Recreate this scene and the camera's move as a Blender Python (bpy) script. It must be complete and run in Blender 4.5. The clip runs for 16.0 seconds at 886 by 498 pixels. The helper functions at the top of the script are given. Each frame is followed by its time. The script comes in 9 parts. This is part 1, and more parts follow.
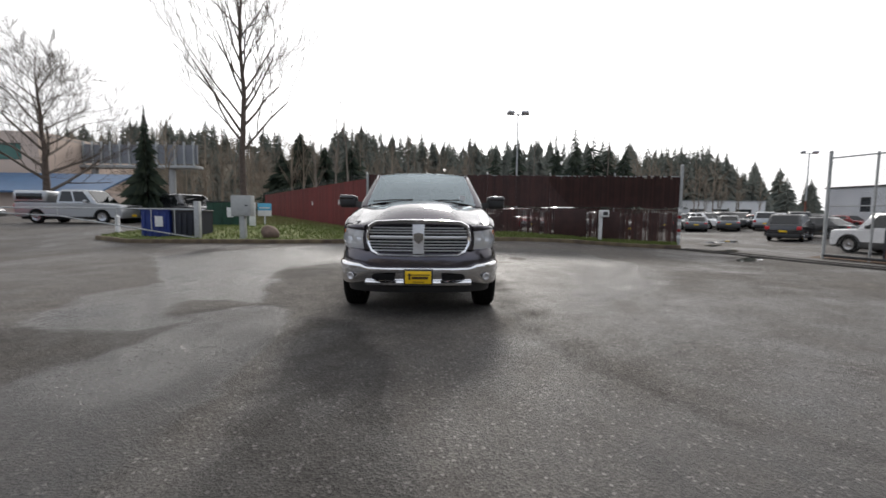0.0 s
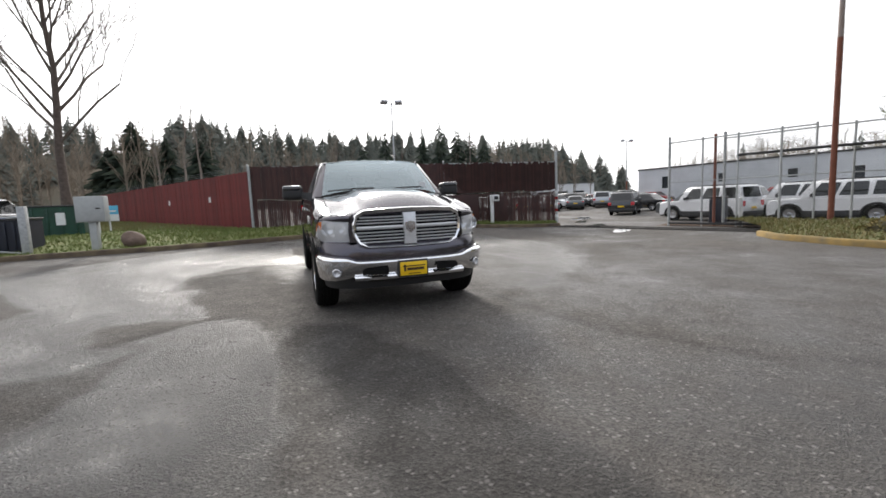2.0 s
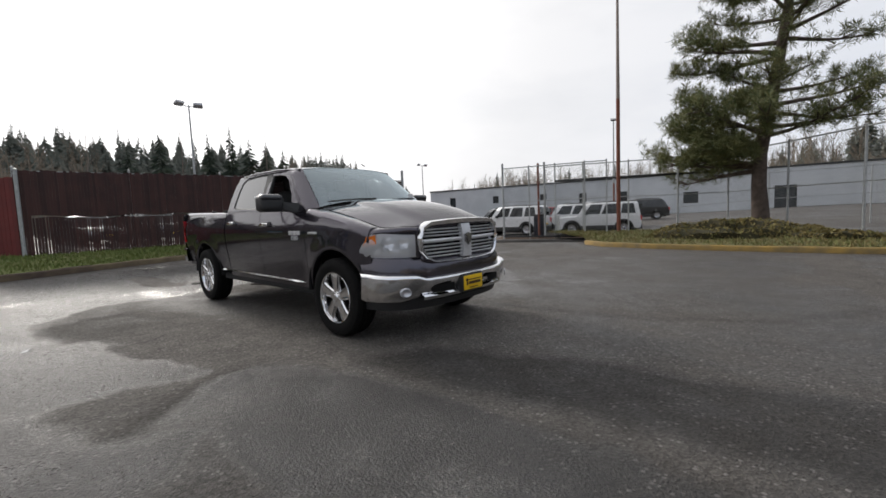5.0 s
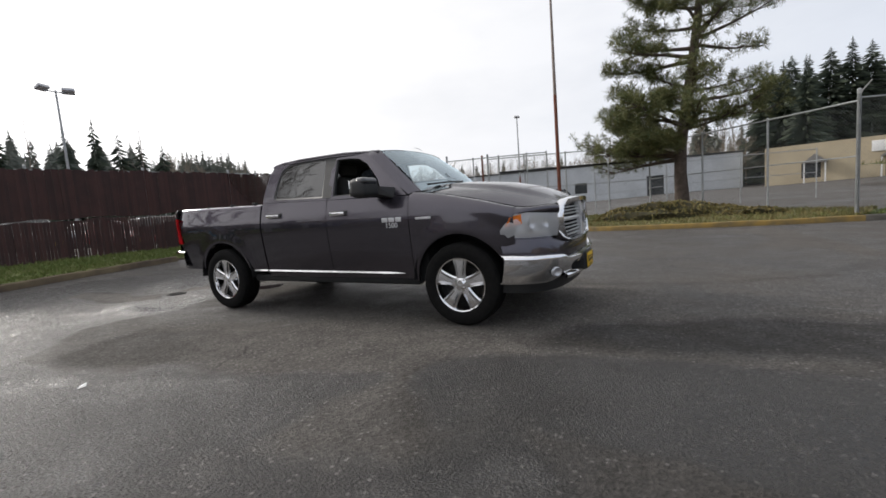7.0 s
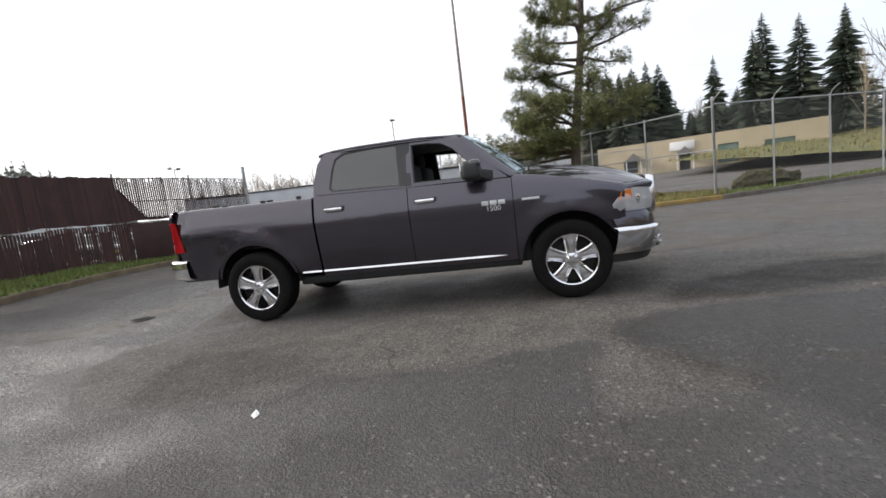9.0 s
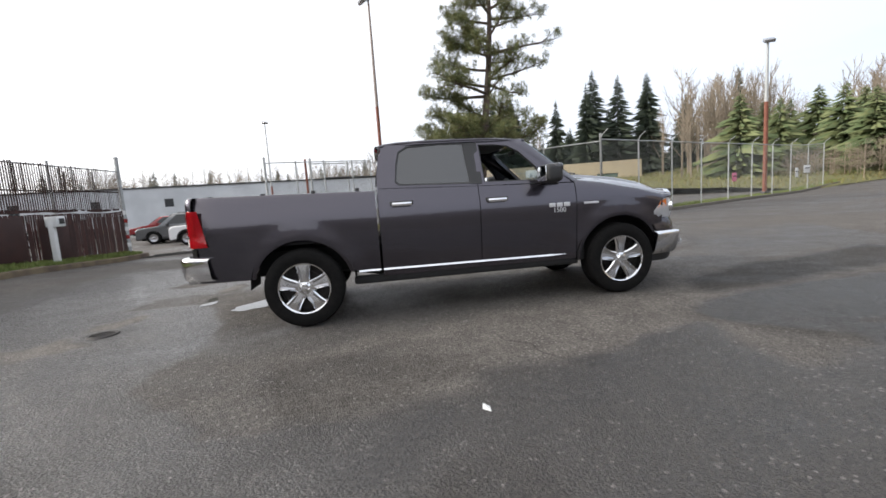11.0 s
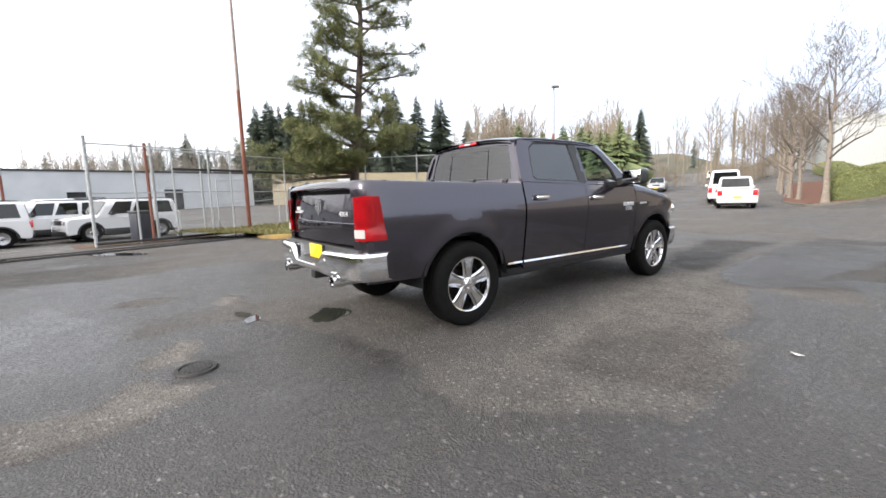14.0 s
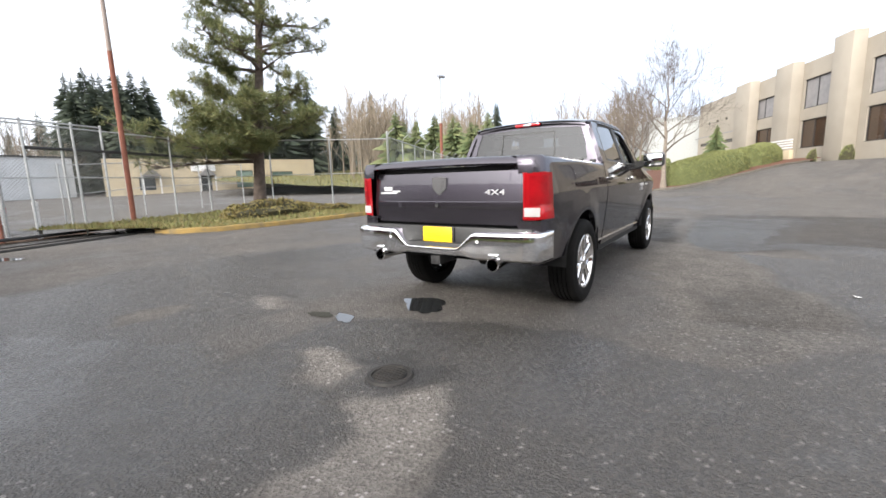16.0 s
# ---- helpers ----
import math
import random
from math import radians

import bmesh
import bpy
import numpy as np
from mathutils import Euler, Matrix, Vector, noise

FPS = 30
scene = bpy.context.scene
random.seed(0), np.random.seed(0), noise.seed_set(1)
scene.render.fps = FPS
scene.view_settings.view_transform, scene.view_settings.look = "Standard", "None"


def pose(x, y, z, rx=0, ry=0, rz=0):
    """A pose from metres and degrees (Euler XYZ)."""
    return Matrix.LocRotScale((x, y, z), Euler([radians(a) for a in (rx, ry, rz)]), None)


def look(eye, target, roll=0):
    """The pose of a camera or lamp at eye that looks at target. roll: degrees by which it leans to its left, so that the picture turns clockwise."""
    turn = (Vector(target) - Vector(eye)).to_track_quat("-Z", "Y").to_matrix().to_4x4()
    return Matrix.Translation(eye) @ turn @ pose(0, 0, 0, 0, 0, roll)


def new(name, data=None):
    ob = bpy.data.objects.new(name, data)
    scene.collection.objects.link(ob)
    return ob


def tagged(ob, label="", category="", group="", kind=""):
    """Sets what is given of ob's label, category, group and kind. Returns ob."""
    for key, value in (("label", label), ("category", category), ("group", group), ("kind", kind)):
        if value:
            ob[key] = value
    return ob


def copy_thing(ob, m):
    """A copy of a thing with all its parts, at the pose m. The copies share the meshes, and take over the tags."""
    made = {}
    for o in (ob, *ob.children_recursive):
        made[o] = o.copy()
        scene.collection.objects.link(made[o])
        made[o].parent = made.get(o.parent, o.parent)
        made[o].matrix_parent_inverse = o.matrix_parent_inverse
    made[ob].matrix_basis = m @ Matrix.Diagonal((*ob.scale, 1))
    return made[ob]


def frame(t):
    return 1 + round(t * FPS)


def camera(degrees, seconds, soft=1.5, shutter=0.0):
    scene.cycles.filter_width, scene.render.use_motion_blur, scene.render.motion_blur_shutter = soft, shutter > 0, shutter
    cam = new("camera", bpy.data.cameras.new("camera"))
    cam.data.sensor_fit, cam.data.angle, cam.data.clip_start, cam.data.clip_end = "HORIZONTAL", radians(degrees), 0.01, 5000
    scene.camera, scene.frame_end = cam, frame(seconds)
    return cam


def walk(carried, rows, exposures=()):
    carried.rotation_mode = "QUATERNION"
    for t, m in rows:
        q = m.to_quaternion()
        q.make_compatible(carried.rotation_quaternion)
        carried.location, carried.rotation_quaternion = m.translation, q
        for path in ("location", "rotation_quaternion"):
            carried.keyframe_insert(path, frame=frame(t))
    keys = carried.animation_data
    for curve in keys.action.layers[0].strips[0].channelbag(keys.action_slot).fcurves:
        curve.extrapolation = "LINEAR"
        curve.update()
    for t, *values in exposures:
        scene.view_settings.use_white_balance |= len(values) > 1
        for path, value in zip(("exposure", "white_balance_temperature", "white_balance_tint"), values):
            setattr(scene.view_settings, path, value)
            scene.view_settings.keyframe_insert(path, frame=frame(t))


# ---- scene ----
cam = camera(91.9, 16.0, 1.6, 0.2)
PATH = [
    (0, (0.152, -5.921, 1.265), (0.205, -3.929, 1.097), 0.6),
    (0.5, (-0.012, -5.928, 1.262), (0.284, -3.965, 1.02), 3.0),
    (1, (-0.281, -5.861, 1.218), (0.076, -3.91, 0.964), 1.6),
    (1.5, (-0.686, -5.68, 1.227), (-0.214, -3.75, 0.995), 0.8),
    (2, (-1.22, -5.488, 1.219), (-0.559, -3.613, 1.002), -2.4),
    (2.5, (-1.683, -5.233, 1.222), (-0.896, -3.403, 1.041), -5.0),
    (3, (-2.137, -4.994, 1.232), (-1.147, -3.258, 1.131), -3.5),
    (3.5, (-2.566, -4.745, 1.24), (-1.465, -3.084, 1.075), -3.7),
    (4, (-2.9, -4.424, 1.241), (-1.706, -2.823, 1.137), -1.7),
    (4.5, (-3.211, -4.147, 1.241), (-1.793, -2.744, 1.109), -1.2),
    (4.7, (-3.306, -4.023, 1.244), (-1.864, -2.646, 1.093), -2.0),
    (6.8, (-4.522, -2.058, 1.226), (-2.797, -1.064, 1.03), -2.5),
    (7, (-4.656, -1.846, 1.204), (-2.909, -0.893, 0.997), -4.4),
    (7.5, (-4.938, -1.297, 1.229), (-3.141, -0.44, 1.035), -3.8),
    (8, (-5.194, -0.718, 1.24), (-3.315, -0.078, 0.996), -5.1),
    (8.2, (-5.271, -0.461, 1.21), (-3.375, 0.127, 0.968), -6.9),
    (10.3, (-5.587, 2.005, 1.261), (-3.604, 1.943, 1.003), -4.6),
    (10.5, (-5.556, 2.241, 1.249), (-3.577, 2.131, 0.981), -6.3),
    (11, (-5.524, 2.805, 1.253), (-3.562, 2.498, 1.014), -3.9),
    (11.5, (-5.442, 3.414, 1.259), (-3.521, 2.945, 0.962), -5.5),
    (12, (-5.278, 4.023, 1.26), (-3.401, 3.389, 0.985), -3.3),
    (12.5, (-5.1, 4.634, 1.272), (-3.306, 3.792, 0.998), -3.1),
    (13, (-4.791, 5.185, 1.276), (-3.031, 4.264, 1.039), -2.3),
    (13.5, (-4.477, 5.745, 1.271), (-2.831, 4.64, 1.008), -0.9),
    (14, (-4.063, 6.213, 1.276), (-2.481, 5.015, 1.023), -1.6),
    (14.5, (-3.663, 6.698, 1.263), (-2.216, 5.342, 1.002), -2.4),
    (15, (-3.177, 7.077, 1.25), (-1.8, 5.657, 0.951), -2.4),
    (15.5, (-2.697, 7.47, 1.248), (-1.457, 5.923, 0.983), -2.2),
    (16, (-2.178, 7.777, 1.242), (-1.059, 6.151, 0.922), -1.7),
]
EXPOSURES = [(0, 0.0), (2, 0.35), (3.5, 0.08), (4.5, -0.2), (7, -0.08), (8, 0.3), (10.5, 0.45), (11.5, 0.65), (13, 1.02), (14.5, 1.0), (16, 1.05)]
walk(cam, [(t, look(eye, target, roll)) for t, eye, target, roll in PATH], EXPOSURES)

# ---- light ----
world = bpy.data.worlds.new("sky_world")
scene.world = world
world.use_nodes = True
wn, wl = world.node_tree.nodes, world.node_tree.links
wn.clear()


def wnode(kind, **values):
    n = wn.new(kind)
    for k, v in values.items():
        n.inputs[k].default_value = v
    return n


SUN_AZ, SUN_EL = -5.0, 28.0      # degrees: from +y towards -x, above the horizon
sky = wn.new("ShaderNodeTexSky")
sky.sky_type, sky.sun_disc = "NISHITA", False
sky.sun_elevation, sky.sun_rotation = radians(SUN_EL), radians(-SUN_AZ)
sky.dust_density, sky.air_density = 2.0, 1.0
coord = wn.new("ShaderNodeTexCoord")
stretch = wnode("ShaderNodeMapping", Scale=(1.0, 1.0, 3.0))
cloud = wnode("ShaderNodeTexNoise", Scale=2.6, Detail=7.0, Roughness=0.55)
ramp = wn.new("ShaderNodeValToRGB")
ramp.color_ramp.elements[0].position, ramp.color_ramp.elements[0].color = 0.30, (0.88, 0.88, 0.88, 1)
ramp.color_ramp.elements[1].position, ramp.color_ramp.elements[1].color = 0.56, (1, 1, 1, 1)
dotp = wn.new("ShaderNodeVectorMath")
dotp.operation = "DOT_PRODUCT"
dotp.inputs[1].default_value = (-math.sin(radians(SUN_AZ)) * 0.9, math.cos(radians(SUN_AZ)) * 0.9, 0.42)
glow = wn.new("ShaderNodeMapRange")
glow.inputs["From Min"].default_value, glow.inputs["From Max"].default_value = -1.0, 1.0
glow.inputs["To Min"].default_value, glow.inputs["To Max"].default_value = 0.86, 1.15
halo = wn.new("ShaderNodeMapRange")      # the thin bright cloud round the hidden sun
halo.inputs["From Min"].default_value, halo.inputs["From Max"].default_value = 0.55, 1.0
halo_pow = wn.new("ShaderNodeMath")
halo_pow.operation = "POWER"
halo_pow.inputs[1].default_value = 2.4
halo_add = wn.new("ShaderNodeMath")
halo_add.operation = "MULTIPLY_ADD"
halo_add.inputs[1].default_value = 1.3
cloudcol = wn.new("ShaderNodeVectorMath")
cloudcol.operation = "SCALE"
tone = wn.new("ShaderNodeMix")      # bluer away from the sun
tone.data_type = "RGBA"
tone.inputs["A"].default_value, tone.inputs["B"].default_value = (7.6, 8.8, 10.9, 1), (11.8, 11.7, 11.8, 1)
tone_f = wn.new("ShaderNodeMapRange")
tone_f.inputs["From Min"].default_value, tone_f.inputs["From Max"].default_value = -0.9, 0.7
mixer = wn.new("ShaderNodeMix")
mixer.data_type = "RGBA"
back = wn.new("ShaderNodeBackground")
back.inputs["Strength"].default_value = 0.085
wout = wn.new("ShaderNodeOutputWorld")
wl.new(coord.outputs["Generated"], stretch.inputs["Vector"])
wl.new(stretch.outputs["Vector"], cloud.inputs["Vector"])
wl.new(cloud.outputs["Fac"], ramp.inputs["Fac"])
wl.new(coord.outputs["Generated"], dotp.inputs[0])
wl.new(dotp.outputs["Value"], glow.inputs["Value"])
wl.new(dotp.outputs["Value"], tone_f.inputs["Value"])
wl.new(tone_f.outputs["Result"], tone.inputs["Factor"])
wl.new(tone.outputs["Result"], cloudcol.inputs[0])
wl.new(dotp.outputs["Value"], halo.inputs["Value"])
wl.new(halo.outputs["Result"], halo_pow.inputs[0])
wl.new(halo_pow.outputs[0], halo_add.inputs[0])
wl.new(glow.outputs["Result"], halo_add.inputs[2])
wl.new(halo_add.outputs[0], cloudcol.inputs["Scale"])
wl.new(ramp.outputs["Color"], mixer.inputs["Factor"])
wl.new(sky.outputs["Color"], mixer.inputs["A"])
wl.new(cloudcol.outputs["Vector"], mixer.inputs["B"])
wl.new(mixer.outputs["Result"], back.inputs["Color"])
wl.new(back.outputs["Background"], wout.inputs["Surface"])

sun = new("sun", bpy.data.lights.new("sun", "SUN"))
sun.data.energy, sun.data.angle, sun.data.color = 2.5, radians(10), (1.0, 0.95, 0.88)
sun.matrix_world = look((0, 0, 30), (math.sin(radians(SUN_AZ)) * 30, -math.cos(radians(SUN_AZ)) * 30, 30 - 30 * math.tan(radians(SUN_EL))))


# ---- materials ----
def surf(name, c1, c2=None, scale=4.0, rough=0.6, rough2=None, metal=0.0, bump=0.0, bscale=None, coat=0.0, spec=0.5, big=0.0, where="Object", island=0.0, obj=0.0, edge=None):
    """A node material: two colours mixed by fine and coarse noise, roughness variation, fine relief."""
    m = bpy.data.materials.new(name)
    m.use_nodes = True
    n, l = m.node_tree.nodes, m.node_tree.links
    p = n["Principled BSDF"]
    p.inputs["Metallic"].default_value = metal
    p.inputs["Roughness"].default_value = rough
    p.inputs["Coat Weight"].default_value = coat
    p.inputs["Coat Roughness"].default_value = 0.03
    p.inputs["Specular IOR Level"].default_value = spec
    c2 = c2 or tuple(v * 0.8 for v in c1)
    if edge is not None:
        p.inputs["Specular Tint"].default_value = (edge, edge, edge, 1)
    tc = n.new("ShaderNodeTexCoord")
    geo = n.new("ShaderNodeNewGeometry")
    vec = geo.outputs["Position"] if where == "World" else tc.outputs["Object"]
    noise1 = n.new("ShaderNodeTexNoise")
    noise1.inputs["Scale"].default_value, noise1.inputs["Detail"].default_value = scale, 6.0
    l.new(vec, noise1.inputs["Vector"])
    fac = noise1.outputs["Fac"]
    if big:
        noise2 = n.new("ShaderNodeTexNoise")
        noise2.inputs["Scale"].default_value, noise2.inputs["Detail"].default_value = big, 3.0
        l.new(vec, noise2.inputs["Vector"])
        avg = n.new("ShaderNodeMath")
        avg.operation = "MULTIPLY_ADD"
        avg.inputs[1].default_value = 0.9
        sub = n.new("ShaderNodeMath")
        sub.operation = "SUBTRACT"
        sub.inputs[1].default_value = 0.45
        l.new(noise2.outputs["Fac"], avg.inputs[0])
        l.new(fac, sub.inputs[0])
        l.new(sub.outputs[0], avg.inputs[2])
        fac = avg.outputs[0]
    if island or obj:
        rnd = geo.outputs["Random Per Island"]
        if obj:
            info = n.new("ShaderNodeObjectInfo")
            rnd = info.outputs["Random"]
        ma = n.new("ShaderNodeMath")
        ma.operation = "MULTIPLY_ADD"
        ma.inputs[1].default_value = island or obj
        l.new(rnd, ma.inputs[0])
        s2 = n.new("ShaderNodeMath")
        s2.operation = "SUBTRACT"
        s2.inputs[1].default_value = (island or obj) * 0.5
        l.new(fac, s2.inputs[0])
        l.new(s2.outputs[0], ma.inputs[2])
        fac = ma.outputs[0]
    mr = n.new("ShaderNodeMapRange")
    mr.inputs["From Min"].default_value, mr.inputs["From Max"].default_value = 0.3, 0.7
    l.new(fac, mr.inputs["Value"])
    mix = n.new("ShaderNodeMix")
    mix.data_type = "RGBA"
    mix.inputs["A"].default_value, mix.inputs["B"].default_value = (*c1, 1), (*c2, 1)
    l.new(mr.outputs["Result"], mix.inputs["Factor"])
    l.new(mix.outputs["Result"], p.inputs["Base Color"])
    if rough2 is not None:
        rr = n.new("ShaderNodeMapRange")
        rr.inputs["From Min"].default_value, rr.inputs["From Max"].default_value = 0.3, 0.7
        rr.inputs["To Min"].default_value, rr.inputs["To Max"].default_value = rough, rough2
        l.new(fac, rr.inputs["Value"])
        l.new(rr.outputs["Result"], p.inputs["Roughness"])
    if bump:
        nb = n.new("ShaderNodeTexNoise")
        nb.inputs["Scale"].default_value, nb.inputs["Detail"].default_value = bscale or scale * 4, 4.0
        l.new(vec, nb.inputs["Vector"])
        b = n.new("ShaderNodeBump")
        b.inputs["Strength"].default_value, b.inputs["Distance"].default_value = 1.0, bump
        l.new(nb.outputs["Fac"], b.inputs["Height"])
        l.new(b.outputs["Normal"], p.inputs["Normal"])
    return m


def glass(name, tint, rough=0.0, alpha=0.35, ior=1.52, body=0.1, shine=(1, 1, 1)):
    """Car or window glass: a glossy coat over a tinted see-through pane."""
    m = bpy.data.materials.new(name)
    m.use_nodes = True
    n, l = m.node_tree.nodes, m.node_tree.links
    n.clear()
    out, mixs, mix2 = n.new("ShaderNodeOutputMaterial"), n.new("ShaderNodeMixShader"), n.new("ShaderNodeMixShader")
    tr, gl, df, lw = n.new("ShaderNodeBsdfTransparent"), n.new("ShaderNodeBsdfGlossy"), n.new("ShaderNodeBsdfDiffuse"), n.new("ShaderNodeLayerWeight")
    f0 = ((ior - 1) / (ior + 1)) ** 2
    pw, fr = n.new("ShaderNodeMath"), n.new("ShaderNodeMath")
    pw.operation, pw.inputs[1].default_value = "POWER", 5.0
    fr.operation, fr.inputs[1].default_value, fr.inputs[2].default_value = "MULTIPLY_ADD", 1 - f0, f0
    lw.inputs["Blend"].default_value = 0.5
    l.new(lw.outputs["Facing"], pw.inputs[0])
    l.new(pw.outputs[0], fr.inputs[0])
    tr.inputs["Color"].default_value = (*tint, 1)
    gl.inputs["Roughness"].default_value = rough
    gl.inputs["Color"].default_value = (*shine, 1)
    df.inputs["Color"].default_value = tuple(v * body for v in tint) + (1,)
    mix2.inputs["Fac"].default_value = alpha
    l.new(tr.outputs[0], mix2.inputs[1])
    l.new(df.outputs[0], mix2.inputs[2])
    l.new(fr.outputs[0], mixs.inputs["Fac"])
    l.new(mix2.outputs[0], mixs.inputs[1])
    l.new(gl.outputs[0], mixs.inputs[2])
    l.new(mixs.outputs[0], out.inputs["Surface"])
    return m


def asphalt_material():
    """Worn wet asphalt: aggregate speckle, dry paler patches, dark damp stains with gloss, hairline cracks."""
    m = bpy.data.materials.new("asphalt")
    m.use_nodes = True
    n, l = m.node_tree.nodes, m.node_tree.links
    p = n["Principled BSDF"]
    geo = n.new("ShaderNodeNewGeometry")

    def noise_at(scale, detail=4.0, rough=0.55, off=(0, 0, 0), squash=(1, 1, 1), warp=0.0):
        mp = n.new("ShaderNodeMapping")
        mp.inputs["Location"].default_value, mp.inputs["Scale"].default_value = off, squash
        l.new(geo.outputs["Position"], mp.inputs["Vector"])
        t = n.new("ShaderNodeTexNoise")
        t.inputs["Scale"].default_value, t.inputs["Detail"].default_value, t.inputs["Roughness"].default_value = scale, detail, rough
        t.inputs["Distortion"].default_value = warp
        l.new(mp.outputs["Vector"], t.inputs["Vector"])
        return t.outputs["Fac"]

    def remap(v, a, b, c, d):
        r = n.new("ShaderNodeMapRange")
        for k, x in zip(("From Min", "From Max", "To Min", "To Max"), (a, b, c, d)):
            r.inputs[k].default_value = x
        l.new(v, r.inputs["Value"])
        return r.outputs["Result"]

    def calc(op, a, b):
        r = n.new("ShaderNodeMath")
        r.operation = op
        for i, v in enumerate((a, b)):
            if isinstance(v, (int, float)):
                r.inputs[i].default_value = v
            else:
                l.new(v, r.inputs[i])
        return r.outputs[0]

    def mixed(f, a, b):
        r = n.new("ShaderNodeMix")
        r.data_type = "RGBA"
        for k, v in (("A", a), ("B", b)):
            if isinstance(v, tuple):
                r.inputs[k].default_value = v
            else:
                l.new(v, r.inputs[k])
        l.new(f, r.inputs["Factor"])
        return r.outputs["Result"]

    att = n.new("ShaderNodeAttribute")
    att.attribute_name = "wet"      # 0: dry and rough, 0.5: damp, 1: smooth under a film of water
    wet = calc("ADD", att.outputs["Fac"], remap(noise_at(1.3, 5.0, 0.65, (3, 1, 0)), 0.3, 0.7, -0.10, 0.10))
    wet = calc("ADD", wet, remap(noise_at(0.30, 4.0, 0.6, (8, 3, 0), (1, 0.7, 1), 0.8), 0.38, 0.62, -0.12, 0.12))
    damp = remap(wet, 0.30, 0.62, 0.0, 1.0)
    film = remap(wet, 0.62, 0.92, 0.0, 1.0)
    cell = n.new("ShaderNodeTexVoronoi")
    cell.inputs["Scale"].default_value = 70.0
    l.new(geo.outputs["Position"], cell.inputs["Vector"])
    split = n.new("ShaderNodeSeparateColor")
    l.new(cell.outputs["Color"], split.inputs["Color"])
    grain = split.outputs["Red"]
    big = n.new("ShaderNodeTexVoronoi")
    big.inputs["Scale"].default_value = 34.0
    l.new(geo.outputs["Position"], big.inputs["Vector"])
    split2 = n.new("ShaderNodeSeparateColor")
    l.new(big.outputs["Color"], split2.inputs["Color"])
    chips = calc("MULTIPLY", remap(split2.outputs["Green"], 0.86, 0.88, 0.0, 1.0), remap(big.outputs["Distance"], 0.30, 0.42, 1.0, 0.0))
    fine = remap(noise_at(150.0, 3.0, 0.7), 0.35, 0.68, 0.0, 1.0)
    mid = remap(noise_at(2.6, 7.0, 0.72, (1, 9, 0)), 0.34, 0.68, 0.0, 1.0)
    wide = remap(noise_at(0.55, 6.0, 0.62, (4, 2, 0), (1.0, 0.5, 1), 0.6), 0.36, 0.64, 0.0, 1.0)
    dry_c = mixed(grain, (0.085, 0.077, 0.070, 1), (0.240, 0.219, 0.198, 1))
    wet_c = mixed(grain, (0.018, 0.0165, 0.0155, 1), (0.100, 0.090, 0.082, 1))
    dry_c = mixed(calc("MULTIPLY", fine, 0.5), dry_c, (0.165, 0.152, 0.136, 1))
    wet_c = mixed(calc("MULTIPLY", fine, 0.5), wet_c, (0.034, 0.031, 0.029, 1))
    base = mixed(damp, dry_c, wet_c)
    base = mixed(calc("MULTIPLY", mid, 0.45), base, (0.034, 0.031, 0.029, 1))
    base = mixed(calc("MULTIPLY", wide, 0.30), base, (0.066, 0.061, 0.056, 1))
    base = mixed(calc("MULTIPLY", film, 0.6), base, (0.034, 0.034, 0.035, 1))
    base = mixed(calc("MULTIPLY", chips, calc("SUBTRACT", 0.8, calc("MULTIPLY", film, 0.65))), base, (0.27, 0.25, 0.238, 1))
    vor = n.new("ShaderNodeTexVoronoi")
    vor.feature = "DISTANCE_TO_EDGE"
    vor.inputs["Scale"].default_value = 0.16
    wob = n.new("ShaderNodeMixRGB")
    wob.blend_type = "ADD"
    wob.inputs["Fac"].default_value = 1.0
    wnz = n.new("ShaderNodeTexNoise")
    wnz.inputs["Scale"].default_value, wnz.inputs["Detail"].default_value = 1.4, 6.0
    l.new(geo.outputs["Position"], wnz.inputs["Vector"])
    l.new(geo.outputs["Position"], wob.inputs["Color1"])
    l.new(wnz.outputs["Color"], wob.inputs["Color2"])
    l.new(wob.outputs["Color"], vor.inputs["Vector"])
    crack = calc("MULTIPLY", remap(vor.outputs["Distance"], 0.0, 0.0035, 1.0, 0.0), remap(noise_at(0.5, 2.0), 0.5, 0.62, 0.0, 0.55))
    base = mixed(crack, base, (0.014, 0.014, 0.014, 1))
    stain = n.new("ShaderNodeAttribute")
    stain.attribute_name = "stain"      # darker patches, the soaked ground among them
    dark = n.new("ShaderNodeVectorMath")
    dark.operation = "SCALE"
    l.new(base, dark.inputs[0])
    l.new(calc("SUBTRACT", 1.0, calc("MULTIPLY", stain.outputs["Fac"], 0.60)), dark.inputs["Scale"])
    l.new(dark.outputs["Vector"], p.inputs["Base Color"])
    rough = calc("SUBTRACT", remap(grain, 0, 1, 0.92, 0.78), calc("MULTIPLY", damp, 0.50))
    rough = calc("SUBTRACT", rough, calc("MULTIPLY", film, 0.08))
    rough = calc("ADD", rough, remap(stain.outputs["Fac"], 0.6, 0.95, 0.0, 0.26))
    l.new(rough, p.inputs["Roughness"])
    l.new(calc("ADD", calc("ADD", 0.14, calc("MULTIPLY", damp, 0.38)), calc("MULTIPLY", film, 0.04)), p.inputs["Specular IOR Level"])
    b1 = n.new("ShaderNodeBump")
    b1.inputs["Distance"].default_value = 0.014
    l.new(calc("SUBTRACT", 1.0, calc("MULTIPLY", film, 0.70)), b1.inputs["Strength"])
    l.new(calc("ADD", cell.outputs["Distance"], calc("MULTIPLY", fine, 0.35)), b1.inputs["Height"])
    l.new(b1.outputs["Normal"], p.inputs["Normal"])
    return m


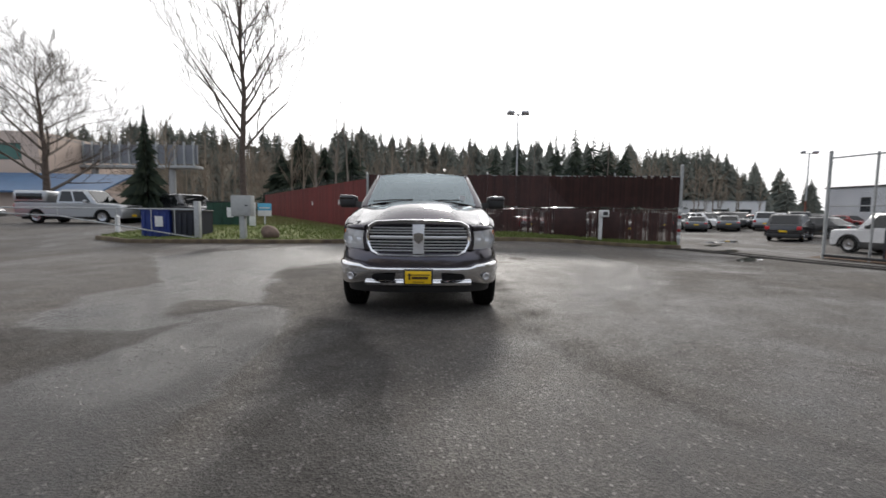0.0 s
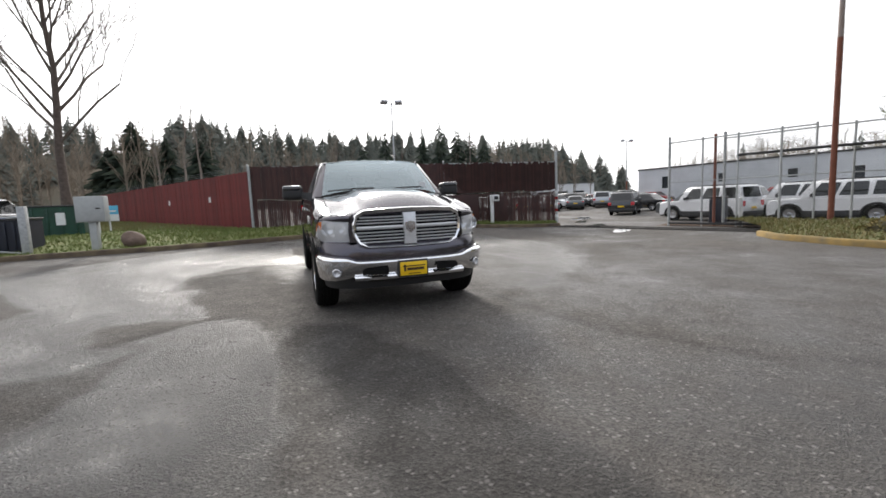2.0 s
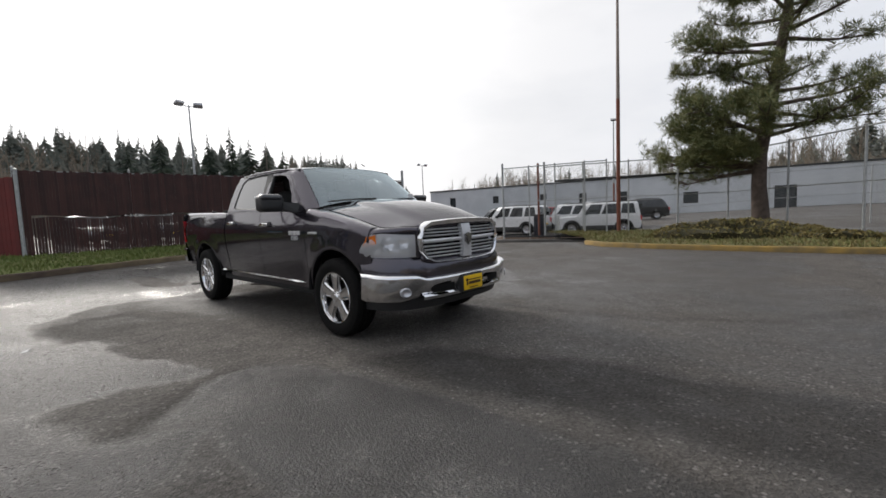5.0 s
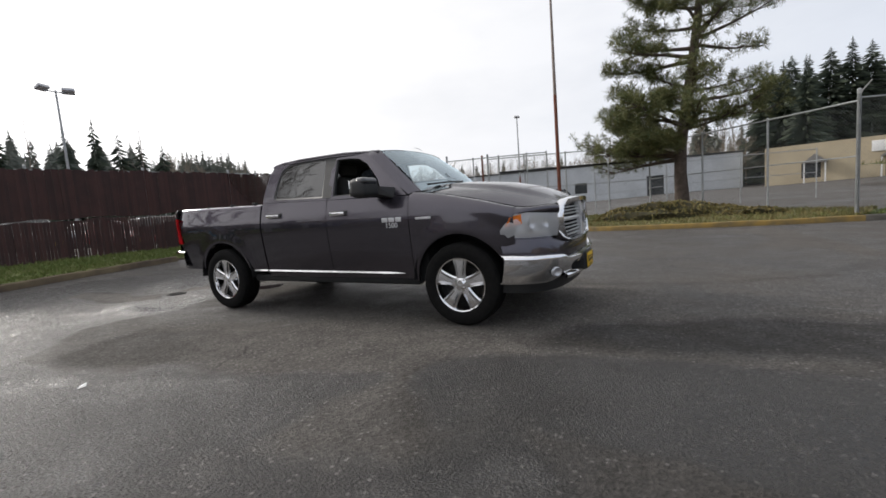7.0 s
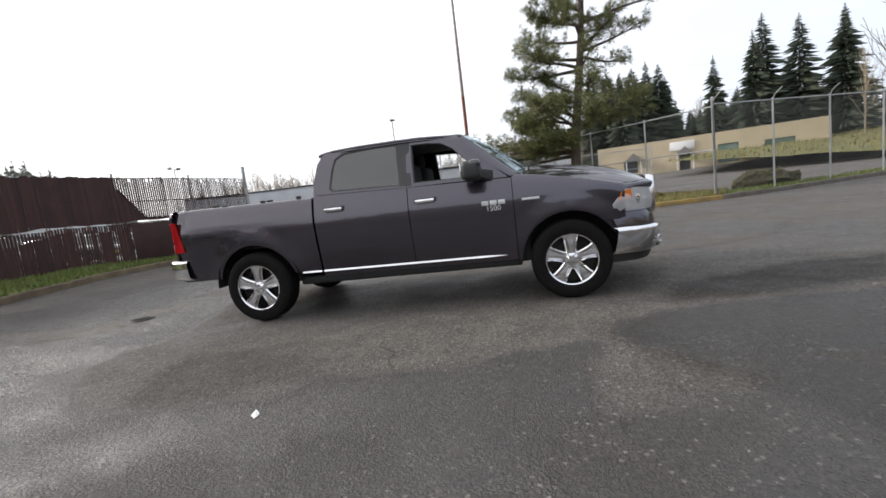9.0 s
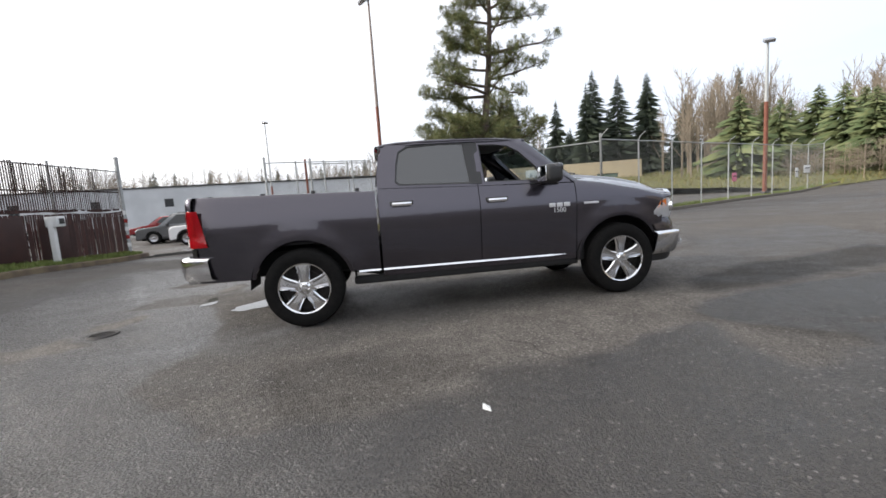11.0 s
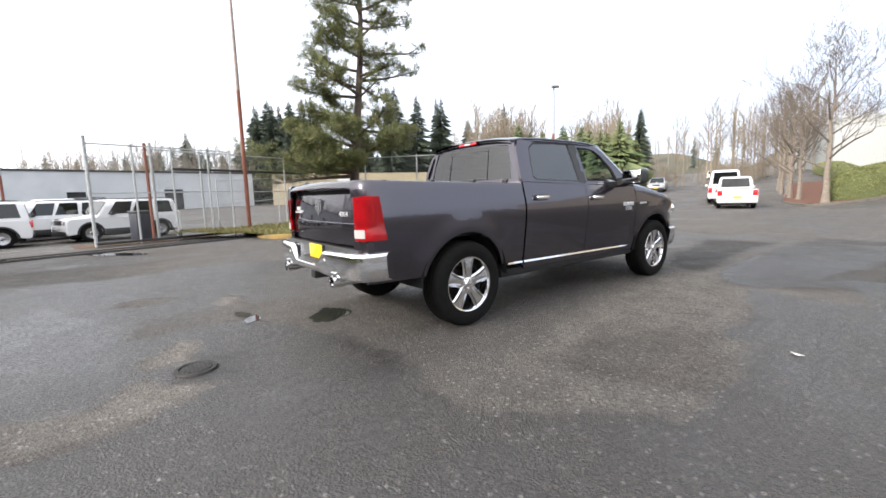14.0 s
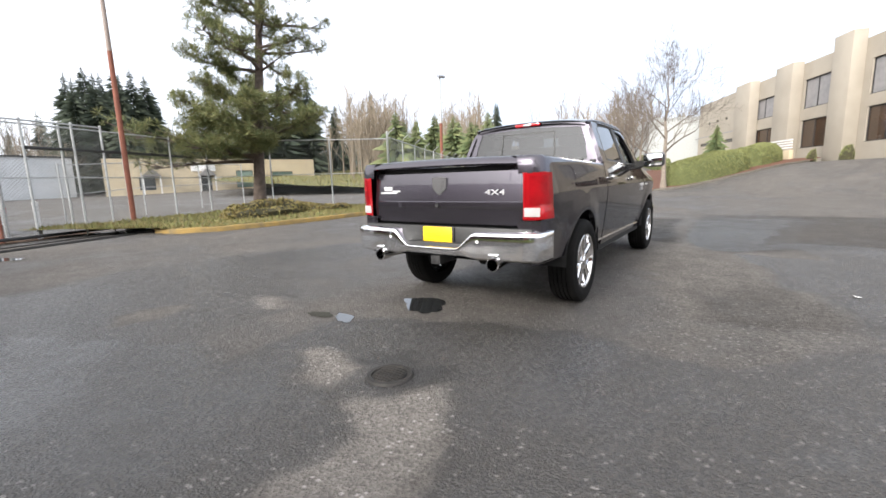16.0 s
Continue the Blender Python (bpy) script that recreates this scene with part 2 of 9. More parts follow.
ASPHALT = asphalt_material()
PAINT = surf("charcoal_metallic_paint", (0.083, 0.076, 0.093), (0.064, 0.058, 0.071), 500.0, rough=0.26, metal=0.88, coat=1.0, edge=0.25)
BADGE = surf("bright_badge", (0.72, 0.72, 0.73), (0.60, 0.60, 0.61), 20.0, rough=0.3, metal=0.35)
CHROME = surf("chrome", (0.86, 0.86, 0.87), (0.78, 0.78, 0.79), 9.0, rough=0.05, rough2=0.10, metal=1.0)
SATIN = surf("satin_silver", (0.46, 0.46, 0.47), (0.38, 0.38, 0.39), 30.0, rough=0.26, metal=0.9)
DIMCHROME = surf("dimmed_chrome", (0.50, 0.50, 0.52), (0.40, 0.40, 0.42), 9.0, rough=0.14, metal=1.0)
BLACK = surf("black_plastic", (0.018, 0.018, 0.019), (0.028, 0.028, 0.028), 60.0, rough=0.45, rough2=0.6, bump=0.0004, bscale=300)
DARK = surf("dark_void", (0.008, 0.008, 0.008), (0.012, 0.012, 0.012), 10.0, rough=0.9)
RUBBER = surf("tyre_rubber", (0.006, 0.006, 0.006), (0.013, 0.0125, 0.012), 25.0, rough=0.7, rough2=0.9, bump=0.0008, bscale=90, spec=0.10)
REDLENS = surf("red_lamp_lens", (0.62, 0.012, 0.020), (0.46, 0.008, 0.014), 5.0, rough=0.10, coat=1.0, bump=0.001, bscale=60)
REDDEEP = surf("deep_red_lamp_lens", (0.36, 0.006, 0.012), (0.55, 0.010, 0.018), 9.0, rough=0.08, coat=1.0, bump=0.003, bscale=30)
CLEARLENS = surf("clear_lamp_lens", (0.62, 0.62, 0.64), (0.42, 0.42, 0.44), 40.0, rough=0.10, rough2=0.3, metal=0.55, coat=1.0)
AMBER = surf("amber_lens", (0.75, 0.20, 0.015), (0.60, 0.14, 0.01), 40.0, rough=0.12, coat=1.0)
YELLOW = surf("yellow_plate", (0.85, 0.55, 0.01), (0.78, 0.48, 0.01), 8.0, rough=0.4)
PLATERED = surf("dark_print", (0.05, 0.02, 0.01), None, 8.0, rough=0.5)
WINDSHIELD = glass("windshield_glass", (0.68, 0.78, 0.80), 0.0, 0.10, 2.9, 0.35, (0.80, 0.93, 1.0))
REARGLASS = glass("rear_window_glass", (0.20, 0.21, 0.22), 0.0, 0.25, 1.75)
LAMPCHROME = surf("lamp_reflector_chrome", (0.94, 0.94, 0.95), (0.50, 0.50, 0.52), 24.0, rough=0.16, rough2=0.28, metal=0.25, bump=0.010, bscale=34)
LAMPGLASS = glass("headlamp_glass", (0.97, 0.98, 0.99), 0.0, 0.34, 1.6, 0.98)
PRIVACY = glass("privacy_glass", (0.09, 0.10, 0.11), 0.0, 0.12, 2.0)
CARGLASS = glass("parked_car_glass", (0.06, 0.07, 0.075), 0.02, 0.5, 1.6, 0.2)
CLOTH = surf("dark_seat_cloth", (0.035, 0.033, 0.032), (0.05, 0.048, 0.046), 90.0, rough=0.9, bump=0.001, bscale=500)
MIRROR = surf("mirror_glass", (0.85, 0.87, 0.88), (0.82, 0.84, 0.85), 3.0, rough=0.02, metal=1.0)
GALV = surf("galvanised_steel", (0.46, 0.47, 0.47), (0.33, 0.34, 0.34), 14.0, rough=0.5, rough2=0.7, metal=0.35)
WIRE = surf("chain_link_wire", (0.25, 0.26, 0.26), (0.18, 0.185, 0.185), 14.0, rough=0.6, metal=0.5)
RUST = surf("rust_red_paint", (0.22, 0.075, 0.045), (0.15, 0.05, 0.03), 6.0, rough=0.75, bump=0.001)
SLAT = surf("dark_maroon_slat", (0.034, 0.013, 0.011), (0.058, 0.021, 0.017), 3.0, rough=0.7, island=0.5)
BARNRED = surf("red_fence_paint", (0.17, 0.022, 0.020), (0.11, 0.016, 0.015), 2.5, rough=0.75, bump=0.002, bscale=8, obj=0.5)
GRASS = surf("grass", (0.105, 0.145, 0.030), (0.15, 0.15, 0.045), 9.0, rough=0.9, bump=0.03, bscale=60, big=0.6, where="World")
BLADE = surf("grass_blade", (0.110, 0.150, 0.032), (0.145, 0.165, 0.042), 2.0, rough=0.8, island=0.35)
DIRT = surf("leaf_mould", (0.075, 0.045, 0.028), (0.12, 0.07, 0.04), 7.0, rough=0.95, bump=0.03, bscale=40, where="World")
CONCRETE = surf("kerb_concrete", (0.13, 0.115, 0.095), (0.07, 0.062, 0.050), 5.0, rough=0.85, bump=0.004, bscale=60, where="World")
EARTHKERB = surf("earth_stained_concrete", (0.062, 0.042, 0.031), (0.15, 0.115, 0.065), 3.5, rough=0.9, bump=0.008, bscale=30, big=0.5, where="World")
KERBYELLOW = surf("faded_yellow_kerb_paint", (0.30, 0.19, 0.045), (0.13, 0.10, 0.05), 3.0, rough=0.85, bump=0.004, bscale=60, where="World")
BARK = surf("bark", (0.130, 0.098, 0.080), (0.070, 0.054, 0.044), 8.0, rough=0.95, bump=0.012, bscale=20)
PALEBARK = surf("pale_bark", (0.26, 0.22, 0.18), (0.16, 0.13, 0.105), 8.0, rough=0.95, bump=0.006, bscale=20)
TWIG = surf("twig", (0.155, 0.128, 0.105), (0.09, 0.072, 0.058), 3.0, rough=0.95)
NEEDLE = surf("pine_needles", (0.095, 0.120, 0.045), (0.20, 0.195, 0.075), 1.5, rough=0.75, island=0.7)
DARKNEEDLE = surf("fir_needles", (0.016, 0.027, 0.016), (0.034, 0.046, 0.024), 1.0, rough=0.8, island=0.7)
SHRUB = surf("bronze_shrub_leaves", (0.17, 0.152, 0.045), (0.21, 0.155, 0.055), 3.0, rough=0.8, island=0.45)
HEDGE = surf("clipped_hedge_leaves", (0.165, 0.185, 0.065), (0.23, 0.235, 0.09), 3.0, rough=0.8, island=0.5)
HEDGECORE = surf("hedge_core_green", (0.105, 0.120, 0.042), (0.075, 0.085, 0.030), 14.0, rough=0.9, bump=0.03, bscale=40)
WHITEPAINT = surf("white_car_paint", (0.75, 0.75, 0.75), (0.70, 0.70, 0.71), 3.0, rough=0.25, coat=1.0)
SILVERPAINT = surf("silver_car_paint", (0.42, 0.43, 0.44), (0.38, 0.39, 0.40), 200.0, rough=0.3, metal=0.7, coat=1.0)
BLACKPAINT = surf("black_car_paint", (0.014, 0.014, 0.016), (0.018, 0.018, 0.02), 200.0, rough=0.25, coat=1.0)
REDPAINT = surf("red_car_paint", (0.25, 0.012, 0.014), (0.22, 0.01, 0.012), 200.0, rough=0.25, coat=1.0)
GREYPAINT = surf("grey_car_paint", (0.12, 0.125, 0.13), (0.10, 0.105, 0.11), 200.0, rough=0.3, metal=0.5, coat=1.0)
WALLWHITE = surf("weathered_white_wall", (0.58, 0.60, 0.62), (0.48, 0.50, 0.52), 0.5, rough=0.8, big=0.15, bump=0.003, bscale=20)
WALLTAN = surf("tan_stucco", (0.50, 0.42, 0.29), (0.42, 0.35, 0.24), 0.6, rough=0.85, bump=0.004, bscale=15)
WALLCREAM = surf("cream_stucco", (0.345, 0.308, 0.255), (0.29, 0.258, 0.212), 0.5, rough=0.85, bump=0.006, bscale=8, big=0.12)
PEACH = surf("peach_wall", (0.62, 0.50, 0.42), (0.55, 0.44, 0.37), 0.6, rough=0.85)
BLUEROOF = surf("blue_metal_awning", (0.06, 0.13, 0.24), (0.045, 0.10, 0.19), 2.0, rough=0.45)
SUNSHADE = surf("grey_window_shade", (0.26, 0.25, 0.25), (0.20, 0.195, 0.20), 3.0, rough=0.7)
OFFICEGLASS = surf("bronze_window_glass", (0.035, 0.022, 0.016), (0.06, 0.035, 0.022), 1.2, rough=0.05, spec=0.8)
BLUEBIN = surf("blue_steel", (0.012, 0.035, 0.20), (0.01, 0.025, 0.14), 4.0, rough=0.5, bump=0.002)
NAVYBIN = surf("dark_steel", (0.012, 0.016, 0.03), (0.01, 0.012, 0.02), 4.0, rough=0.5)
GREENBIN = surf("green_steel", (0.012, 0.06, 0.035), (0.01, 0.04, 0.025), 4.0, rough=0.5)
BOXGREY = surf("grey_box_paint", (0.42, 0.43, 0.42), (0.34, 0.35, 0.34), 6.0, rough=0.6)
SIGNWHITE = surf("white_sign_paint", (0.75, 0.75, 0.74), (0.66, 0.66, 0.65), 6.0, rough=0.6)
SIGNBLUE = surf("sky_blue_sign_paint", (0.10, 0.42, 0.62), (0.08, 0.36, 0.55), 6.0, rough=0.6)
PINK = surf("pink_sign_paint", (0.65, 0.20, 0.30), None, 6.0, rough=0.6)
STONE = surf("brown_rock", (0.11, 0.075, 0.058), (0.17, 0.12, 0.095), 6.0, rough=0.9, bump=0.02, bscale=14)
IRON = surf("cast_iron", (0.018, 0.0175, 0.017), (0.045, 0.040, 0.036), 14.0, rough=0.6, metal=0.5, bump=0.003)
WATER = surf("puddle_water", (0.020, 0.021, 0.022), (0.024, 0.025, 0.026), 2.0, rough=0.03, spec=0.6)
MOSS = surf("dark_moss", (0.010, 0.010, 0.006), (0.024, 0.022, 0.012), 60.0, rough=0.95, bump=0.01, bscale=80)
BEDMOSS = surf("mossy_bed", (0.13, 0.105, 0.040), (0.10, 0.115, 0.032), 5.0, rough=0.95, bump=0.03, bscale=50, where="World")
BEDBLADE = surf("dry_grass_blade", (0.19, 0.15, 0.06), (0.15, 0.16, 0.05), 2.0, rough=0.85, island=0.7)
# far trees: paler base colours carry the haze of distance
HAZYWOOD = surf("hazed_bare_wood", (0.27, 0.22, 0.165), (0.17, 0.14, 0.105), 0.25, rough=0.95, island=0.6)
HAZYFIR = surf("hazed_fir_needles", (0.115, 0.128, 0.108), (0.175, 0.178, 0.145), 0.5, rough=0.9, island=0.7)
YOUNGFIR = surf("young_fir_needles", (0.093, 0.127, 0.050), (0.149, 0.167, 0.068), 1.0, rough=0.8, island=0.7)
LIGHTSLAT = surf("sky_pale_slat", (0.30, 0.28, 0.27), (0.20, 0.18, 0.17), 3.0, rough=0.7, island=0.5)
HILL = surf("wooded_hill", (0.085, 0.085, 0.060), (0.13, 0.105, 0.075), 0.08, rough=0.95, where="World", big=0.02)


# ---- building blocks ----
def part(name, bm, material, parent=None, label="", smooth=35, flip=True):
    """Links a bmesh as one mesh object, under a thing or a part where one is given."""
    if flip:
        bmesh.ops.recalc_face_normals(bm, faces=bm.faces)
    me = bpy.data.meshes.new(name)
    bm.to_mesh(me)
    bm.free()
    if smooth:
        me.shade_smooth()
        me.set_sharp_from_angle(angle=radians(smooth))
    me.materials.append(material)
    ob = new(name, me)
    if parent is not None:
        ob.parent = parent
        ob.matrix_parent_inverse = Matrix.Identity(4)
    if label:
        ob["label"] = label
    return ob


def thing(name, label, category, m=None, group="", kind=""):
    ob = new(name)
    ob.empty_display_size = 0.2
    if m is not None:
        ob.matrix_basis = m
    return tagged(ob, label, category, group, kind)


def sheet(rows, close=False):
    bm = bmesh.new()
    add_sheet(bm, rows, close)
    return bm


def add_sheet(bm, rows, close=False, caps=False):
    vs = [[bm.verts.new(p) for p in r] for r in rows]
    for a, b in zip(vs, vs[1:]):
        k = len(a)
        for i in range(k if close else k - 1):
            j = (i + 1) % k
            bm.faces.new((a[i], a[j], b[j], b[i]))
    if caps:
        bm.faces.new(vs[0])
        bm.faces.new(vs[-1])


def add_box(bm, x0, x1, y0, y1, z0, z1, bevel=0.0, m=None, seg=2):
    tmp = bmesh.new()
    bmesh.ops.create_cube(tmp, size=1.0, matrix=Matrix.Translation(((x0 + x1) / 2, (y0 + y1) / 2, (z0 + z1) / 2)) @ Matrix.Diagonal((x1 - x0, y1 - y0, z1 - z0, 1)))
    if bevel:
        bmesh.ops.bevel(tmp, geom=tmp.edges[:], offset=bevel, segments=seg, affect="EDGES", profile=0.5)
    merge(bm, tmp, m)


def merge(bm, src, m=None):
    if m is not None:
        src.transform(m)
    me = bpy.data.meshes.new("tmp")
    src.to_mesh(me)
    src.free()
    bm.from_mesh(me)
    bpy.data.meshes.remove(me)


def box(x0, x1, y0, y1, z0, z1, bevel=0.0, m=None, seg=2):
    bm = bmesh.new()
    add_box(bm, x0, x1, y0, y1, z0, z1, bevel, m, seg)
    return bm


def add_tube(bm, pts, radii, sides=8, caps=True):
    """A tube along points, with a radius at each."""
    pts = [Vector(p) for p in pts]
    if isinstance(radii, (int, float)):
        radii = [radii] * len(pts)
    rows = []
    for i, p in enumerate(pts):
        d = (pts[min(i + 1, len(pts) - 1)] - pts[max(i - 1, 0)]).normalized()
        side = d.cross(Vector((0, 0, 1)) if abs(d.z) < 0.9 else Vector((1, 0, 0))).normalized()
        up = side.cross(d)
        rows.append([p + (side * math.cos(a) + up * math.sin(a)) * radii[i] for a in (2 * math.pi * k / sides for k in range(sides))])
    add_sheet(bm, rows, True, caps and sides > 2)


def tube(pts, radii, sides=8):
    bm = bmesh.new()
    add_tube(bm, pts, radii, sides)
    return bm


def add_lathe_x(bm, profile, sides=40, c=(0, 0, 0), close=False):
    """A profile of (x, r) turned about an axis along x."""
    rows = []
    for k in range(sides + 1):
        a = 2 * math.pi * k / sides
        rows.append([(c[0] + x, c[1] + r * math.cos(a), c[2] + r * math.sin(a)) for x, r in profile])
    tmp = sheet(rows)
    bmesh.ops.remove_doubles(tmp, verts=tmp.verts, dist=1e-5)
    merge(bm, tmp)


def add_lathe_z(bm, profile, sides=24, c=(0, 0, 0)):
    rows = []
    for k in range(sides + 1):
        a = 2 * math.pi * k / sides
        rows.append([(c[0] + r * math.cos(a), c[1] + r * math.sin(a), c[2] + z) for r, z in profile])
    tmp = sheet(rows)
    bmesh.ops.remove_doubles(tmp, verts=tmp.verts, dist=1e-5)
    merge(bm, tmp)


def add_prism(bm, poly, offset):
    """A flat polygon of 3D points, given depth by an offset vector."""
    a = [bm.verts.new(p) for p in poly]
    b = [bm.verts.new(Vector(p) + Vector(offset)) for p in poly]
    bm.faces.new(a)
    bm.faces.new(b[::-1])
    k = len(a)
    for i in range(k):
        bm.faces.new((a[i], a[(i + 1) % k], b[(i + 1) % k], b[i]))


def add_ring(bm, outer, inner, depth):
    """A frame between two loops of the same count, with depth along a vector."""
    d = Vector(depth)
    k = len(outer)
    o, i_ = [bm.verts.new(p) for p in outer], [bm.verts.new(p) for p in inner]
    o2, i2 = [bm.verts.new(Vector(p) + d) for p in outer], [bm.verts.new(Vector(p) + d) for p in inner]
    for a in range(k):
        b = (a + 1) % k
        bm.faces.new((o[a], o[b], i_[b], i_[a]))
        bm.faces.new((o2[a], i2[a], i2[b], o2[b]))
        bm.faces.new((o[a], o2[a], o2[b], o[b]))
        bm.faces.new((i_[a], i_[b], i2[b], i2[a]))


def lerp(v, xs, ys):
    return float(np.interp(v, xs, ys))


def letters(text, size, depth, m, material, parent, name="lettering"):
    """Writing as a mesh, from the built-in font."""
    cu = bpy.data.curves.new(name, "FONT")
    cu.body, cu.size, cu.extrude, cu.align_x, cu.align_y = text, size, depth, "CENTER", "CENTER"
    tmp = bpy.data.objects.new("tmp", cu)
    scene.collection.objects.link(tmp)
    me = bpy.data.meshes.new_from_object(tmp.evaluated_get(bpy.context.evaluated_depsgraph_get()))
    bpy.data.objects.remove(tmp)
    bpy.data.curves.remove(cu)
    me.transform(m)
    me.materials.clear()
    me.materials.append(material)
    me.name = name
    ob = new(name, me)
    ob.parent = parent
    return ob


# ---- the pickup truck: front axle at y = 0, rear axle at y = 3.569, nose towards -y ----
def body_w(y, z):
    """Half width of the body at a place along it and a height."""
    w = lerp(z, (0.36, 0.50, 0.70, 0.90, 1.04, 1.10, 1.16, 1.22, 1.35, 1.42), (0.898, 0.918, 0.946, 0.969, 0.980, 0.981, 0.974, 0.958, 0.926, 0.905))
    if y < -0.2:
        w -= 0.05 * ((-0.2 - y) / 0.4) ** 2
    if y > 4.35:
        w -= 0.55 * (y - 4.35) ** 2
    for c in (0.0, 3.569):
        d = math.hypot(y - c, z - 0.42)
        w += 0.020 * max(0.0, 1 - abs(d - 0.52) / 0.16)
    return w


ARCH_R = 0.495


def body_bottom(y, base):
    for c in (0.0, 3.569):
        if abs(y - c) < ARCH_R:
            return max(base, 0.42 + math.sqrt(ARCH_R ** 2 - (y - c) ** 2))
    return base


def stations(y0, y1, step=0.06):
    ys = set(np.round(np.linspace(y0, y1, max(3, int((y1 - y0) / step))), 4).tolist())
    for c in (0.0, 3.569):
        for k in range(0, 25):
            y = c - ARCH_R * math.cos(math.pi * k / 24)
            if y0 < y < y1:
                ys.add(round(y, 4))
    return sorted(ys)


def side_panel(s, y0, y1, base, top, nz=12, shoulder=None, inner=0.03):
    """A side panel with thickness; top is a function of y; shoulder adds points (x, z) over the top edge."""
    rows = []
    for y in stations(y0, y1):
        zb, zt = body_bottom(y, base), top(y)
        outer = [(body_w(y, zb + (zt - zb) * k / nz), zb + (zt - zb) * k / nz) for k in range(nz + 1)]
        over = shoulder(y) if shoulder else []
        inside = [(x - inner, z - (0.01 if over else 0)) for x, z in outer[::-1]]
        if over:
            inside = [(over[-1][0], over[-1][1] - 0.05)] + [(x, min(z, over[-1][1] - 0.06)) for x, z in inside]
        rows.append([(s * x, y, z) for x, z in outer + over + inside])
    bm = bmesh.new()
    add_sheet(bm, rows, True, True)
    return bm


def cab_x(z):
    return lerp(z, (1.30, 1.40, 1.62, 1.80, 1.90), (0.932, 0.908, 0.830, 0.757, 0.712))


def cab_loop(s, pts, inset=0.0):
    return [(s * (cab_x(z) - inset), y, z) for y, z in pts]


def nose_y(x):
    """Plan curve of the nose at headlamp height."""
    return lerp(abs(x), (0, 0.3, 0.5, 0.62, 0.72, 0.82, 0.88, 0.925, 0.95), (-0.960, -0.950, -0.922, -0.888, -0.835, -0.745, -0.655, -0.54, -0.43))


def hood_z(x, y):
    zc = lerp(y, (-0.98, -0.90, -0.80, -0.6, -0.26, 0.2, 0.5), (1.150, 1.185, 1.235, 1.315, 1.395, 1.440, 1.450))
    a = abs(x) / 0.80
    drop = lerp(y, (-0.95, -0.6, -0.3, 0.5), (0.06, 0.17, 0.165, 0.068))
    dome = 0.022 * max(0.0, min(1.0, (0.50 - abs(x)) / 0.10)) * lerp(y, (-0.95, -0.6, 0.5), (0.0, 1.0, 1.0))
    return zc - 0.022 - drop * a ** 2.2 + dome


def wheel(x, y, s):
    """One wheel: tyre with tread grooves, chrome rim, five broad spokes with satin faces, cap, nuts and brake disc."""
    bm = bmesh.new()
    add_lathe_x(bm, [(s * 0.112, 0.272), (s * 0.122, 0.266), (s * 0.118, 0.254), (s * 0.095, 0.246), (s * 0.02, 0.236), (s * -0.09, 0.24), (s * -0.10, 0.262)], 56)
    w = part("wheel", bm, CHROME, None, "five-spoke chrome wheel")
    w.matrix_basis = pose(x, y, 0.412)
    bm = bmesh.new()
    prof = [(-0.085, 0.255), (-0.122, 0.275), (-0.136, 0.315), (-0.134, 0.355), (-0.120, 0.390), (-0.100, 0.404)]
    for gx in (-0.06, -0.02, 0.02, 0.06):
        prof += [(gx - 0.013, 0.411), (gx - 0.006, 0.411), (gx - 0.005, 0.400), (gx + 0.005, 0.400), (gx + 0.006, 0.411), (gx + 0.013, 0.411)]
    prof += [(0.100, 0.404), (0.120, 0.390), (0.134, 0.355), (0.136, 0.315), (0.122, 0.275), (0.085, 0.255)]
    add_lathe_x(bm, prof, 56)
    part("tyre", bm, RUBBER, w, "black all-terrain tyre", 25)
    bm = bmesh.new()
    add_lathe_x(bm, [(s * -0.01, 0.02), (s * -0.01, 0.17), (s * -0.03, 0.17), (s * -0.03, 0.235)], 40)
    part("brake_disc", bm, IRON, w)
    for k in range(5):
        a = radians(90 + 72 * k)
        turn = Matrix.Rotation(a, 4, "X")
        bm = bmesh.new()
        rows = []
        for r, hw, x0, x1 in ((0.050, 0.052, 0.055, 0.098), (0.10, 0.050, 0.060, 0.100), (0.16, 0.056, 0.062, 0.104), (0.21, 0.066, 0.066, 0.106), (0.25, 0.080, 0.070, 0.106)):
            rows.append([(s * x0, r, -hw - 0.008), (s * (x1 - 0.012), r, -hw - 0.004), (s * x1, r, -hw + 0.008), (s * (x1 + 0.002), r, 0), (s * x1, r, hw - 0.008), (s * (x1 - 0.012), r, hw + 0.004), (s * x0, r, hw + 0.008)])
        add_sheet(bm, rows, True, True)
        bm.transform(turn)
        part("spoke", bm, CHROME, w, "polished chrome spoke")
        # face in dimmer chrome than the spoke: a dark reflection put into its colour
        bm = bmesh.new()
        add_sheet(bm, [[(s * (x + 0.003), r, -hw), (s * (x - 0.006), r, -hw * 0.35), (s * (x - 0.006), r, hw * 0.35), (s * (x + 0.003), r, hw)] for r, hw, x in ((0.095, 0.032, 0.104), (0.15, 0.042, 0.107), (0.20, 0.050, 0.109), (0.236, 0.056, 0.107))])
        bm.transform(turn)
        part("spoke_face", bm, DIMCHROME, w, "dished chrome spoke face")
        bm = bmesh.new()
        an = radians(90 + 36 + 72 * k)
        add_lathe_x(bm, [(s * 0.085, 0.0), (s * 0.106, 0.0), (s * 0.106, 0.010), (s * 0.085, 0.012)], 6, (0, 0.058 * math.cos(an), 0.058 * math.sin(an)))
        part("wheel_nut", bm, CHROME, w)
    bm = bmesh.new()
    add_lathe_x(bm, [(s * 0.06, 0.075), (s * 0.098, 0.072), (s * 0.106, 0.045), (s * 0.118, 0.036), (s * 0.122, 0.0)], 32)
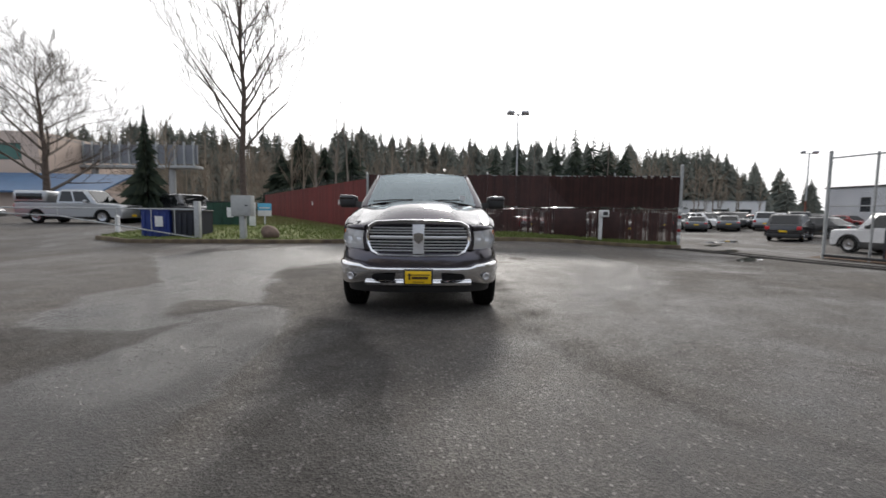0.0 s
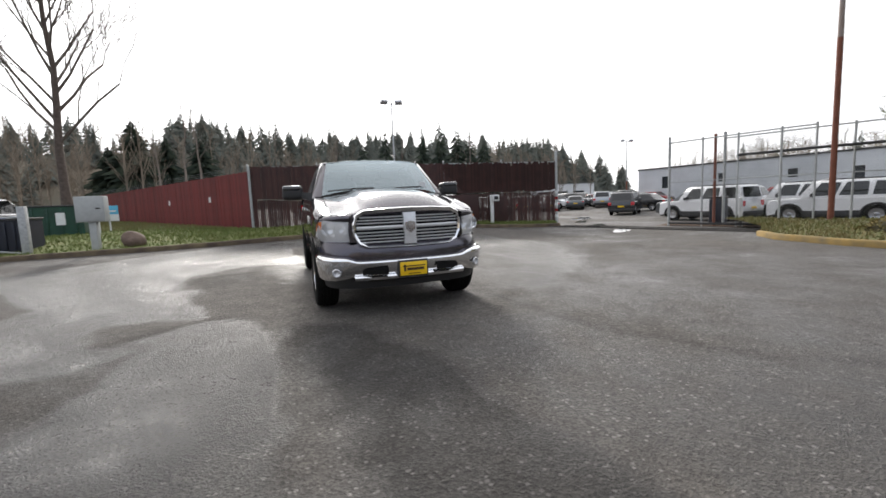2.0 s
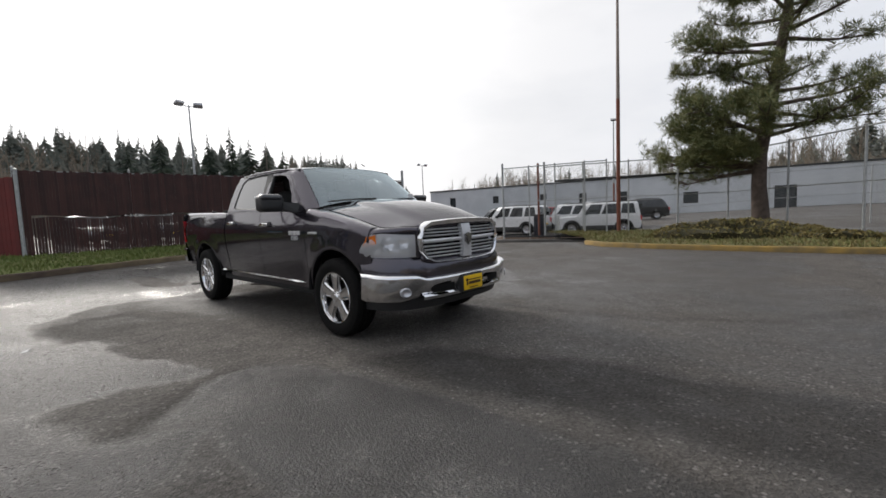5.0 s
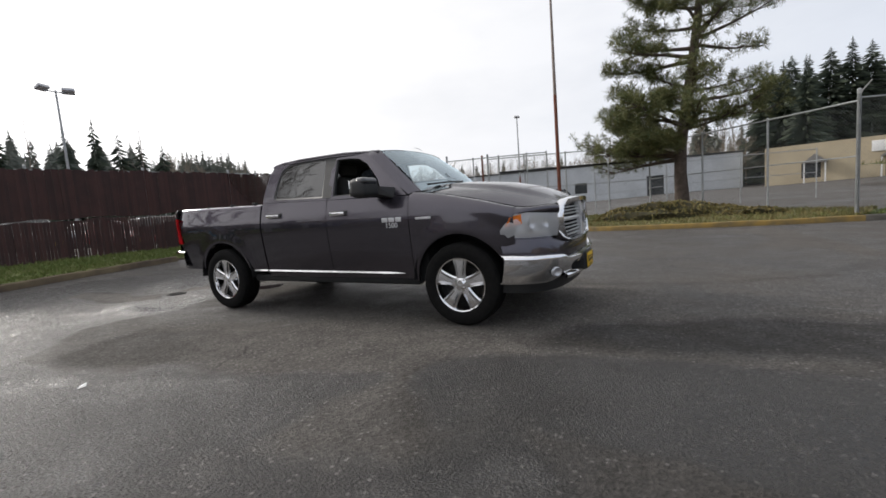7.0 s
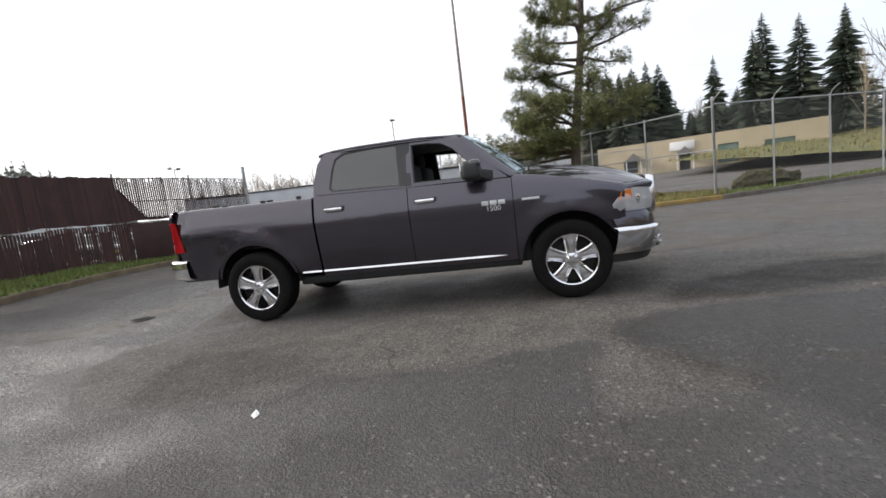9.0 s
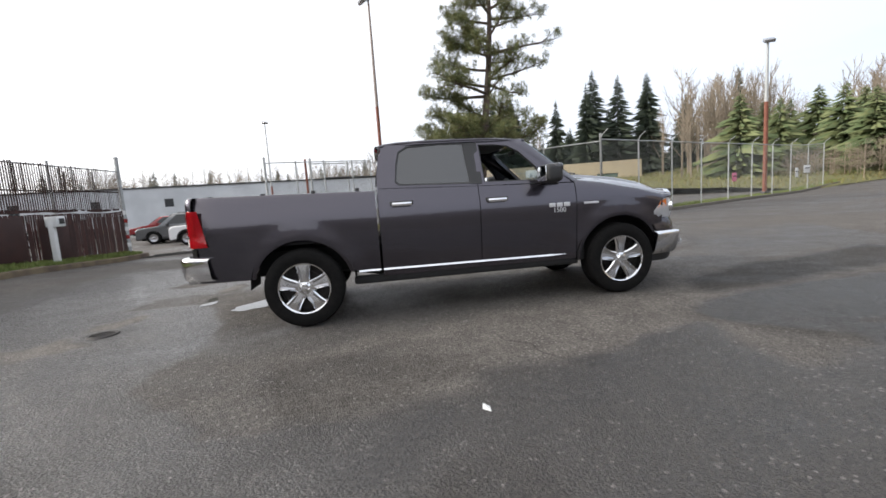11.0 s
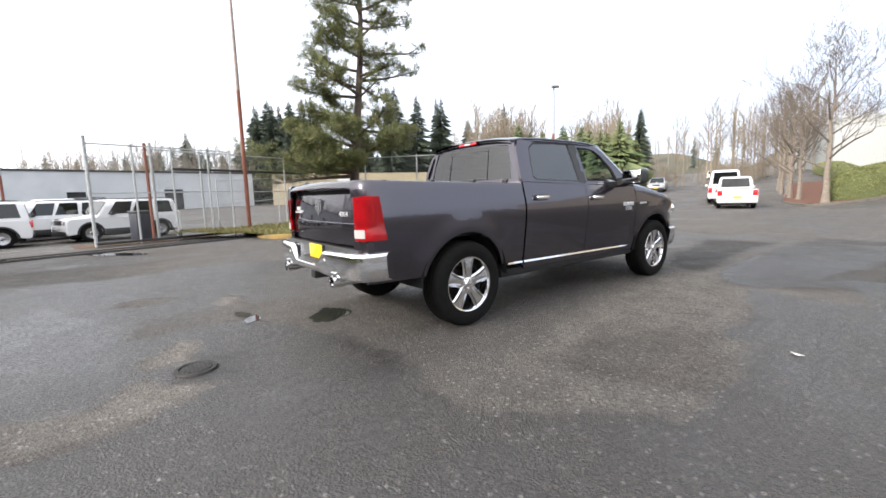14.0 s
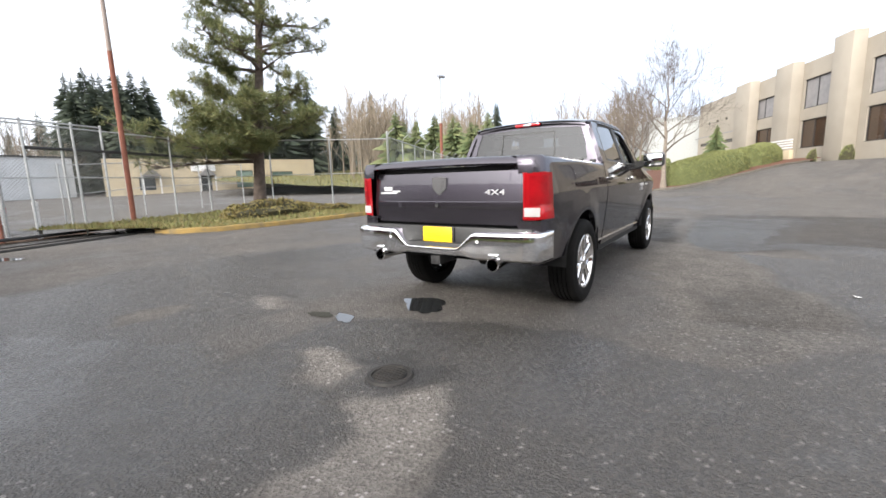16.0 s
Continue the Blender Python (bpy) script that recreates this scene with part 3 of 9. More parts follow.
    part("hub_cap", bm, CHROME, w)
    return w


def pickup():
    t = thing("pickup_truck", "dark grey crew-cab pickup with chrome bumpers, parked on wet asphalt", "pickup truck")

    # dark inner shell
    bm = box(-0.86, 0.86, 0.62, 2.68, 0.42, 1.02)
    add_box(bm, -0.60, 0.60, -0.80, 0.66, 0.40, 1.02)
    add_box(bm, -0.60, 0.60, 2.66, 4.50, 0.52, 0.78)
    add_box(bm, -0.86, 0.86, 0.40, 0.66, 0.42, 1.30)
    part("chassis", bm, DARK, t, "dark underbody")
    bm = bmesh.new()
    for s in (-1, 1):
        add_tube(bm, [(s * 0.42, -0.6, 0.48), (s * 0.42, 2.8, 0.46), (s * 0.45, 3.57, 0.60), (s * 0.42, 4.5, 0.58)], 0.06, 6)
    for y in (0.0, 3.569):
        add_tube(bm, [(-0.8, y, 0.40), (0.8, y, 0.40)], 0.055, 8)
        add_lathe_x(bm, [(-0.14, 0.0), (-0.12, 0.12), (0.12, 0.12), (0.14, 0.0)], 14, (0.05, y, 0.40))
    part("axles_and_frame", bm, BLACK, t)
    for s in (-1, 1):
        for c in (0.0, 3.569):
            bm = bmesh.new()
            rows = []
            for k in range(19):
                a = math.pi * k / 18
                rows.append([(s * x, c + 0.53 * math.cos(a), 0.44 + 0.53 * math.sin(a)) for x in (0.55, 0.965)])
            add_sheet(bm, rows)
            part("wheel_liner", bm, DARK, t, "black wheel-arch liner")

    # sides
    belt = lambda y: lerp(y, (0.5, 1.65, 2.75), (1.318, 1.348, 1.385))
    fend_top = lambda y: lerp(y, (-0.56, -0.3, 0.2, 0.56), (1.065, 1.125, 1.165, 1.185))
    bed_top = lambda y: lerp(y, (2.76, 3.6, 4.6), (1.345, 1.365, 1.385))

    def fend_over(y):
        w, z = body_w(y, fend_top(y)), fend_top(y)
        ze = hood_z(0.80, y) - 0.004
        return [(w - 0.012, z + (ze - z) * 0.35 + 0.012), (w - 0.038, z + (ze - z) * 0.68 + 0.016), (w - 0.075, z + (ze - z) * 0.92 + 0.008), (0.802, ze)]

    def bed_over(y):
        w, z = body_w(y, bed_top(y)), bed_top(y)
        return [(w - 0.008, z + 0.016), (w - 0.028, z + 0.026), (w - 0.075, z + 0.028), (0.80, z + 0.020), (0.785, z)]

    for s in (-1, 1):
        part("front_fender", side_panel(s, -0.56, 0.532, 0.44, fend_top, 12, fend_over), PAINT, t, smooth=40)
        door = part("front_door", side_panel(s, 0.540, 1.648, 0.455, belt, 14), PAINT, t, smooth=40)
        rdoor = part("rear_door", side_panel(s, 1.656, 2.742, 0.455, belt, 14), PAINT, t, smooth=40)
        part("bed_side", side_panel(s, 2.768, 4.590, 0.545, bed_top, 14, bed_over, 0.05), PAINT, t, smooth=40)
        # rocker, chrome strip
        bm = bmesh.new()
        add_box(bm, *sorted((s * 0.80, s * 0.903)), 0.50, 3.06, 0.385, 0.47, 0.02)
        part("rocker", bm, DARK, t)
        bm = bmesh.new()
        for y0, y1 in ((0.66, 2.742), (2.768, 3.00)):
            rows = []
            for y in np.linspace(y0, y1, 12):
                z = 0.515 + (y - 0.66) * 0.008
                w = body_w(y, z)
                h = min(0.011, (y - 0.655) * 0.1)
                rows.append([(s * (w - 0.01), y, z - h), (s * (w + 0.012), y, z - h * 0.8), (s * (w + 0.006), y, z + h * 0.9), (s * (w - 0.01), y, z + h)])
            add_sheet(bm, rows, True, True)
        part("sill_strip", bm, CHROME, t, "bright chrome sill strip")
        # window frames; the front pane is wound down
        f_out = [(0.565, 1.33), (1.10, 1.345), (1.648, 1.352), (1.648, 1.60), (1.648, 1.868), (1.40, 1.862), (1.22, 1.838), (1.06, 1.765), (0.82, 1.56)]
        f_in = [(0.88, 1.372), (1.20, 1.380), (1.575, 1.387), (1.585, 1.60), (1.590, 1.812), (1.40, 1.806), (1.255, 1.785), (1.13, 1.715), (0.96, 1.535)]
        bm = bmesh.new()
        add_ring(bm, cab_loop(s, f_out), cab_loop(s, f_in), (s * -0.045, 0, 0))
        part("window_frame", bm, PAINT, door)
        bm = bmesh.new()
        add_ring(bm, cab_loop(s, f_in, 0.006), cab_loop(s, [(y + (1.25 - y) * 0.04, z + (1.58 - z) * 0.05) for y, z in f_in], 0.012), (s * -0.03, 0, 0))
        part("window_seal", bm, BLACK, door)
        r_out = [(1.656, 1.352), (2.20, 1.372), (2.742, 1.390), (2.735, 1.55), (2.700, 1.74), (2.63, 1.845), (2.45, 1.872), (2.05, 1.878), (1.656, 1.870)]
        r_in = [(1.730, 1.388), (2.10, 1.400), (2.500, 1.414), (2.545, 1.445), (2.520, 1.64), (2.485, 1.768), (2.39, 1.824), (2.05, 1.842), (1.758, 1.840)]
        bm = bmesh.new()
        add_ring(bm, cab_loop(s, r_out), cab_loop(s, r_in), (s * -0.045, 0, 0))
        part("window_frame", bm, PAINT, rdoor)
        bm = bmesh.new()
        add_ring(bm, cab_loop(s, [(y + (2.1 - y) * -0.012, z + (1.6 - z) * -0.03) for y, z in r_in], -0.003), cab_loop(s, [(y + (2.1 - y) * 0.03, z + (1.6 - z) * 0.05) for y, z in r_in], 0.004), (s * -0.02, 0, 0))
        part("window_seal", bm, BLACK, rdoor)
        bm = bmesh.new()
        add_prism(bm, cab_loop(s, r_in, 0.008), (s * -0.005, 0, 0))
        pane = part("window_pane", bm, PRIVACY, rdoor, "dark tinted privacy glass")
        # black B pillar cover
        bm = bmesh.new()
        add_prism(bm, [(s * (cab_x(z) + 0.004), y, z) for y, z in ((1.600, 1.372), (1.728, 1.376), (1.758, 1.84), (1.606, 1.838))], (s * -0.02, 0, 0))
        part("pillar_cover", bm, BLACK, rdoor, "black pillar cover", 60)
        # handles
        for own, y, z in ((door, 1.46, 1.187), (rdoor, 2.50, 1.212)):
            w = body_w(y, z)
            bm = box(*sorted((s * (w - 0.01), s * (w + 0.004))), y - 0.125, y + 0.125, z - 0.032, z + 0.032, 0.006)
            part("handle_recess", bm, BLACK, own)
            bm = box(*sorted((s * (w + 0.018), s * (w + 0.042))), y - 0.105, y + 0.105, z - 0.021, z + 0.021, 0.009)
            add_box(bm, *sorted((s * w, s * (w + 0.03))), y - 0.098, y - 0.075, z - 0.014, z + 0.014, 0.003)
            add_box(bm, *sorted((s * w, s * (w + 0.03))), y + 0.075, y + 0.098, z - 0.014, z + 0.014, 0.003)
            part("door_handle", bm, CHROME, own, "chrome door handle")
        # name plate: plain bars above, digits below
        yb, zb = 0.745, 1.055
        w = body_w(yb, zb) + 0.004
        for k in range(3):
            bm = box(*sorted((s * (w - 0.006), s * (w + 0.004))), yb - 0.125 + 0.086 * k, yb - 0.125 + 0.086 * k + 0.072, zb + 0.006, zb + 0.052, 0.004)
            part("badge", bm, BADGE, door, "chrome badge")
        m = Matrix.Translation((s * (w + 0.001), yb, zb - 0.030)) @ Euler((radians(90), 0, radians(90 * s))).to_matrix().to_4x4()
        letters("1500", 0.078, 0.004, m, BADGE, door, "model_number")
        bm = box(*sorted((s * (body_w(0.36, 1.08) - 0.004), s * (body_w(0.36, 1.08) + 0.004))), 0.27, 0.45, 1.072, 1.096, 0.003)
        part("badge", bm, BADGE, t, "small chrome badge")
        # door mirror
        mir = part("door_mirror", box(*sorted((s * 1.020, s * 1.295)), 0.82, 1.01, 1.335, 1.525, 0.05, None, 4), BLACK, t, "black door mirror")
        bm = box(*sorted((s * 1.050, s * 1.292)), 0.812, 0.93, 1.45, 1.53, 0.035, None, 4)
        part("mirror_cap", bm, BLACKPAINT, mir, "glossy black mirror cap")
        bm = box(*sorted((s * 1.04, s * 1.275)), 1.005, 1.016, 1.352, 1.508, 0.004)
        part("mirror_glass", bm, MIRROR, mir, "mirror glass")
        bm = bmesh.new()
        add_sheet(bm, [[(s * 1.05, y, z) for y, z in ((0.83, 1.36), (0.97, 1.36), (0.97, 1.44), (0.83, 1.44))], [(s * 0.905, y, z) for y, z in ((0.70, 1.30), (0.92, 1.32), (0.90, 1.42), (0.72, 1.42))]], True, True)
        part("mirror_arm", bm, BLACK, mir)
        # windscreen pillar
        bm = bmesh.new()
        rows = []
        for k in range(9):
            f = k / 8
            a = Vector((0.905 - 0.02 * f, 0.545, 1.335)).lerp(Vector((0.735, 1.215, 1.842)), f)
            b = Vector((0.800, 0.455, 1.358)).lerp(Vector((0.662, 1.035, 1.862)), f)
            a = Vector((cab_x(a.z) + 0.002, a.y, a.z))
            mid = (a + b) / 2 + Vector((0.016, -0.02, 0.01))
            rows.append([(s * p.x, p.y, p.z) for p in (a, mid, b, b + Vector((-0.02, 0.05, -0.02)), a + Vector((-0.05, 0.02, 0)))])
        add_sheet(bm, rows, True, True)
        part("windscreen_pillar", bm, PAINT, t, smooth=60)

    # roof
    rail = lambda y: lerp(y, (1.02, 1.2, 1.45, 1.7, 2.2, 2.5, 2.64, 2.70), (1.850, 1.858, 1.878, 1.884, 1.884, 1.876, 1.862, 1.846))
    bm = bmesh.new()
    top, low = [], []
    for y in (1.02, 1.06, 1.12, 1.22, 1.4, 1.7, 2.0, 2.3, 2.5, 2.6, 2.66, 2.70):
        row = []
        for k in range(-12, 13):
            f = k / 12
            xe = lerp(y, (1.02, 1.25, 2.3, 2.70), (0.665, 0.735, 0.735, 0.70))
            yy = y - (0.055 * (1 - f * f) if y < 1.3 else 0) + (0.03 * (1 - f * f) if y > 2.55 else 0)
            row.append((f * xe, yy, rail(y) + 0.048 * (1 - abs(f) ** 3) * lerp(y, (1.02, 1.3, 2.5, 2.7), (0.55, 1, 1, 0.9))))
        top.append(row)
    add_sheet(bm, [[(r[0][0] - 0.016, r[0][1], r[0][2] - 0.034), (r[0][0] - 0.010, r[0][1], r[0][2] - 0.008)] + r + [(r[-1][0] + 0.010, r[-1][1], r[-1][2] - 0.008), (r[-1][0] + 0.016, r[-1][1], r[-1][2] - 0.034)] for r in top])
    add_sheet(bm, [[(x * 0.98, y, z - 0.035) for x, y, z in r] for r in top])
    part("roof", bm, PAINT, t, smooth=50, flip=False)
    for s in (-1, 1):
        part("roof_rail_moulding", tube([(s * lerp(y, (1.02, 1.25, 2.3, 2.70), (0.69, 0.735, 0.737, 0.705)), y, rail(y) - 0.012) for y in (1.03, 1.15, 1.3, 1.5, 1.8, 2.2, 2.5, 2.62, 2.69)], 0.018, 8), PAINT, t)
    bm = bmesh.new()
    add_sheet(bm, [[(0.35 + w * d, y, 1.925 + h) for d in (-1, 0, 1)] for w, y, h in ((0.004, 1.08, 0.0), (0.02, 1.13, 0.03), (0.022, 1.18, 0.055), (0.006, 1.22, 0.058))])
    bmesh.ops.solidify(bm, geom=bm.faces[:], thickness=0.02)
    part("antenna_fin", bm, BLACK, t)

    # windscreen, its shade band and wipers
    bm = bmesh.new()
    rows = []
    for k in range(9):
        v = k / 8
        row = []
        for j in range(-12, 13):
            f = j / 12
            b = Vector((f * 0.800, 0.455 - 0.13 * (1 - f * f), 1.362 + 0.075 * (1 - abs(f) ** 3)))
            u = Vector((f * 0.660, 1.035 - 0.055 * (1 - f * f), 1.855 + 0.028 * (1 - abs(f) ** 3)))
            p = b.lerp(u, v)
            p.z += 0.02 * math.sin(math.pi * v)
            row.append(p)
        rows.append(row)
    add_sheet(bm, rows)
    part("windscreen", bm, WINDSHIELD, t, "clear slanted windscreen", 80)
    bm = bmesh.new()
    for x0, x1, y0 in ((-0.72, -0.12, 0.0), (-0.05, 0.55, 0.0)):
        add_tube(bm, [(x0, 0.445 - 0.10 * (1 - (x0 / 0.8) ** 2), 1.425), ((x0 + x1) / 2, 0.40 - 0.10 * (1 - ((x0 + x1) / 1.6) ** 2), 1.445), (x1, 0.40 - 0.10 * (1 - (x1 / 0.8) ** 2), 1.450)], 0.010, 6)
    add_box(bm, -0.78, 0.78, 0.36, 0.50, 1.325, 1.345)
    part("wiper", bm, BLACK, t, "black windscreen wiper")
    bm = box(0.56, 0.64, 0.455, 0.465, 1.44, 1.52, 0.0, Matrix.Identity(4))
    part("windscreen_sticker", bm, SIGNWHITE, t, "small white paper sticker")

    # hood
    bm = bmesh.new()
    rows = []
    for y in (0.44, 0.3, 0.15, 0.0, -0.15, -0.3, -0.45, -0.56, -0.66, -0.74, -0.80, -0.85, -0.885):
        row = []
        for j in range(-24, 25):
            f = j / 24
            xe = lerp(y, (-0.885, -0.80, -0.70, -0.56, -0.3, 0.44), (0.60, 0.70, 0.775, 0.797, 0.797, 0.797))
            x = f * xe
            yy = y
            if y < -0.45:
                yy = y - (1 - f * f) * 0.050 * (-0.45 - y) / 0.435
            if y > 0.2:
                yy = y - (1 - f * f) * 0.10 * (y - 0.2) / 0.24 + 0.05 * (1 - abs(f)) * 0
            row.append((x, yy, hood_z(x, yy)))
        rows.append(row)
    front = [(x, y - 0.012, z - 0.035) for x, y, z in rows[-1]]
    rows.append(front)
    add_sheet(bm, rows)
    part("hood", bm, PAINT, t, smooth=60)

    # body colour between hood and headlamps, and beside the grille
    hood_edge = lambda y: lerp(y, (-0.885, -0.80, -0.70, -0.56, -0.3, 0.44), (0.60, 0.70, 0.775, 0.797, 0.797, 0.797))
    for s in (-1, 1):
        rows = []
        for k in range(13):
            f = k / 12
            ya = -0.555 - 0.33 * f
            a = Vector((hood_edge(ya) + 0.004, ya, hood_z(hood_edge(ya), ya) - 0.004))
            xb = lerp(f, (0, 0.3, 0.55, 0.78, 1), (0.936, 0.898, 0.83, 0.745, 0.635))
            b = Vector((xb, lerp(xb, (0.635, 0.745, 0.83, 0.898, 0.936), (-0.895, -0.822, -0.742, -0.635, -0.545)), lerp(f, (0, 0.4, 1), (1.066, 1.076, 1.052))))
            row = []
            for u, up in ((0, 0.0), (0.25, 0.012), (0.5, 0.020), (0.75, 0.018), (0.92, 0.008), (1, 0.0)):
                p = a.lerp(b, u)
                row.append((s * (p.x + up * 0.6), p.y - up * f, p.z + up))
            row.append((s * (b.x - 0.02), b.y + 0.03, b.z - 0.03))
            rows.append(row)
        part("fender_nose", sheet(rows), PAINT, t, smooth=60)
        rows = [[(s * x, nose_y(x) + 0.004 + d, z) for x, d in ((0.56, 0.02), (0.61, 0.0), (0.645, 0.0), (0.665, 0.03))] for z in (0.83, 0.95, 1.06, 1.12)]
        part("grille_side_panel", sheet(rows), PAINT, t, smooth=60)

    # front fascia below the lamps
    xs = [0.952, 0.94, 0.92, 0.895, 0.86, 0.80, 0.72, 0.62, 0.5, 0.35, 0.18, 0.0]
    plan = [(x, nose_y(x)) for x in xs]
    plan = [(-x, y) for x, y in plan] + [(x, y) for x, y in plan[-2::-1]]
    rows = []
    for z, off in ((0.60, 0.020), (0.64, 0.026), (0.70, 0.024), (0.75, 0.014), (0.79, -0.002), (0.83, -0.024), (0.87, -0.05)):
        rows.append([(x * (1 + off * 0.3), y - off, z + (0.0 if abs(x) > 0.62 else -0.02 * (z > 0.8)) - (0.035 if abs(x) < 0.55 and z < 0.65 else 0)) for x, y in plan])
    part("front_fascia", sheet(rows), PAINT, t, smooth=60)

    # grille
    g_out = [(-0.50, 1.168), (-0.25, 1.184), (0.0, 1.188), (0.25, 1.184), (0.50, 1.168), (0.585, 1.120), (0.615, 1.02), (0.605, 0.90), (0.560, 0.812), (0.47, 0.770), (0.24, 0.762), (0.0, 0.760), (-0.24, 0.762), (-0.47, 0.770), (-0.560, 0.812), (-0.605, 0.90), (-0.615, 1.02), (-0.585, 1.120)]
    g_in = [(-0.47, 1.112), (-0.25, 1.122), (0.0, 1.124), (0.25, 1.122), (0.47, 1.112), (0.535, 1.078), (0.560, 1.01), (0.552, 0.915), (0.515, 0.845), (0.44, 0.803), (0.24, 0.797), (0.0, 0.796), (-0.24, 0.797), (-0.44, 0.803), (-0.515, 0.845), (-0.552, 0.915), (-0.560, 1.01), (-0.535, 1.078)]

    g_in = [(x * 1.035, z + (z - 0.965) * 0.10) for x, z in g_in]

    def gy(x, z, off):
        return nose_y(x) - off + 0.09 * max(0.0, z - 0.95) ** 1.5

    bm = bmesh.new()
    k = len(g_out)
    loops = []
    for pts, off in ((g_out, -0.03), (g_out, 0.030), ([(x * 0.975, z + (0.97 - z) * 0.025) for x, z in g_out], 0.046), (g_in, 0.030), (g_in, -0.03)):
        loops.append([(x, gy(x, z, off), z) for x, z in pts])
    add_sheet(bm, loops, True)
    grille = part("grille_surround", bm, CHROME, t, "chrome grille surround", 50)
    bm = bmesh.new()
    add_prism(bm, [(x, nose_y(x) + 0.05, z) for x, z in g_in], (0, 0.02, 0))
    part("grille_backing", bm, DARK, grille)
    for z0, h, mt in ((1.088, 0.0085, 0), (1.057, 0.0085, 0), (1.026, 0.0085, 0), (0.978, 0.019, 1), (0.928, 0.0085, 0), (0.893, 0.0085, 0), (0.858, 0.0085, 0), (0.825, 0.0085, 0)):
        bm = bmesh.new()
        rows = []
        lim = 0.565 if 0.85 < z0 < 1.08 else 0.53
        for j in range(-12, 13):
            x = lim * j / 12
            y = gy(x, z0, 0.012 if mt else 0.004)
            rows.append([(x, y, z0 - h), (x, y - 0.012, z0 - h * 0.6), (x, y - 0.016, z0 + h * 0.2), (x, y, z0 + h), (x, y + 0.04, z0)])
        add_sheet(bm, rows, True, True)
        part("grille_bar", bm, BADGE, grille, "bright silver grille bar")
    bm = bmesh.new()
    rows = [[(x * w, -0.962 - d, z) for x in (-1, -0.8, 0.8, 1)] for z, w, d in ((1.13, 0.070, 0.012), (1.06, 0.066, 0.030), (0.98, 0.072, 0.038), (0.88, 0.060, 0.038), (0.79, 0.068, 0.030))]
    rows = [[(a[0], a[1] + 0.05, a[2])] + r + [(r[-1][0], r[-1][1] + 0.05, r[-1][2])] for r in rows for a in (r[0],)]
    add_sheet(bm, rows)
    part("grille_centre_bar", bm, BADGE, grille, "bright silver centre bar")
    bm = bmesh.new()
    add_prism(bm, [(x, -1.002, z) for x, z in ((-0.055, 1.02), (0.0, 1.035), (0.055, 1.02), (0.052, 0.95), (0.0, 0.905), (-0.052, 0.95))], (0, -0.012, 0))
    add_prism(bm, [(x, -1.014, z) for x, z in ((-0.030, 1.005), (0.030, 1.005), (0.024, 0.955), (0.0, 0.925), (-0.024, 0.955))], (0, -0.010, 0))
    part("emblem", bm, DIMCHROME, grille, "plain dull chrome shield emblem")

    # headlamps
    for s in (-1, 1):
        bm = bmesh.new()
        rows, rows2 = [], []
        plan2 = [(0.950, -0.425), (0.938, -0.50), (0.915, -0.575), (0.875, -0.665), (0.82, -0.742), (0.74, -0.815), (0.640, -0.884)]
        for i, (x, y) in enumerate(plan2):
            zt = (0.925, 1.056, 1.086, 1.086, 1.080, 1.070, 1.058)[i]
            zb = (0.880, 0.855, 0.846, 0.842, 0.840, 0.838, 0.838)[i]
            rows.append([(s * (x + 0.012 * math.sin(math.pi * f)), y - 0.014 * math.sin(math.pi * f), zb + (zt - zb) * f) for f in (0, 0.15, 0.35, 0.6, 0.85, 1)])
            rows2.append([(s * (x - 0.025 - 0.10 * f), y + 0.025 + 0.09 * f, zb + (zt - zb) * f) for f in (0, 0.08, 0.5, 1)])
        add_sheet(bm, rows)
        lamp = part("headlight", bm, LAMPGLASS, t, "clear headlight with chrome reflectors", 60)
        lamp.visible_shadow = False
        part("lamp_housing", sheet(rows2), LAMPCHROME, lamp)
        bm = bmesh.new()
        add_prism(bm, [(s * (x + 0.010), y - 0.012, z) for x, y, z in ((0.944, -0.475, 0.955), (0.936, -0.52, 1.040), (0.900, -0.615, 1.062), (0.898, -0.620, 0.975))], (s * -0.02, 0.015, 0))
        part("turn_lamp", bm, AMBER, lamp, "amber turn lamp")
        for cx, cy, r in ((0.835, -0.70, 0.072), (0.725, -0.80, 0.062)):
            bm = bmesh.new()
            prof = [(0.0, 0.045), (r * 0.5, 0.038), (r * 0.8, 0.018), (r, 0.0), (r * 1.1, -0.006)]
            rows = [[(s * cx + rr * math.cos(a), cy + dd, 0.968 + rr * math.sin(a)) for rr, dd in prof] for a in (2 * math.pi * q / 20 for q in range(21))]
            part("reflector", sheet(rows), CHROME, lamp, "round chrome reflector", 60)
        bm = bmesh.new()
        rows = [[(s * (x - 0.025), y + 0.03, z) for z in (zb, zb + 0.035)] for (x, y), zb in zip(plan2[1:], (0.875, 0.87, 0.866, 0.863, 0.860, 0.858))]
        part("lamp_trim", sheet(rows), CHROME, lamp)

    # front bumper: chrome shell, dark intake, bright lip, fog lamps, plate
    def bplan(off):
        pts = [(0.968, -0.44), (0.964, -0.55), (0.942, -0.665), (0.90, -0.765), (0.82, -0.852), (0.74, -0.900), (0.68, -0.925), (0.64, -0.939), (0.60, -0.950), (0.56, -0.960), (0.40, -0.985), (0.20, -0.998), (0.0, -1.003)]
        full = [(-x, y) for x, y in pts] + [(x, y) for x, y in pts[-2::-1]]
        return [(x * (1 + off * 0.4), y - off) for x, y in full]

    def bplan2(off):
        return [(x, lerp(abs(x * 0.64), (0.0, 0.2, 0.40, 0.56, 0.64), (-1.003, -0.998, -0.985, -0.960, -0.939)) - off) for x in np.linspace(-0.97, 0.97, 25)]

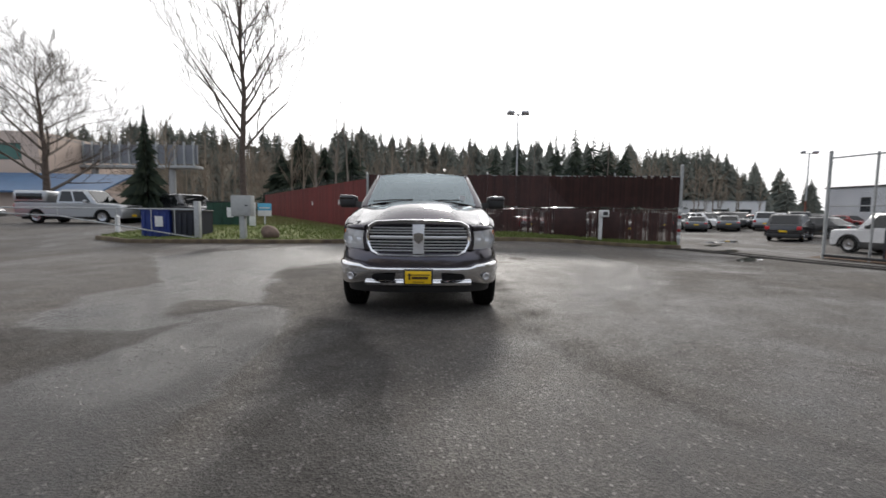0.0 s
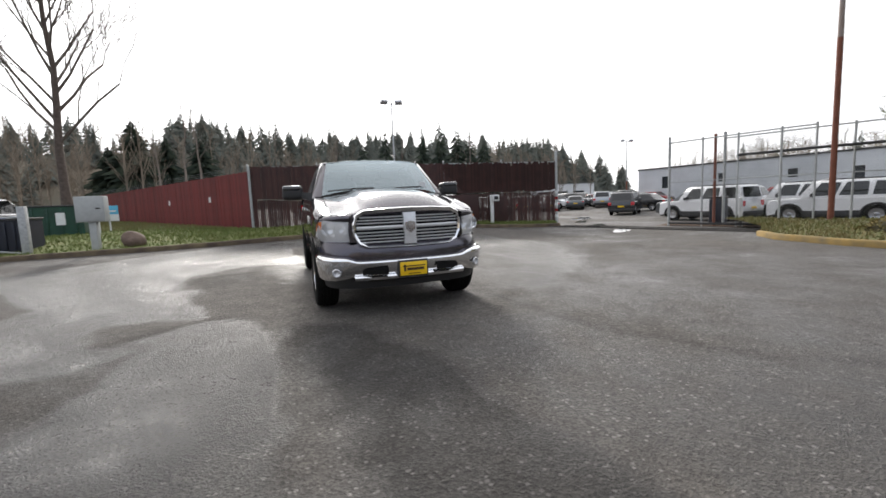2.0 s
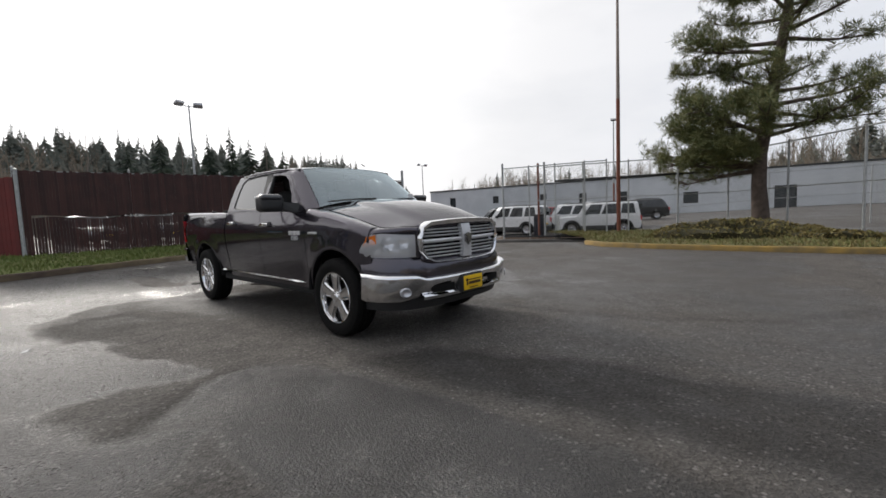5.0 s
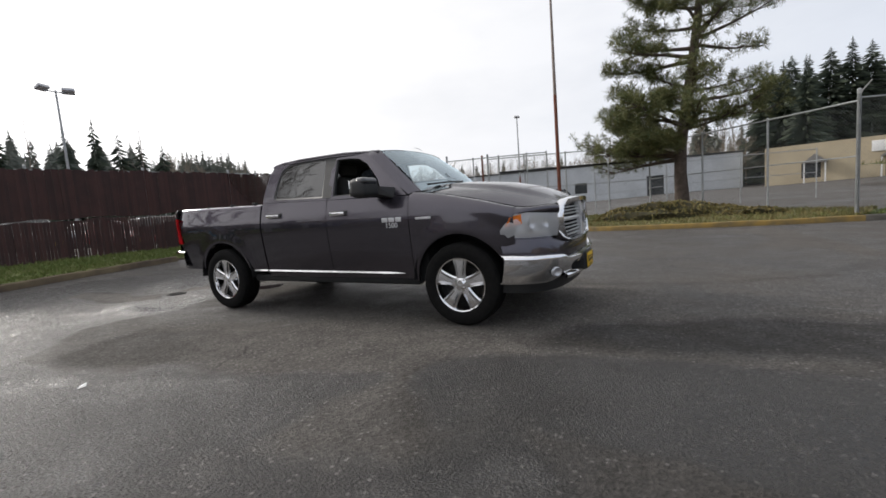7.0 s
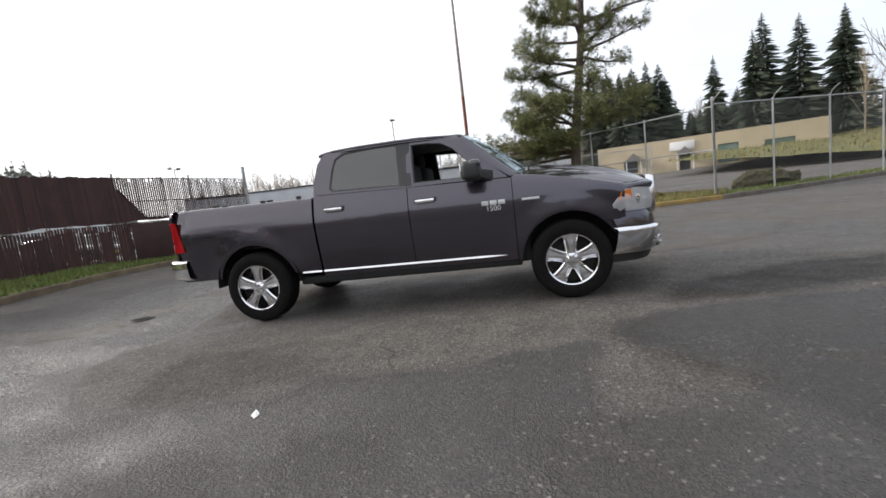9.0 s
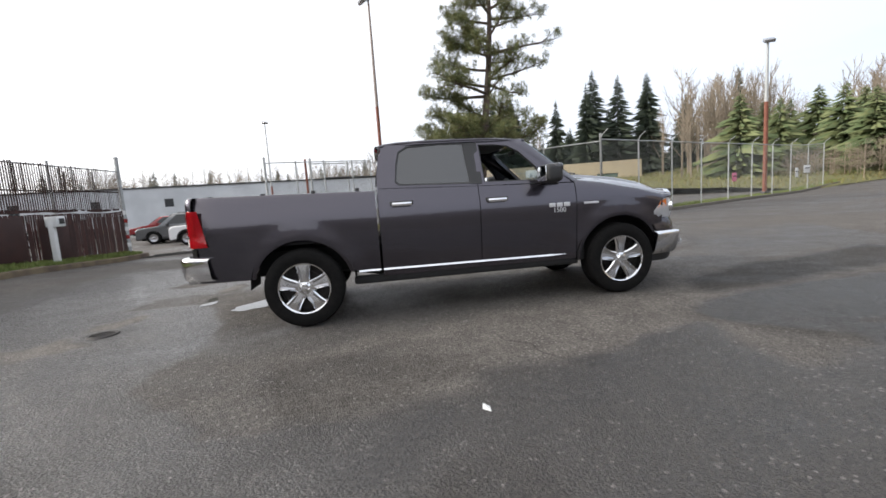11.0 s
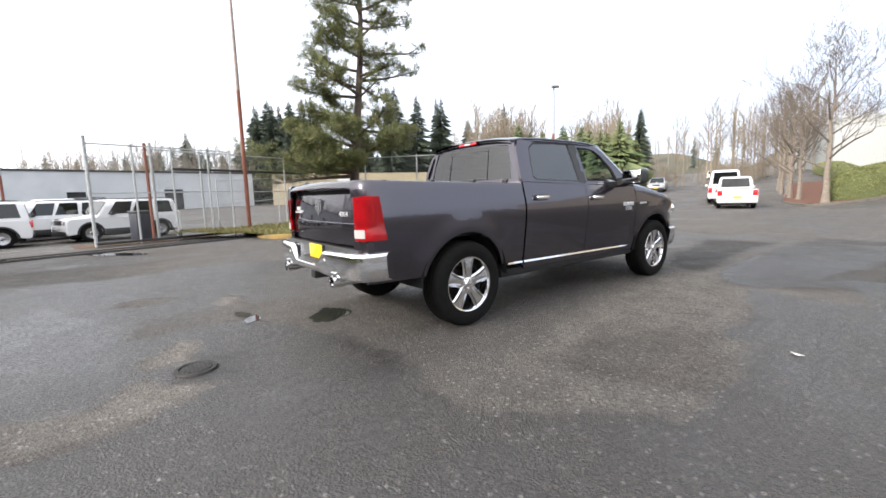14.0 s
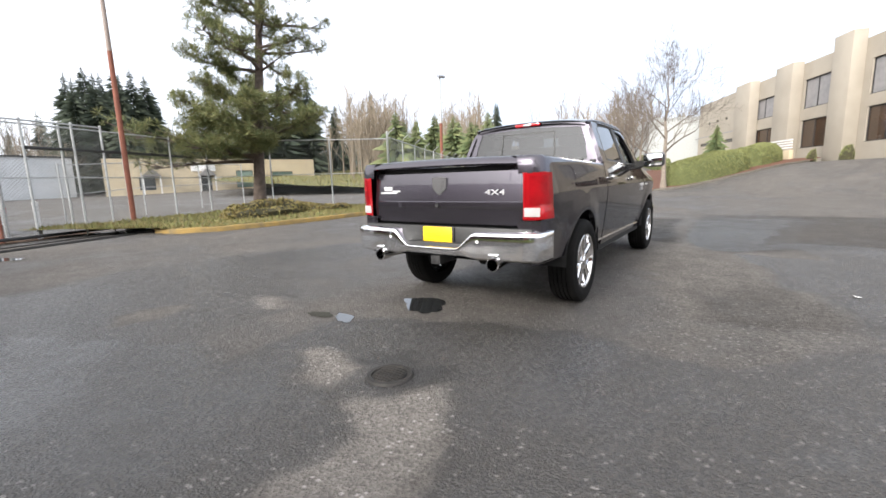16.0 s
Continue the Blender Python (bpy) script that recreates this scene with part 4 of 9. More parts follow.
    ztop = lambda x: lerp(abs(x), (0.53, 0.60, 0.68, 0.8, 0.97), (0.628, 0.634, 0.664, 0.672, 0.678))
    zlow = lambda x: lerp(abs(x), (0.0, 0.6, 0.80, 0.97), (0.462, 0.458, 0.420, 0.420))
    bm = bmesh.new()
    rows = []
    for f, off in ((0.0, -0.06), (-0.04, -0.01), (0.0, 0.016), (0.06, 0.028), (0.14, 0.030), (0.5, 0.014), (0.9, -0.010), (1.0, -0.04)):
        rows.append([(x, y, ztop(x) + (zlow(x) - ztop(x)) * f) for x, y in bplan(off)])
    add_sheet(bm, rows)
    bumper = part("front_bumper", bm, CHROME, t, "chrome front bumper", 50)
    bm = bmesh.new()
    add_sheet(bm, [[(x * 0.70, y, z) for x, y in bplan(off)] for z, off in ((0.51, -0.035), (0.48, -0.03), (0.43, -0.03), (0.40, -0.02))])
    part("intake", bm, DARK, bumper, "dark lower air intake")
    bm = bmesh.new()
    rows = []
    for z, off in ((0.474, -0.05), (0.470, 0.002), (0.454, 0.014), (0.424, 0.004), (0.416, -0.04)):
        rows.append([(x * 0.64, y + 0.045 * (abs(x) / 0.97) ** 4 * 0 + 0.0, z) for x, y in bplan2(off)])
    add_sheet(bm, rows)
    part("bumper_lip", bm, CHROME, bumper, "bright lower bumper lip")
    bm = bmesh.new()
    add_sheet(bm, [[(x * 0.93, y + 0.06, z) for x, y in bplan(off)] for z, off in ((0.44, 0.0), (0.37, -0.01), (0.325, -0.03))])
    part("air_dam", bm, BLACK, bumper, "black plastic air dam")
    bm = box(-0.165, 0.165, -1.053, -1.041, 0.440, 0.610, 0.006)
    add_box(bm, -0.17, 0.17, -1.041, -0.99, 0.432, 0.618, 0.01)
    plate = part("plate_holder", bm, BLACK, bumper, "black plate holder")
    part("plate", box(-0.150, 0.150, -1.059, -1.053, 0.452, 0.598, 0.003), YELLOW, bumper, "yellow dealer plate")
    bm = bmesh.new()
    for x0, x1, z0, z1 in ((-0.125, 0.130, 0.548, 0.558), (-0.110, -0.088, 0.498, 0.570), (-0.075, 0.115, 0.506, 0.534), (-0.06, 0.07, 0.468, 0.476)):
        add_box(bm, x0, x1, -1.062, -1.058, z0, z1)
    part("plate_print", bm, PLATERED, bumper, "dark script print as plain bars")
    for s in (-1, 1):
        bm = bmesh.new()
        rows = [[(s * 0.80 + rr * math.cos(a), -0.872 - dd + (rr * math.cos(a)) * s * 0.75, 0.518 + rr * math.sin(a)) for rr, dd in ((0.0, 0.020), (0.022, 0.022), (0.030, 0.034), (0.038, 0.036), (0.046, 0.022))] for a in (2 * math.pi * q / 20 for q in range(21))]
        part("fog_lamp", sheet(rows), CLEARLENS, bumper, "round fog lamp", 50)
        # no opening is cut: the near-black panel holds the intake's shade in its colour
        bm = bmesh.new()
        rows = [[(s * (0.27 + 0.27 * f), -1.036 + 0.062 * f * f, z) for z in (0.482 + 0.01 * f, 0.562 - 0.006 * f)] for f in (0, 0.25, 0.5, 0.75, 1)]
        bmi = sheet(rows)
        bmesh.ops.solidify(bmi, geom=bmi.faces[:], thickness=0.012)
        part("intake", bmi, DARK, bumper, "near-black panel for a shaded side intake")
        bm = bmesh.new()
        add_lathe_x(bm, [(0.0, 0.0), (0.008, 0.018), (0.0, 0.02)], 12, (s * 0.962, -0.60, 0.60))
        part("parking_sensor", bm, SATIN, bumper)

    # cab back, rear window with sliding centre pane, high brake lamp
    bm = box(-0.90, 0.90, 2.695, 2.740, 0.80, 1.40, 0.01)
    part("cab_back", bm, PAINT, t)
    back_pt = lambda x, z: (x, lerp(z, (1.38, 1.84), (2.735, 2.665)) + 0.02 * (1 - (x / 0.8) ** 2), z)
    w_out = [(-0.855, 1.39), (0.0, 1.39), (0.855, 1.39), (0.80, 1.62), (0.715, 1.842), (0.0, 1.888), (-0.715, 1.842), (-0.80, 1.62)]
    w_in = [(-0.735, 1.425), (0.0, 1.425), (0.735, 1.425), (0.705, 1.62), (0.640, 1.800), (0.0, 1.830), (-0.640, 1.800), (-0.705, 1.62)]
    bm = bmesh.new()
    add_ring(bm, [back_pt(*p) for p in w_out], [back_pt(*p) for p in w_in], (0, -0.03, 0))
    part("rear_window_frame", bm, PAINT, t)
    bm = bmesh.new()
    rows = [[(f * lerp(z, (1.425, 1.62, 1.80), (0.735, 0.705, 0.64)), back_pt(f * 0.7, z)[1] - 0.008, z + 0.03 * (1 - f * f) * (z - 1.425) / 0.375) for f in np.linspace(-1, 1, 13)] for z in np.linspace(1.425, 1.80, 5)]
    rw = part("rear_window", sheet(rows), REARGLASS, t, "tinted rear window with sliding pane", 80)
    bm = bmesh.new()
    o = [(-0.36, 1.43), (0.36, 1.43), (0.34, 1.775), (-0.34, 1.775)]
    i_ = [(-0.345, 1.445), (0.345, 1.445), (0.325, 1.760), (-0.325, 1.760)]
    add_ring(bm, [back_pt(*p) for p in o], [back_pt(*p) for p in i_], (0, -0.012, 0))
    part("sliding_frame", bm, BLACK, rw, "black sliding-pane frame")
    bm = box(-0.16, 0.16, 2.690, 2.722, 1.846, 1.882, 0.008)
    hl = part("high_brake_lamp", bm, REDLENS, t, "red high-mounted brake lamp")
    part("cargo_lamp", box(-0.05, 0.05, 2.718, 2.728, 1.851, 1.877, 0.004), CLEARLENS, hl)

    # bed
    bm = box(-0.80, 0.80, 2.775, 4.55, 0.86, 0.90)
    add_box(bm, -0.80, 0.80, 2.775, 2.81, 0.88, 1.35)
    for s in (-1, 1):
        add_box(bm, *sorted((s * 0.775, s * 0.80)), 2.775, 4.58, 0.88, 1.37)
        add_box(bm, *sorted((s * 0.60, s * 0.80)), 3.15, 3.98, 0.90, 1.12, 0.03)
    part("bed_liner", bm, BLACK, t, "black bed liner")
    for s in (-1, 1):
        for y in (2.95, 3.4, 3.9, 4.4):
            part("stake_cover", box(*sorted((s * 0.83, s * 0.89)), y - 0.02, y + 0.02, 1.38, 1.412, 0.005), BLACK, t)

    # tailgate
    def tg_y(x):
        return 4.655 - 0.03 * (abs(x) / 0.75) ** 2

    rows = []
    for z, d in ((0.845, -0.03), (0.86, -0.010), (0.97, -0.004), (1.035, -0.002), (1.046, -0.003), (1.052, -0.008), (1.20, -0.024), (1.300, -0.038), (1.312, -0.06), (1.345, -0.065)):
        rows.append([(f * 0.785, tg_y(f * 0.785) + d, z) for f in np.linspace(-1, 1, 17)])
    bm = sheet(rows)
    add_box(bm, -0.74, 0.74, 4.53, 4.575, 0.86, 1.34)
    tg = part("tailgate", bm, PAINT, t, "closed tailgate", 30)
    bm = bmesh.new()
    rows = [[(f * 0.800, tg_y(f * 0.800) + d, z + 0.012 * (1 - f * f)) for f in np.linspace(-1, 1, 17)] for z, d in ((1.338, -0.09), (1.335, 0.018), (1.352, 0.034), (1.382, 0.020), (1.408, -0.02), (1.410, -0.10))]
    add_sheet(bm, rows)
    part("tailgate_spoiler", bm, PAINT, tg, "tailgate top spoiler", 50)
    bm = bmesh.new()
    rows = [[(f * 0.775, tg_y(f * 0.775) - 0.055 + d, z) for f in np.linspace(-1, 1, 17)] for z, d in ((1.306, 0), (1.338, 0.0))]
    part("spoiler_recess", sheet(rows), DARK, tg, "dark recess under the spoiler")
    bm = bmesh.new()
    add_prism(bm, [(x, 4.618, z) for x, z in ((-0.075, 1.255), (0.0, 1.268), (0.075, 1.255), (0.072, 1.165), (0.0, 1.105), (-0.072, 1.165))], (0, 0.027, 0))
    em = part("emblem", bm, SATIN, tg, "plain chrome shield emblem")
    bm = bmesh.new()
    add_prism(bm, [(x, 4.645, z) for x, z in ((-0.045, 1.235), (0.045, 1.235), (0.035, 1.165), (0.0, 1.13), (-0.035, 1.165))], (0, 0.006, 0))
    part("emblem_core", bm, SATIN, tg)
    m = Matrix.Translation((-0.54, 4.628, 1.125)) @ Euler((radians(90), 0, radians(180))).to_matrix().to_4x4() @ Matrix.Diagonal((1.7, 1, 1, 1))
    letters("4X4", 0.064, 0.004, m, BADGE, tg, "drive_badge")
    bm = bmesh.new()
    add_box(bm, 0.50, 0.70, 4.620, 4.634, 1.120, 1.136, 0.003)
    add_box(bm, 0.56, 0.66, 4.612, 4.630, 1.145, 1.185, 0.003)
    add_box(bm, 0.46, 0.55, 4.618, 4.634, 1.135, 1.150, 0.003)
    part("badge", bm, BADGE, tg, "small chrome badge")
    bm = bmesh.new()
    add_lathe_x(bm, [(-0.005, 0.0), (0.0, 0.018), (0.006, 0.018)], 12)
    bm.transform(Matrix.Translation((0.02, 4.66, 1.02)) @ Euler((0, 0, radians(90))).to_matrix().to_4x4())
    part("lock", bm, BLACK, tg)

    # tail lamps
    for s in (-1, 1):
        plan3 = [(0.978, 4.445), (0.976, 4.50), (0.970, 4.555), (0.958, 4.592), (0.928, 4.626), (0.88, 4.648), (0.800, 4.656)]
        rows = []
        for i, (x, y) in enumerate(plan3):
            sl = (0.05, 0.035, 0.02, 0.01, 0, 0, 0)[i]
            zs = [0.905 + sl * 0.6, 0.915, 0.99, 1.0, 1.10, 1.20, 1.275, 1.285 - sl * 0.3]
            ins = [0.012, 0.0, 0.0, 0.003, 0.0, 0.0, 0.0, 0.012]
            rows.append([(s * (x - d * (1 if i < 5 else 0)), y - d * (0 if i < 4 else 1) + (0.17, 0.11, 0.05, 0.01, 0, 0, 0)[i] * (z - 0.905), z) for z, d in zip(zs, ins)])
        bm = sheet(rows)
        bmesh.ops.solidify(bm, geom=bm.faces[:], thickness=0.03)
        tl = part("tail_light", bm, REDLENS, t, "red tail light", 40)
        rows = [[(s * (x + 0.004), y + 0.006, z) for z in (0.935, 0.955, 0.985, 1.005)] for x, y in ((0.925, 4.622), (0.88, 4.648), (0.808, 4.658))]
        bm = sheet(rows)
        bmesh.ops.solidify(bm, geom=bm.faces[:], thickness=0.008)
        part("reversing_lamp", bm, SIGNWHITE, tl, "clear reversing lamp")
        rows = [[(s * (x + 0.003), y + 0.005, z) for z in (1.03, 1.10, 1.17, 1.25)] for x, y in ((0.972, 4.535), (0.960, 4.586), (0.925, 4.622), (0.88, 4.648), (0.850, 4.652))]
        bm = sheet(rows)
        bmesh.ops.solidify(bm, geom=bm.faces[:], thickness=0.006)
        part("brake_lens", bm, REDDEEP, tl, "deeper red brake lens")
        rows = []
        for x, y in ((0.952, 4.57), (0.945, 4.60), (0.915, 4.632), (0.87, 4.650), (0.76, 4.658)):
            rows.append([(s * x, y, 1.27), (s * (x - 0.002), y, 1.33), (s * (x - 0.012), y - 0.006, 1.385), (s * (x - 0.03), y - 0.02, 1.408), (s * (x - 0.10), y - 0.06, 1.412)])
        part("bed_corner", sheet(rows), PAINT, t, smooth=60)
        # body corner below the lamp
        bm = bmesh.new()
        add_sheet(bm, [[(s * x, y, z) for z in (0.78, 0.90)] for x, y in ((0.955, 4.56), (0.93, 4.61), (0.88, 4.635), (0.75, 4.645))])
        part("corner_panel", bm, PAINT, t)

    # rear bumper
    def rplan(off):
        pts = [(0.972, 4.44), (0.970, 4.57), (0.950, 4.665), (0.90, 4.715), (0.80, 4.742), (0.55, 4.766), (0.47, 4.771), (0.43, 4.773), (0.40, 4.774), (0.36, 4.776), (0.32, 4.778), (0.28, 4.779), (0.25, 4.780), (0.18, 4.781), (0.0, 4.781)]
        full = [(-x, y) for x, y in pts] + [(x, y) for x, y in pts[-2::-1]]
        return [(x * (1 + off * 0.3), y + off) for x, y in full]

    rtop = lambda x: lerp(abs(x), (0.27, 0.41, 0.9, 0.97), (0.668, 0.802, 0.808, 0.800))
    rlow = lambda x: lerp(abs(x), (0.0, 0.30, 0.42, 1.0), (0.600, 0.600, 0.575, 0.575))
    rows = []
    for f, off in ((-0.02, -0.18), (-0.05, -0.03), (-0.03, 0.004), (0.03, 0.022), (0.10, 0.026), (0.5, 0.022), (0.9, 0.010), (1.0, -0.03), (1.0, -0.12)):
        rows.append([(x, y if abs(x) > 0.99 else y, rtop(x) + (rlow(x) - rtop(x)) * f) for x, y in rplan(off if off > -0.05 else -0.03)] if off > -0.05 else [(x * 0.97, min(y, 4.62), rtop(x) + (rlow(x) - rtop(x)) * f) for x, y in rplan(0)])
    rb = part("rear_bumper", sheet(rows), CHROME, t, "chrome stepped rear bumper", 50)
    bm = box(-0.88, 0.88, 4.58, 4.67, 0.60, 0.835, 0.01)
    add_box(bm, -0.36, 0.36, 4.60, 4.745, 0.61, 0.70, 0.01)
    part("step_pad", bm, BLACK, rb, "black plastic step pad")
    bm = box(-0.17, 0.17, 4.672, 4.690, 0.68, 0.835, 0.004)
    rp = part("plate_holder", bm, BLACK, rb)
    part("plate", box(-0.155, 0.155, 4.692, 4.698, 0.678, 0.832, 0.003), YELLOW, rb, "yellow dealer plate")
    bm = bmesh.new()
    add_box(bm, -0.13, 0.12, 4.699, 4.702, 0.752, 0.760)
    add_box(bm, -0.08, 0.12, 4.699, 4.702, 0.72, 0.726)
    part("plate_print", bm, surf("ochre_print", (0.62, 0.36, 0.01)), rb)
    for x in (-0.72, -0.46, 0.46, 0.72):
        bm = bmesh.new()
        rows = [[(x + rr * math.cos(a), 4.785 - 0.026 * (abs(x) > 0.6) + dd, 0.735 + rr * math.sin(a)) for rr, dd in ((0.0, 0.012), (0.014, 0.012), (0.017, 0.004))] for a in (2 * math.pi * q / 12 for q in range(13))]
        part("parking_sensor", sheet(rows), SIGNWHITE, rb)
    for s in (-1, 1):
        bm = bmesh.new()
        rows = [[(s * 0.60 + rr * math.cos(a), y, 0.555 + rr * math.sin(a)) for rr, y in ((0.042, 4.30), (0.045, 4.66), (0.054, 4.70), (0.056, 4.80), (0.048, 4.802), (0.046, 4.66))] for a in (2 * math.pi * q / 24 for q in range(25))]
        part("exhaust_tip", sheet(rows), CHROME, rb, "chrome exhaust tip", 50)
        bm = box(s * 0.60 - 0.045, s * 0.60 + 0.045, 4.775, 4.795, 0.612, 0.640, 0.010)
        part("exhaust_heat_badge", bm, CHROME, rb)
    bm = box(-0.05, 0.05, 4.45, 4.74, 0.50, 0.585, 0.01)
    add_box(bm, -0.28, 0.28, 4.42, 4.50, 0.52, 0.60, 0.01)
    part("tow_hitch", bm, BLACK, t)

    # interior
    bm = box(-0.80, 0.80, 0.50, 0.86, 1.02, 1.33, 0.06, None, 3)
    add_box(bm, -0.70, 0.70, 0.42, 0.60, 1.30, 1.37, 0.03)
    part("dashboard", bm, BLACK, t)
    for x in (-0.40, 0.40):
        bm = box(x - 0.25, x + 0.25, 1.15, 1.68, 0.98, 1.14, 0.05, None, 3)
        add_box(bm, x - 0.25, x + 0.25, 1.60, 1.76, 1.05, 1.62, 0.06, Matrix.Translation((0, 0.02, 0)), 3)
        add_box(bm, x - 0.14, x + 0.14, 1.70, 1.80, 1.64, 1.80, 0.04, None, 3)
        part("front_seat", bm, CLOTH, t, "dark cloth seat")
    bm = box(-0.72, 0.72, 2.05, 2.45, 0.98, 1.14, 0.05, None, 3)
    add_box(bm, -0.72, 0.72, 2.42, 2.58, 1.05, 1.60, 0.06, None, 3)
    for x in (-0.45, 0.0, 0.45):
        add_box(bm, x - 0.13, x + 0.13, 2.46, 2.55, 1.60, 1.74, 0.04, None, 3)
    part("rear_seat", bm, CLOTH, t)
    bm = bmesh.new()
    rows = []
    tilt = pose(0.40, 0.98, 1.28, -65, 0, 0)
    for k in range(25):
        a = 2 * math.pi * k / 24
        rows.append([tilt @ Vector(((0.185 + 0.016 * math.cos(b)) * math.cos(a), (0.185 + 0.016 * math.cos(b)) * math.sin(a), 0.016 * math.sin(b))) for b in (2 * math.pi * q / 8 for q in range(8))])
    add_sheet(bm, rows, True)
    add_box(bm, -0.17, 0.17, -0.025, 0.025, -0.02, 0.01, 0.008, tilt)
    add_tube(bm, [tilt @ Vector((0, 0, 0)), (0.40, 0.75, 1.18)], 0.04, 8)
    part("steering_wheel", bm, BLACK, t)
    part("inner_mirror", box(-0.12, 0.12, 0.93, 0.95, 1.74, 1.80, 0.01), BLACK, t)
    bm = bmesh.new()
    add_sheet(bm, [[(x, y, 1.835) for x in (-0.66, 0.66)] for y in (1.08, 2.64)])
    part("headliner", bm, surf("headliner_cloth", (0.28, 0.27, 0.26), None, 60.0, rough=0.95), t)
    for s in (-1, 1):
        bm = bmesh.new()
        add_sheet(bm, [[(s * 0.875, y, z) for z in (1.0, 1.34)] for y in (0.56, 2.70)])
        part("door_lining", bm, CLOTH, t)

    for x, y, s in ((-0.862, 0.0, -1), (0.862, 0.0, 1), (-0.862, 3.569, -1), (0.862, 3.569, 1)):
        w = wheel(x, y, s)
        w.parent = t
    return t


# ---- ground ----
def smooth01(v, a, b):
    f = min(1.0, max(0.0, (v - a) / (b - a)))
    return f * f * (3 - 2 * f)


def ground_z(x, y):
    """Height of the land: flat round the truck, a gentle rise behind on one side, a climbing road on the other."""
    z = 0.060 * min(max(0.0, y - 6.4), 5.4) * (1 - smooth01(x, 3.0, 9.5))
    z += 0.022 * min(max(0.0, y - 12.0), 40.0) * (1 - smooth01(x, -4.0, 2.0))
    s = 0.35 * x - 0.94 * y
    z += 0.040 * min(max(0.0, s - 30.0), 140.0) * smooth01(x, -2, 10)
    b = (x + 9.54) * 0.92 + (y + 33.83) * 0.39      # metres in front of the office facade line
    z += 1.75 * (1 - smooth01(b, 2.0, 17.0)) * smooth01(-y, 16.0, 27.0)
    z -= 0.30 * smooth01(x, 13.0, 18.0) * (1 - smooth01(x, 24.0, 34.0)) * smooth01(y, -3.0, 2.0)
    z += 0.012 * min(max(0.0, x - 22.0), 60.0) * smooth01(-y, -12.0, 6.0)
    return z


def patch_depth(poly, x, y):
    """Metres inside (+) or outside (-) the border of a patch in plan."""
    inside, best = False, 1e9
    k = len(poly)
    for i in range(k):
        (x0, y0), (x1, y1) = poly[i], poly[(i + 1) % k]
        if (y0 > y) != (y1 > y) and x < (x1 - x0) * (y - y0) / (y1 - y0) + x0:
            inside = not inside
        dx, dy = x1 - x0, y1 - y0
        f = min(1.0, max(0.0, ((x - x0) * dx + (y - y0) * dy) / (dx * dx + dy * dy)))
        best = min(best, math.hypot(x - x0 - f * dx, y - y0 - f * dy))
    return best if inside else -best


# stretches of the yard that hold a film of water, dark damp ones, and dry pale ones, in plan
FILMS = [[(-7.5, 6.0), (-5.0, 8.2), (-3.2, 8.8), (0.2, 9.2), (0.8, 8.0), (0.9, 5.2), (-0.3, 4.6), (-1.4, 4.4), (-2.2, 4.6), (-3.07, 3.8), (-2.93, 2.3), (-2.52, 1.2), (-2.28, 0.5), (-2.06, 0.0), (-2.4, -0.1), (-2.75, 0.1), (-3.27, 0.14), (-3.85, 0.57), (-5.2, 2.4)],
         [(3.0, 7.0), (1.3, 6.1), (0.6, 6.3), (-0.1, 7.0), (0.4, 7.8), (2.0, 8.0)]]
# damp rough stretch before the truck that glistens against the light
DAMPS = [[(-2.9, -0.65), (-2.6, -0.45), (-2.24, -0.06), (-1.95, -0.08), (-1.7, -0.42), (-1.47, -1.0), (-1.35, -2.0), (-1.27, -3.0), (-1.3, -3.8), (-1.4, -6.0), (-3.4, -6.0), (-3.0, -3.2), (-2.7, -2.0), (-2.65, -1.1)],
         [(1.2, 0.2), (2.6, 1.8), (6.0, 1.2), (9.0, -0.6), (9.0, -3.0), (5.0, -3.6), (2.6, -4.2), (2.0, -3.4), (1.5, -2.5), (1.3, -1.7)],
         [(-2.0, -0.6), (-2.9, -0.7), (-3.2, 0.1), (-2.5, 1.2), (-2.6, 2.1), (-3.4, 2.9), (-4.4, 2.6), (-5.0, 0.4), (-4.4, -1.4), (-3.0, -1.6)],
         [(1.1, -0.6), (1.15, 3.0), (1.3, 8.4), (5.2, 8.6), (5.8, 4.0), (4.2, 1.0), (2.4, -0.7)]]
DARKS = [[(-1.4, -0.7), (-0.6, -1.1), (-0.22, -2.2), (-0.05, -3.05), (0.05, -3.55), (0.2, -4.1), (0.5, -5.4), (-1.1, -5.4), (-1.0, -3.8), (-1.1, -3.0), (-1.25, -2.0), (-1.4, -1.0)]]
MUTED = [[(-2.9, 2.7), (-2.9, 3.4), (-2.5, 3.7), (-1.9, 3.7), (-1.5, 2.9), (-1.2, 2.0), (-1.6, 2.0), (-2.3, 2.3), (-2.55, 2.0)]]
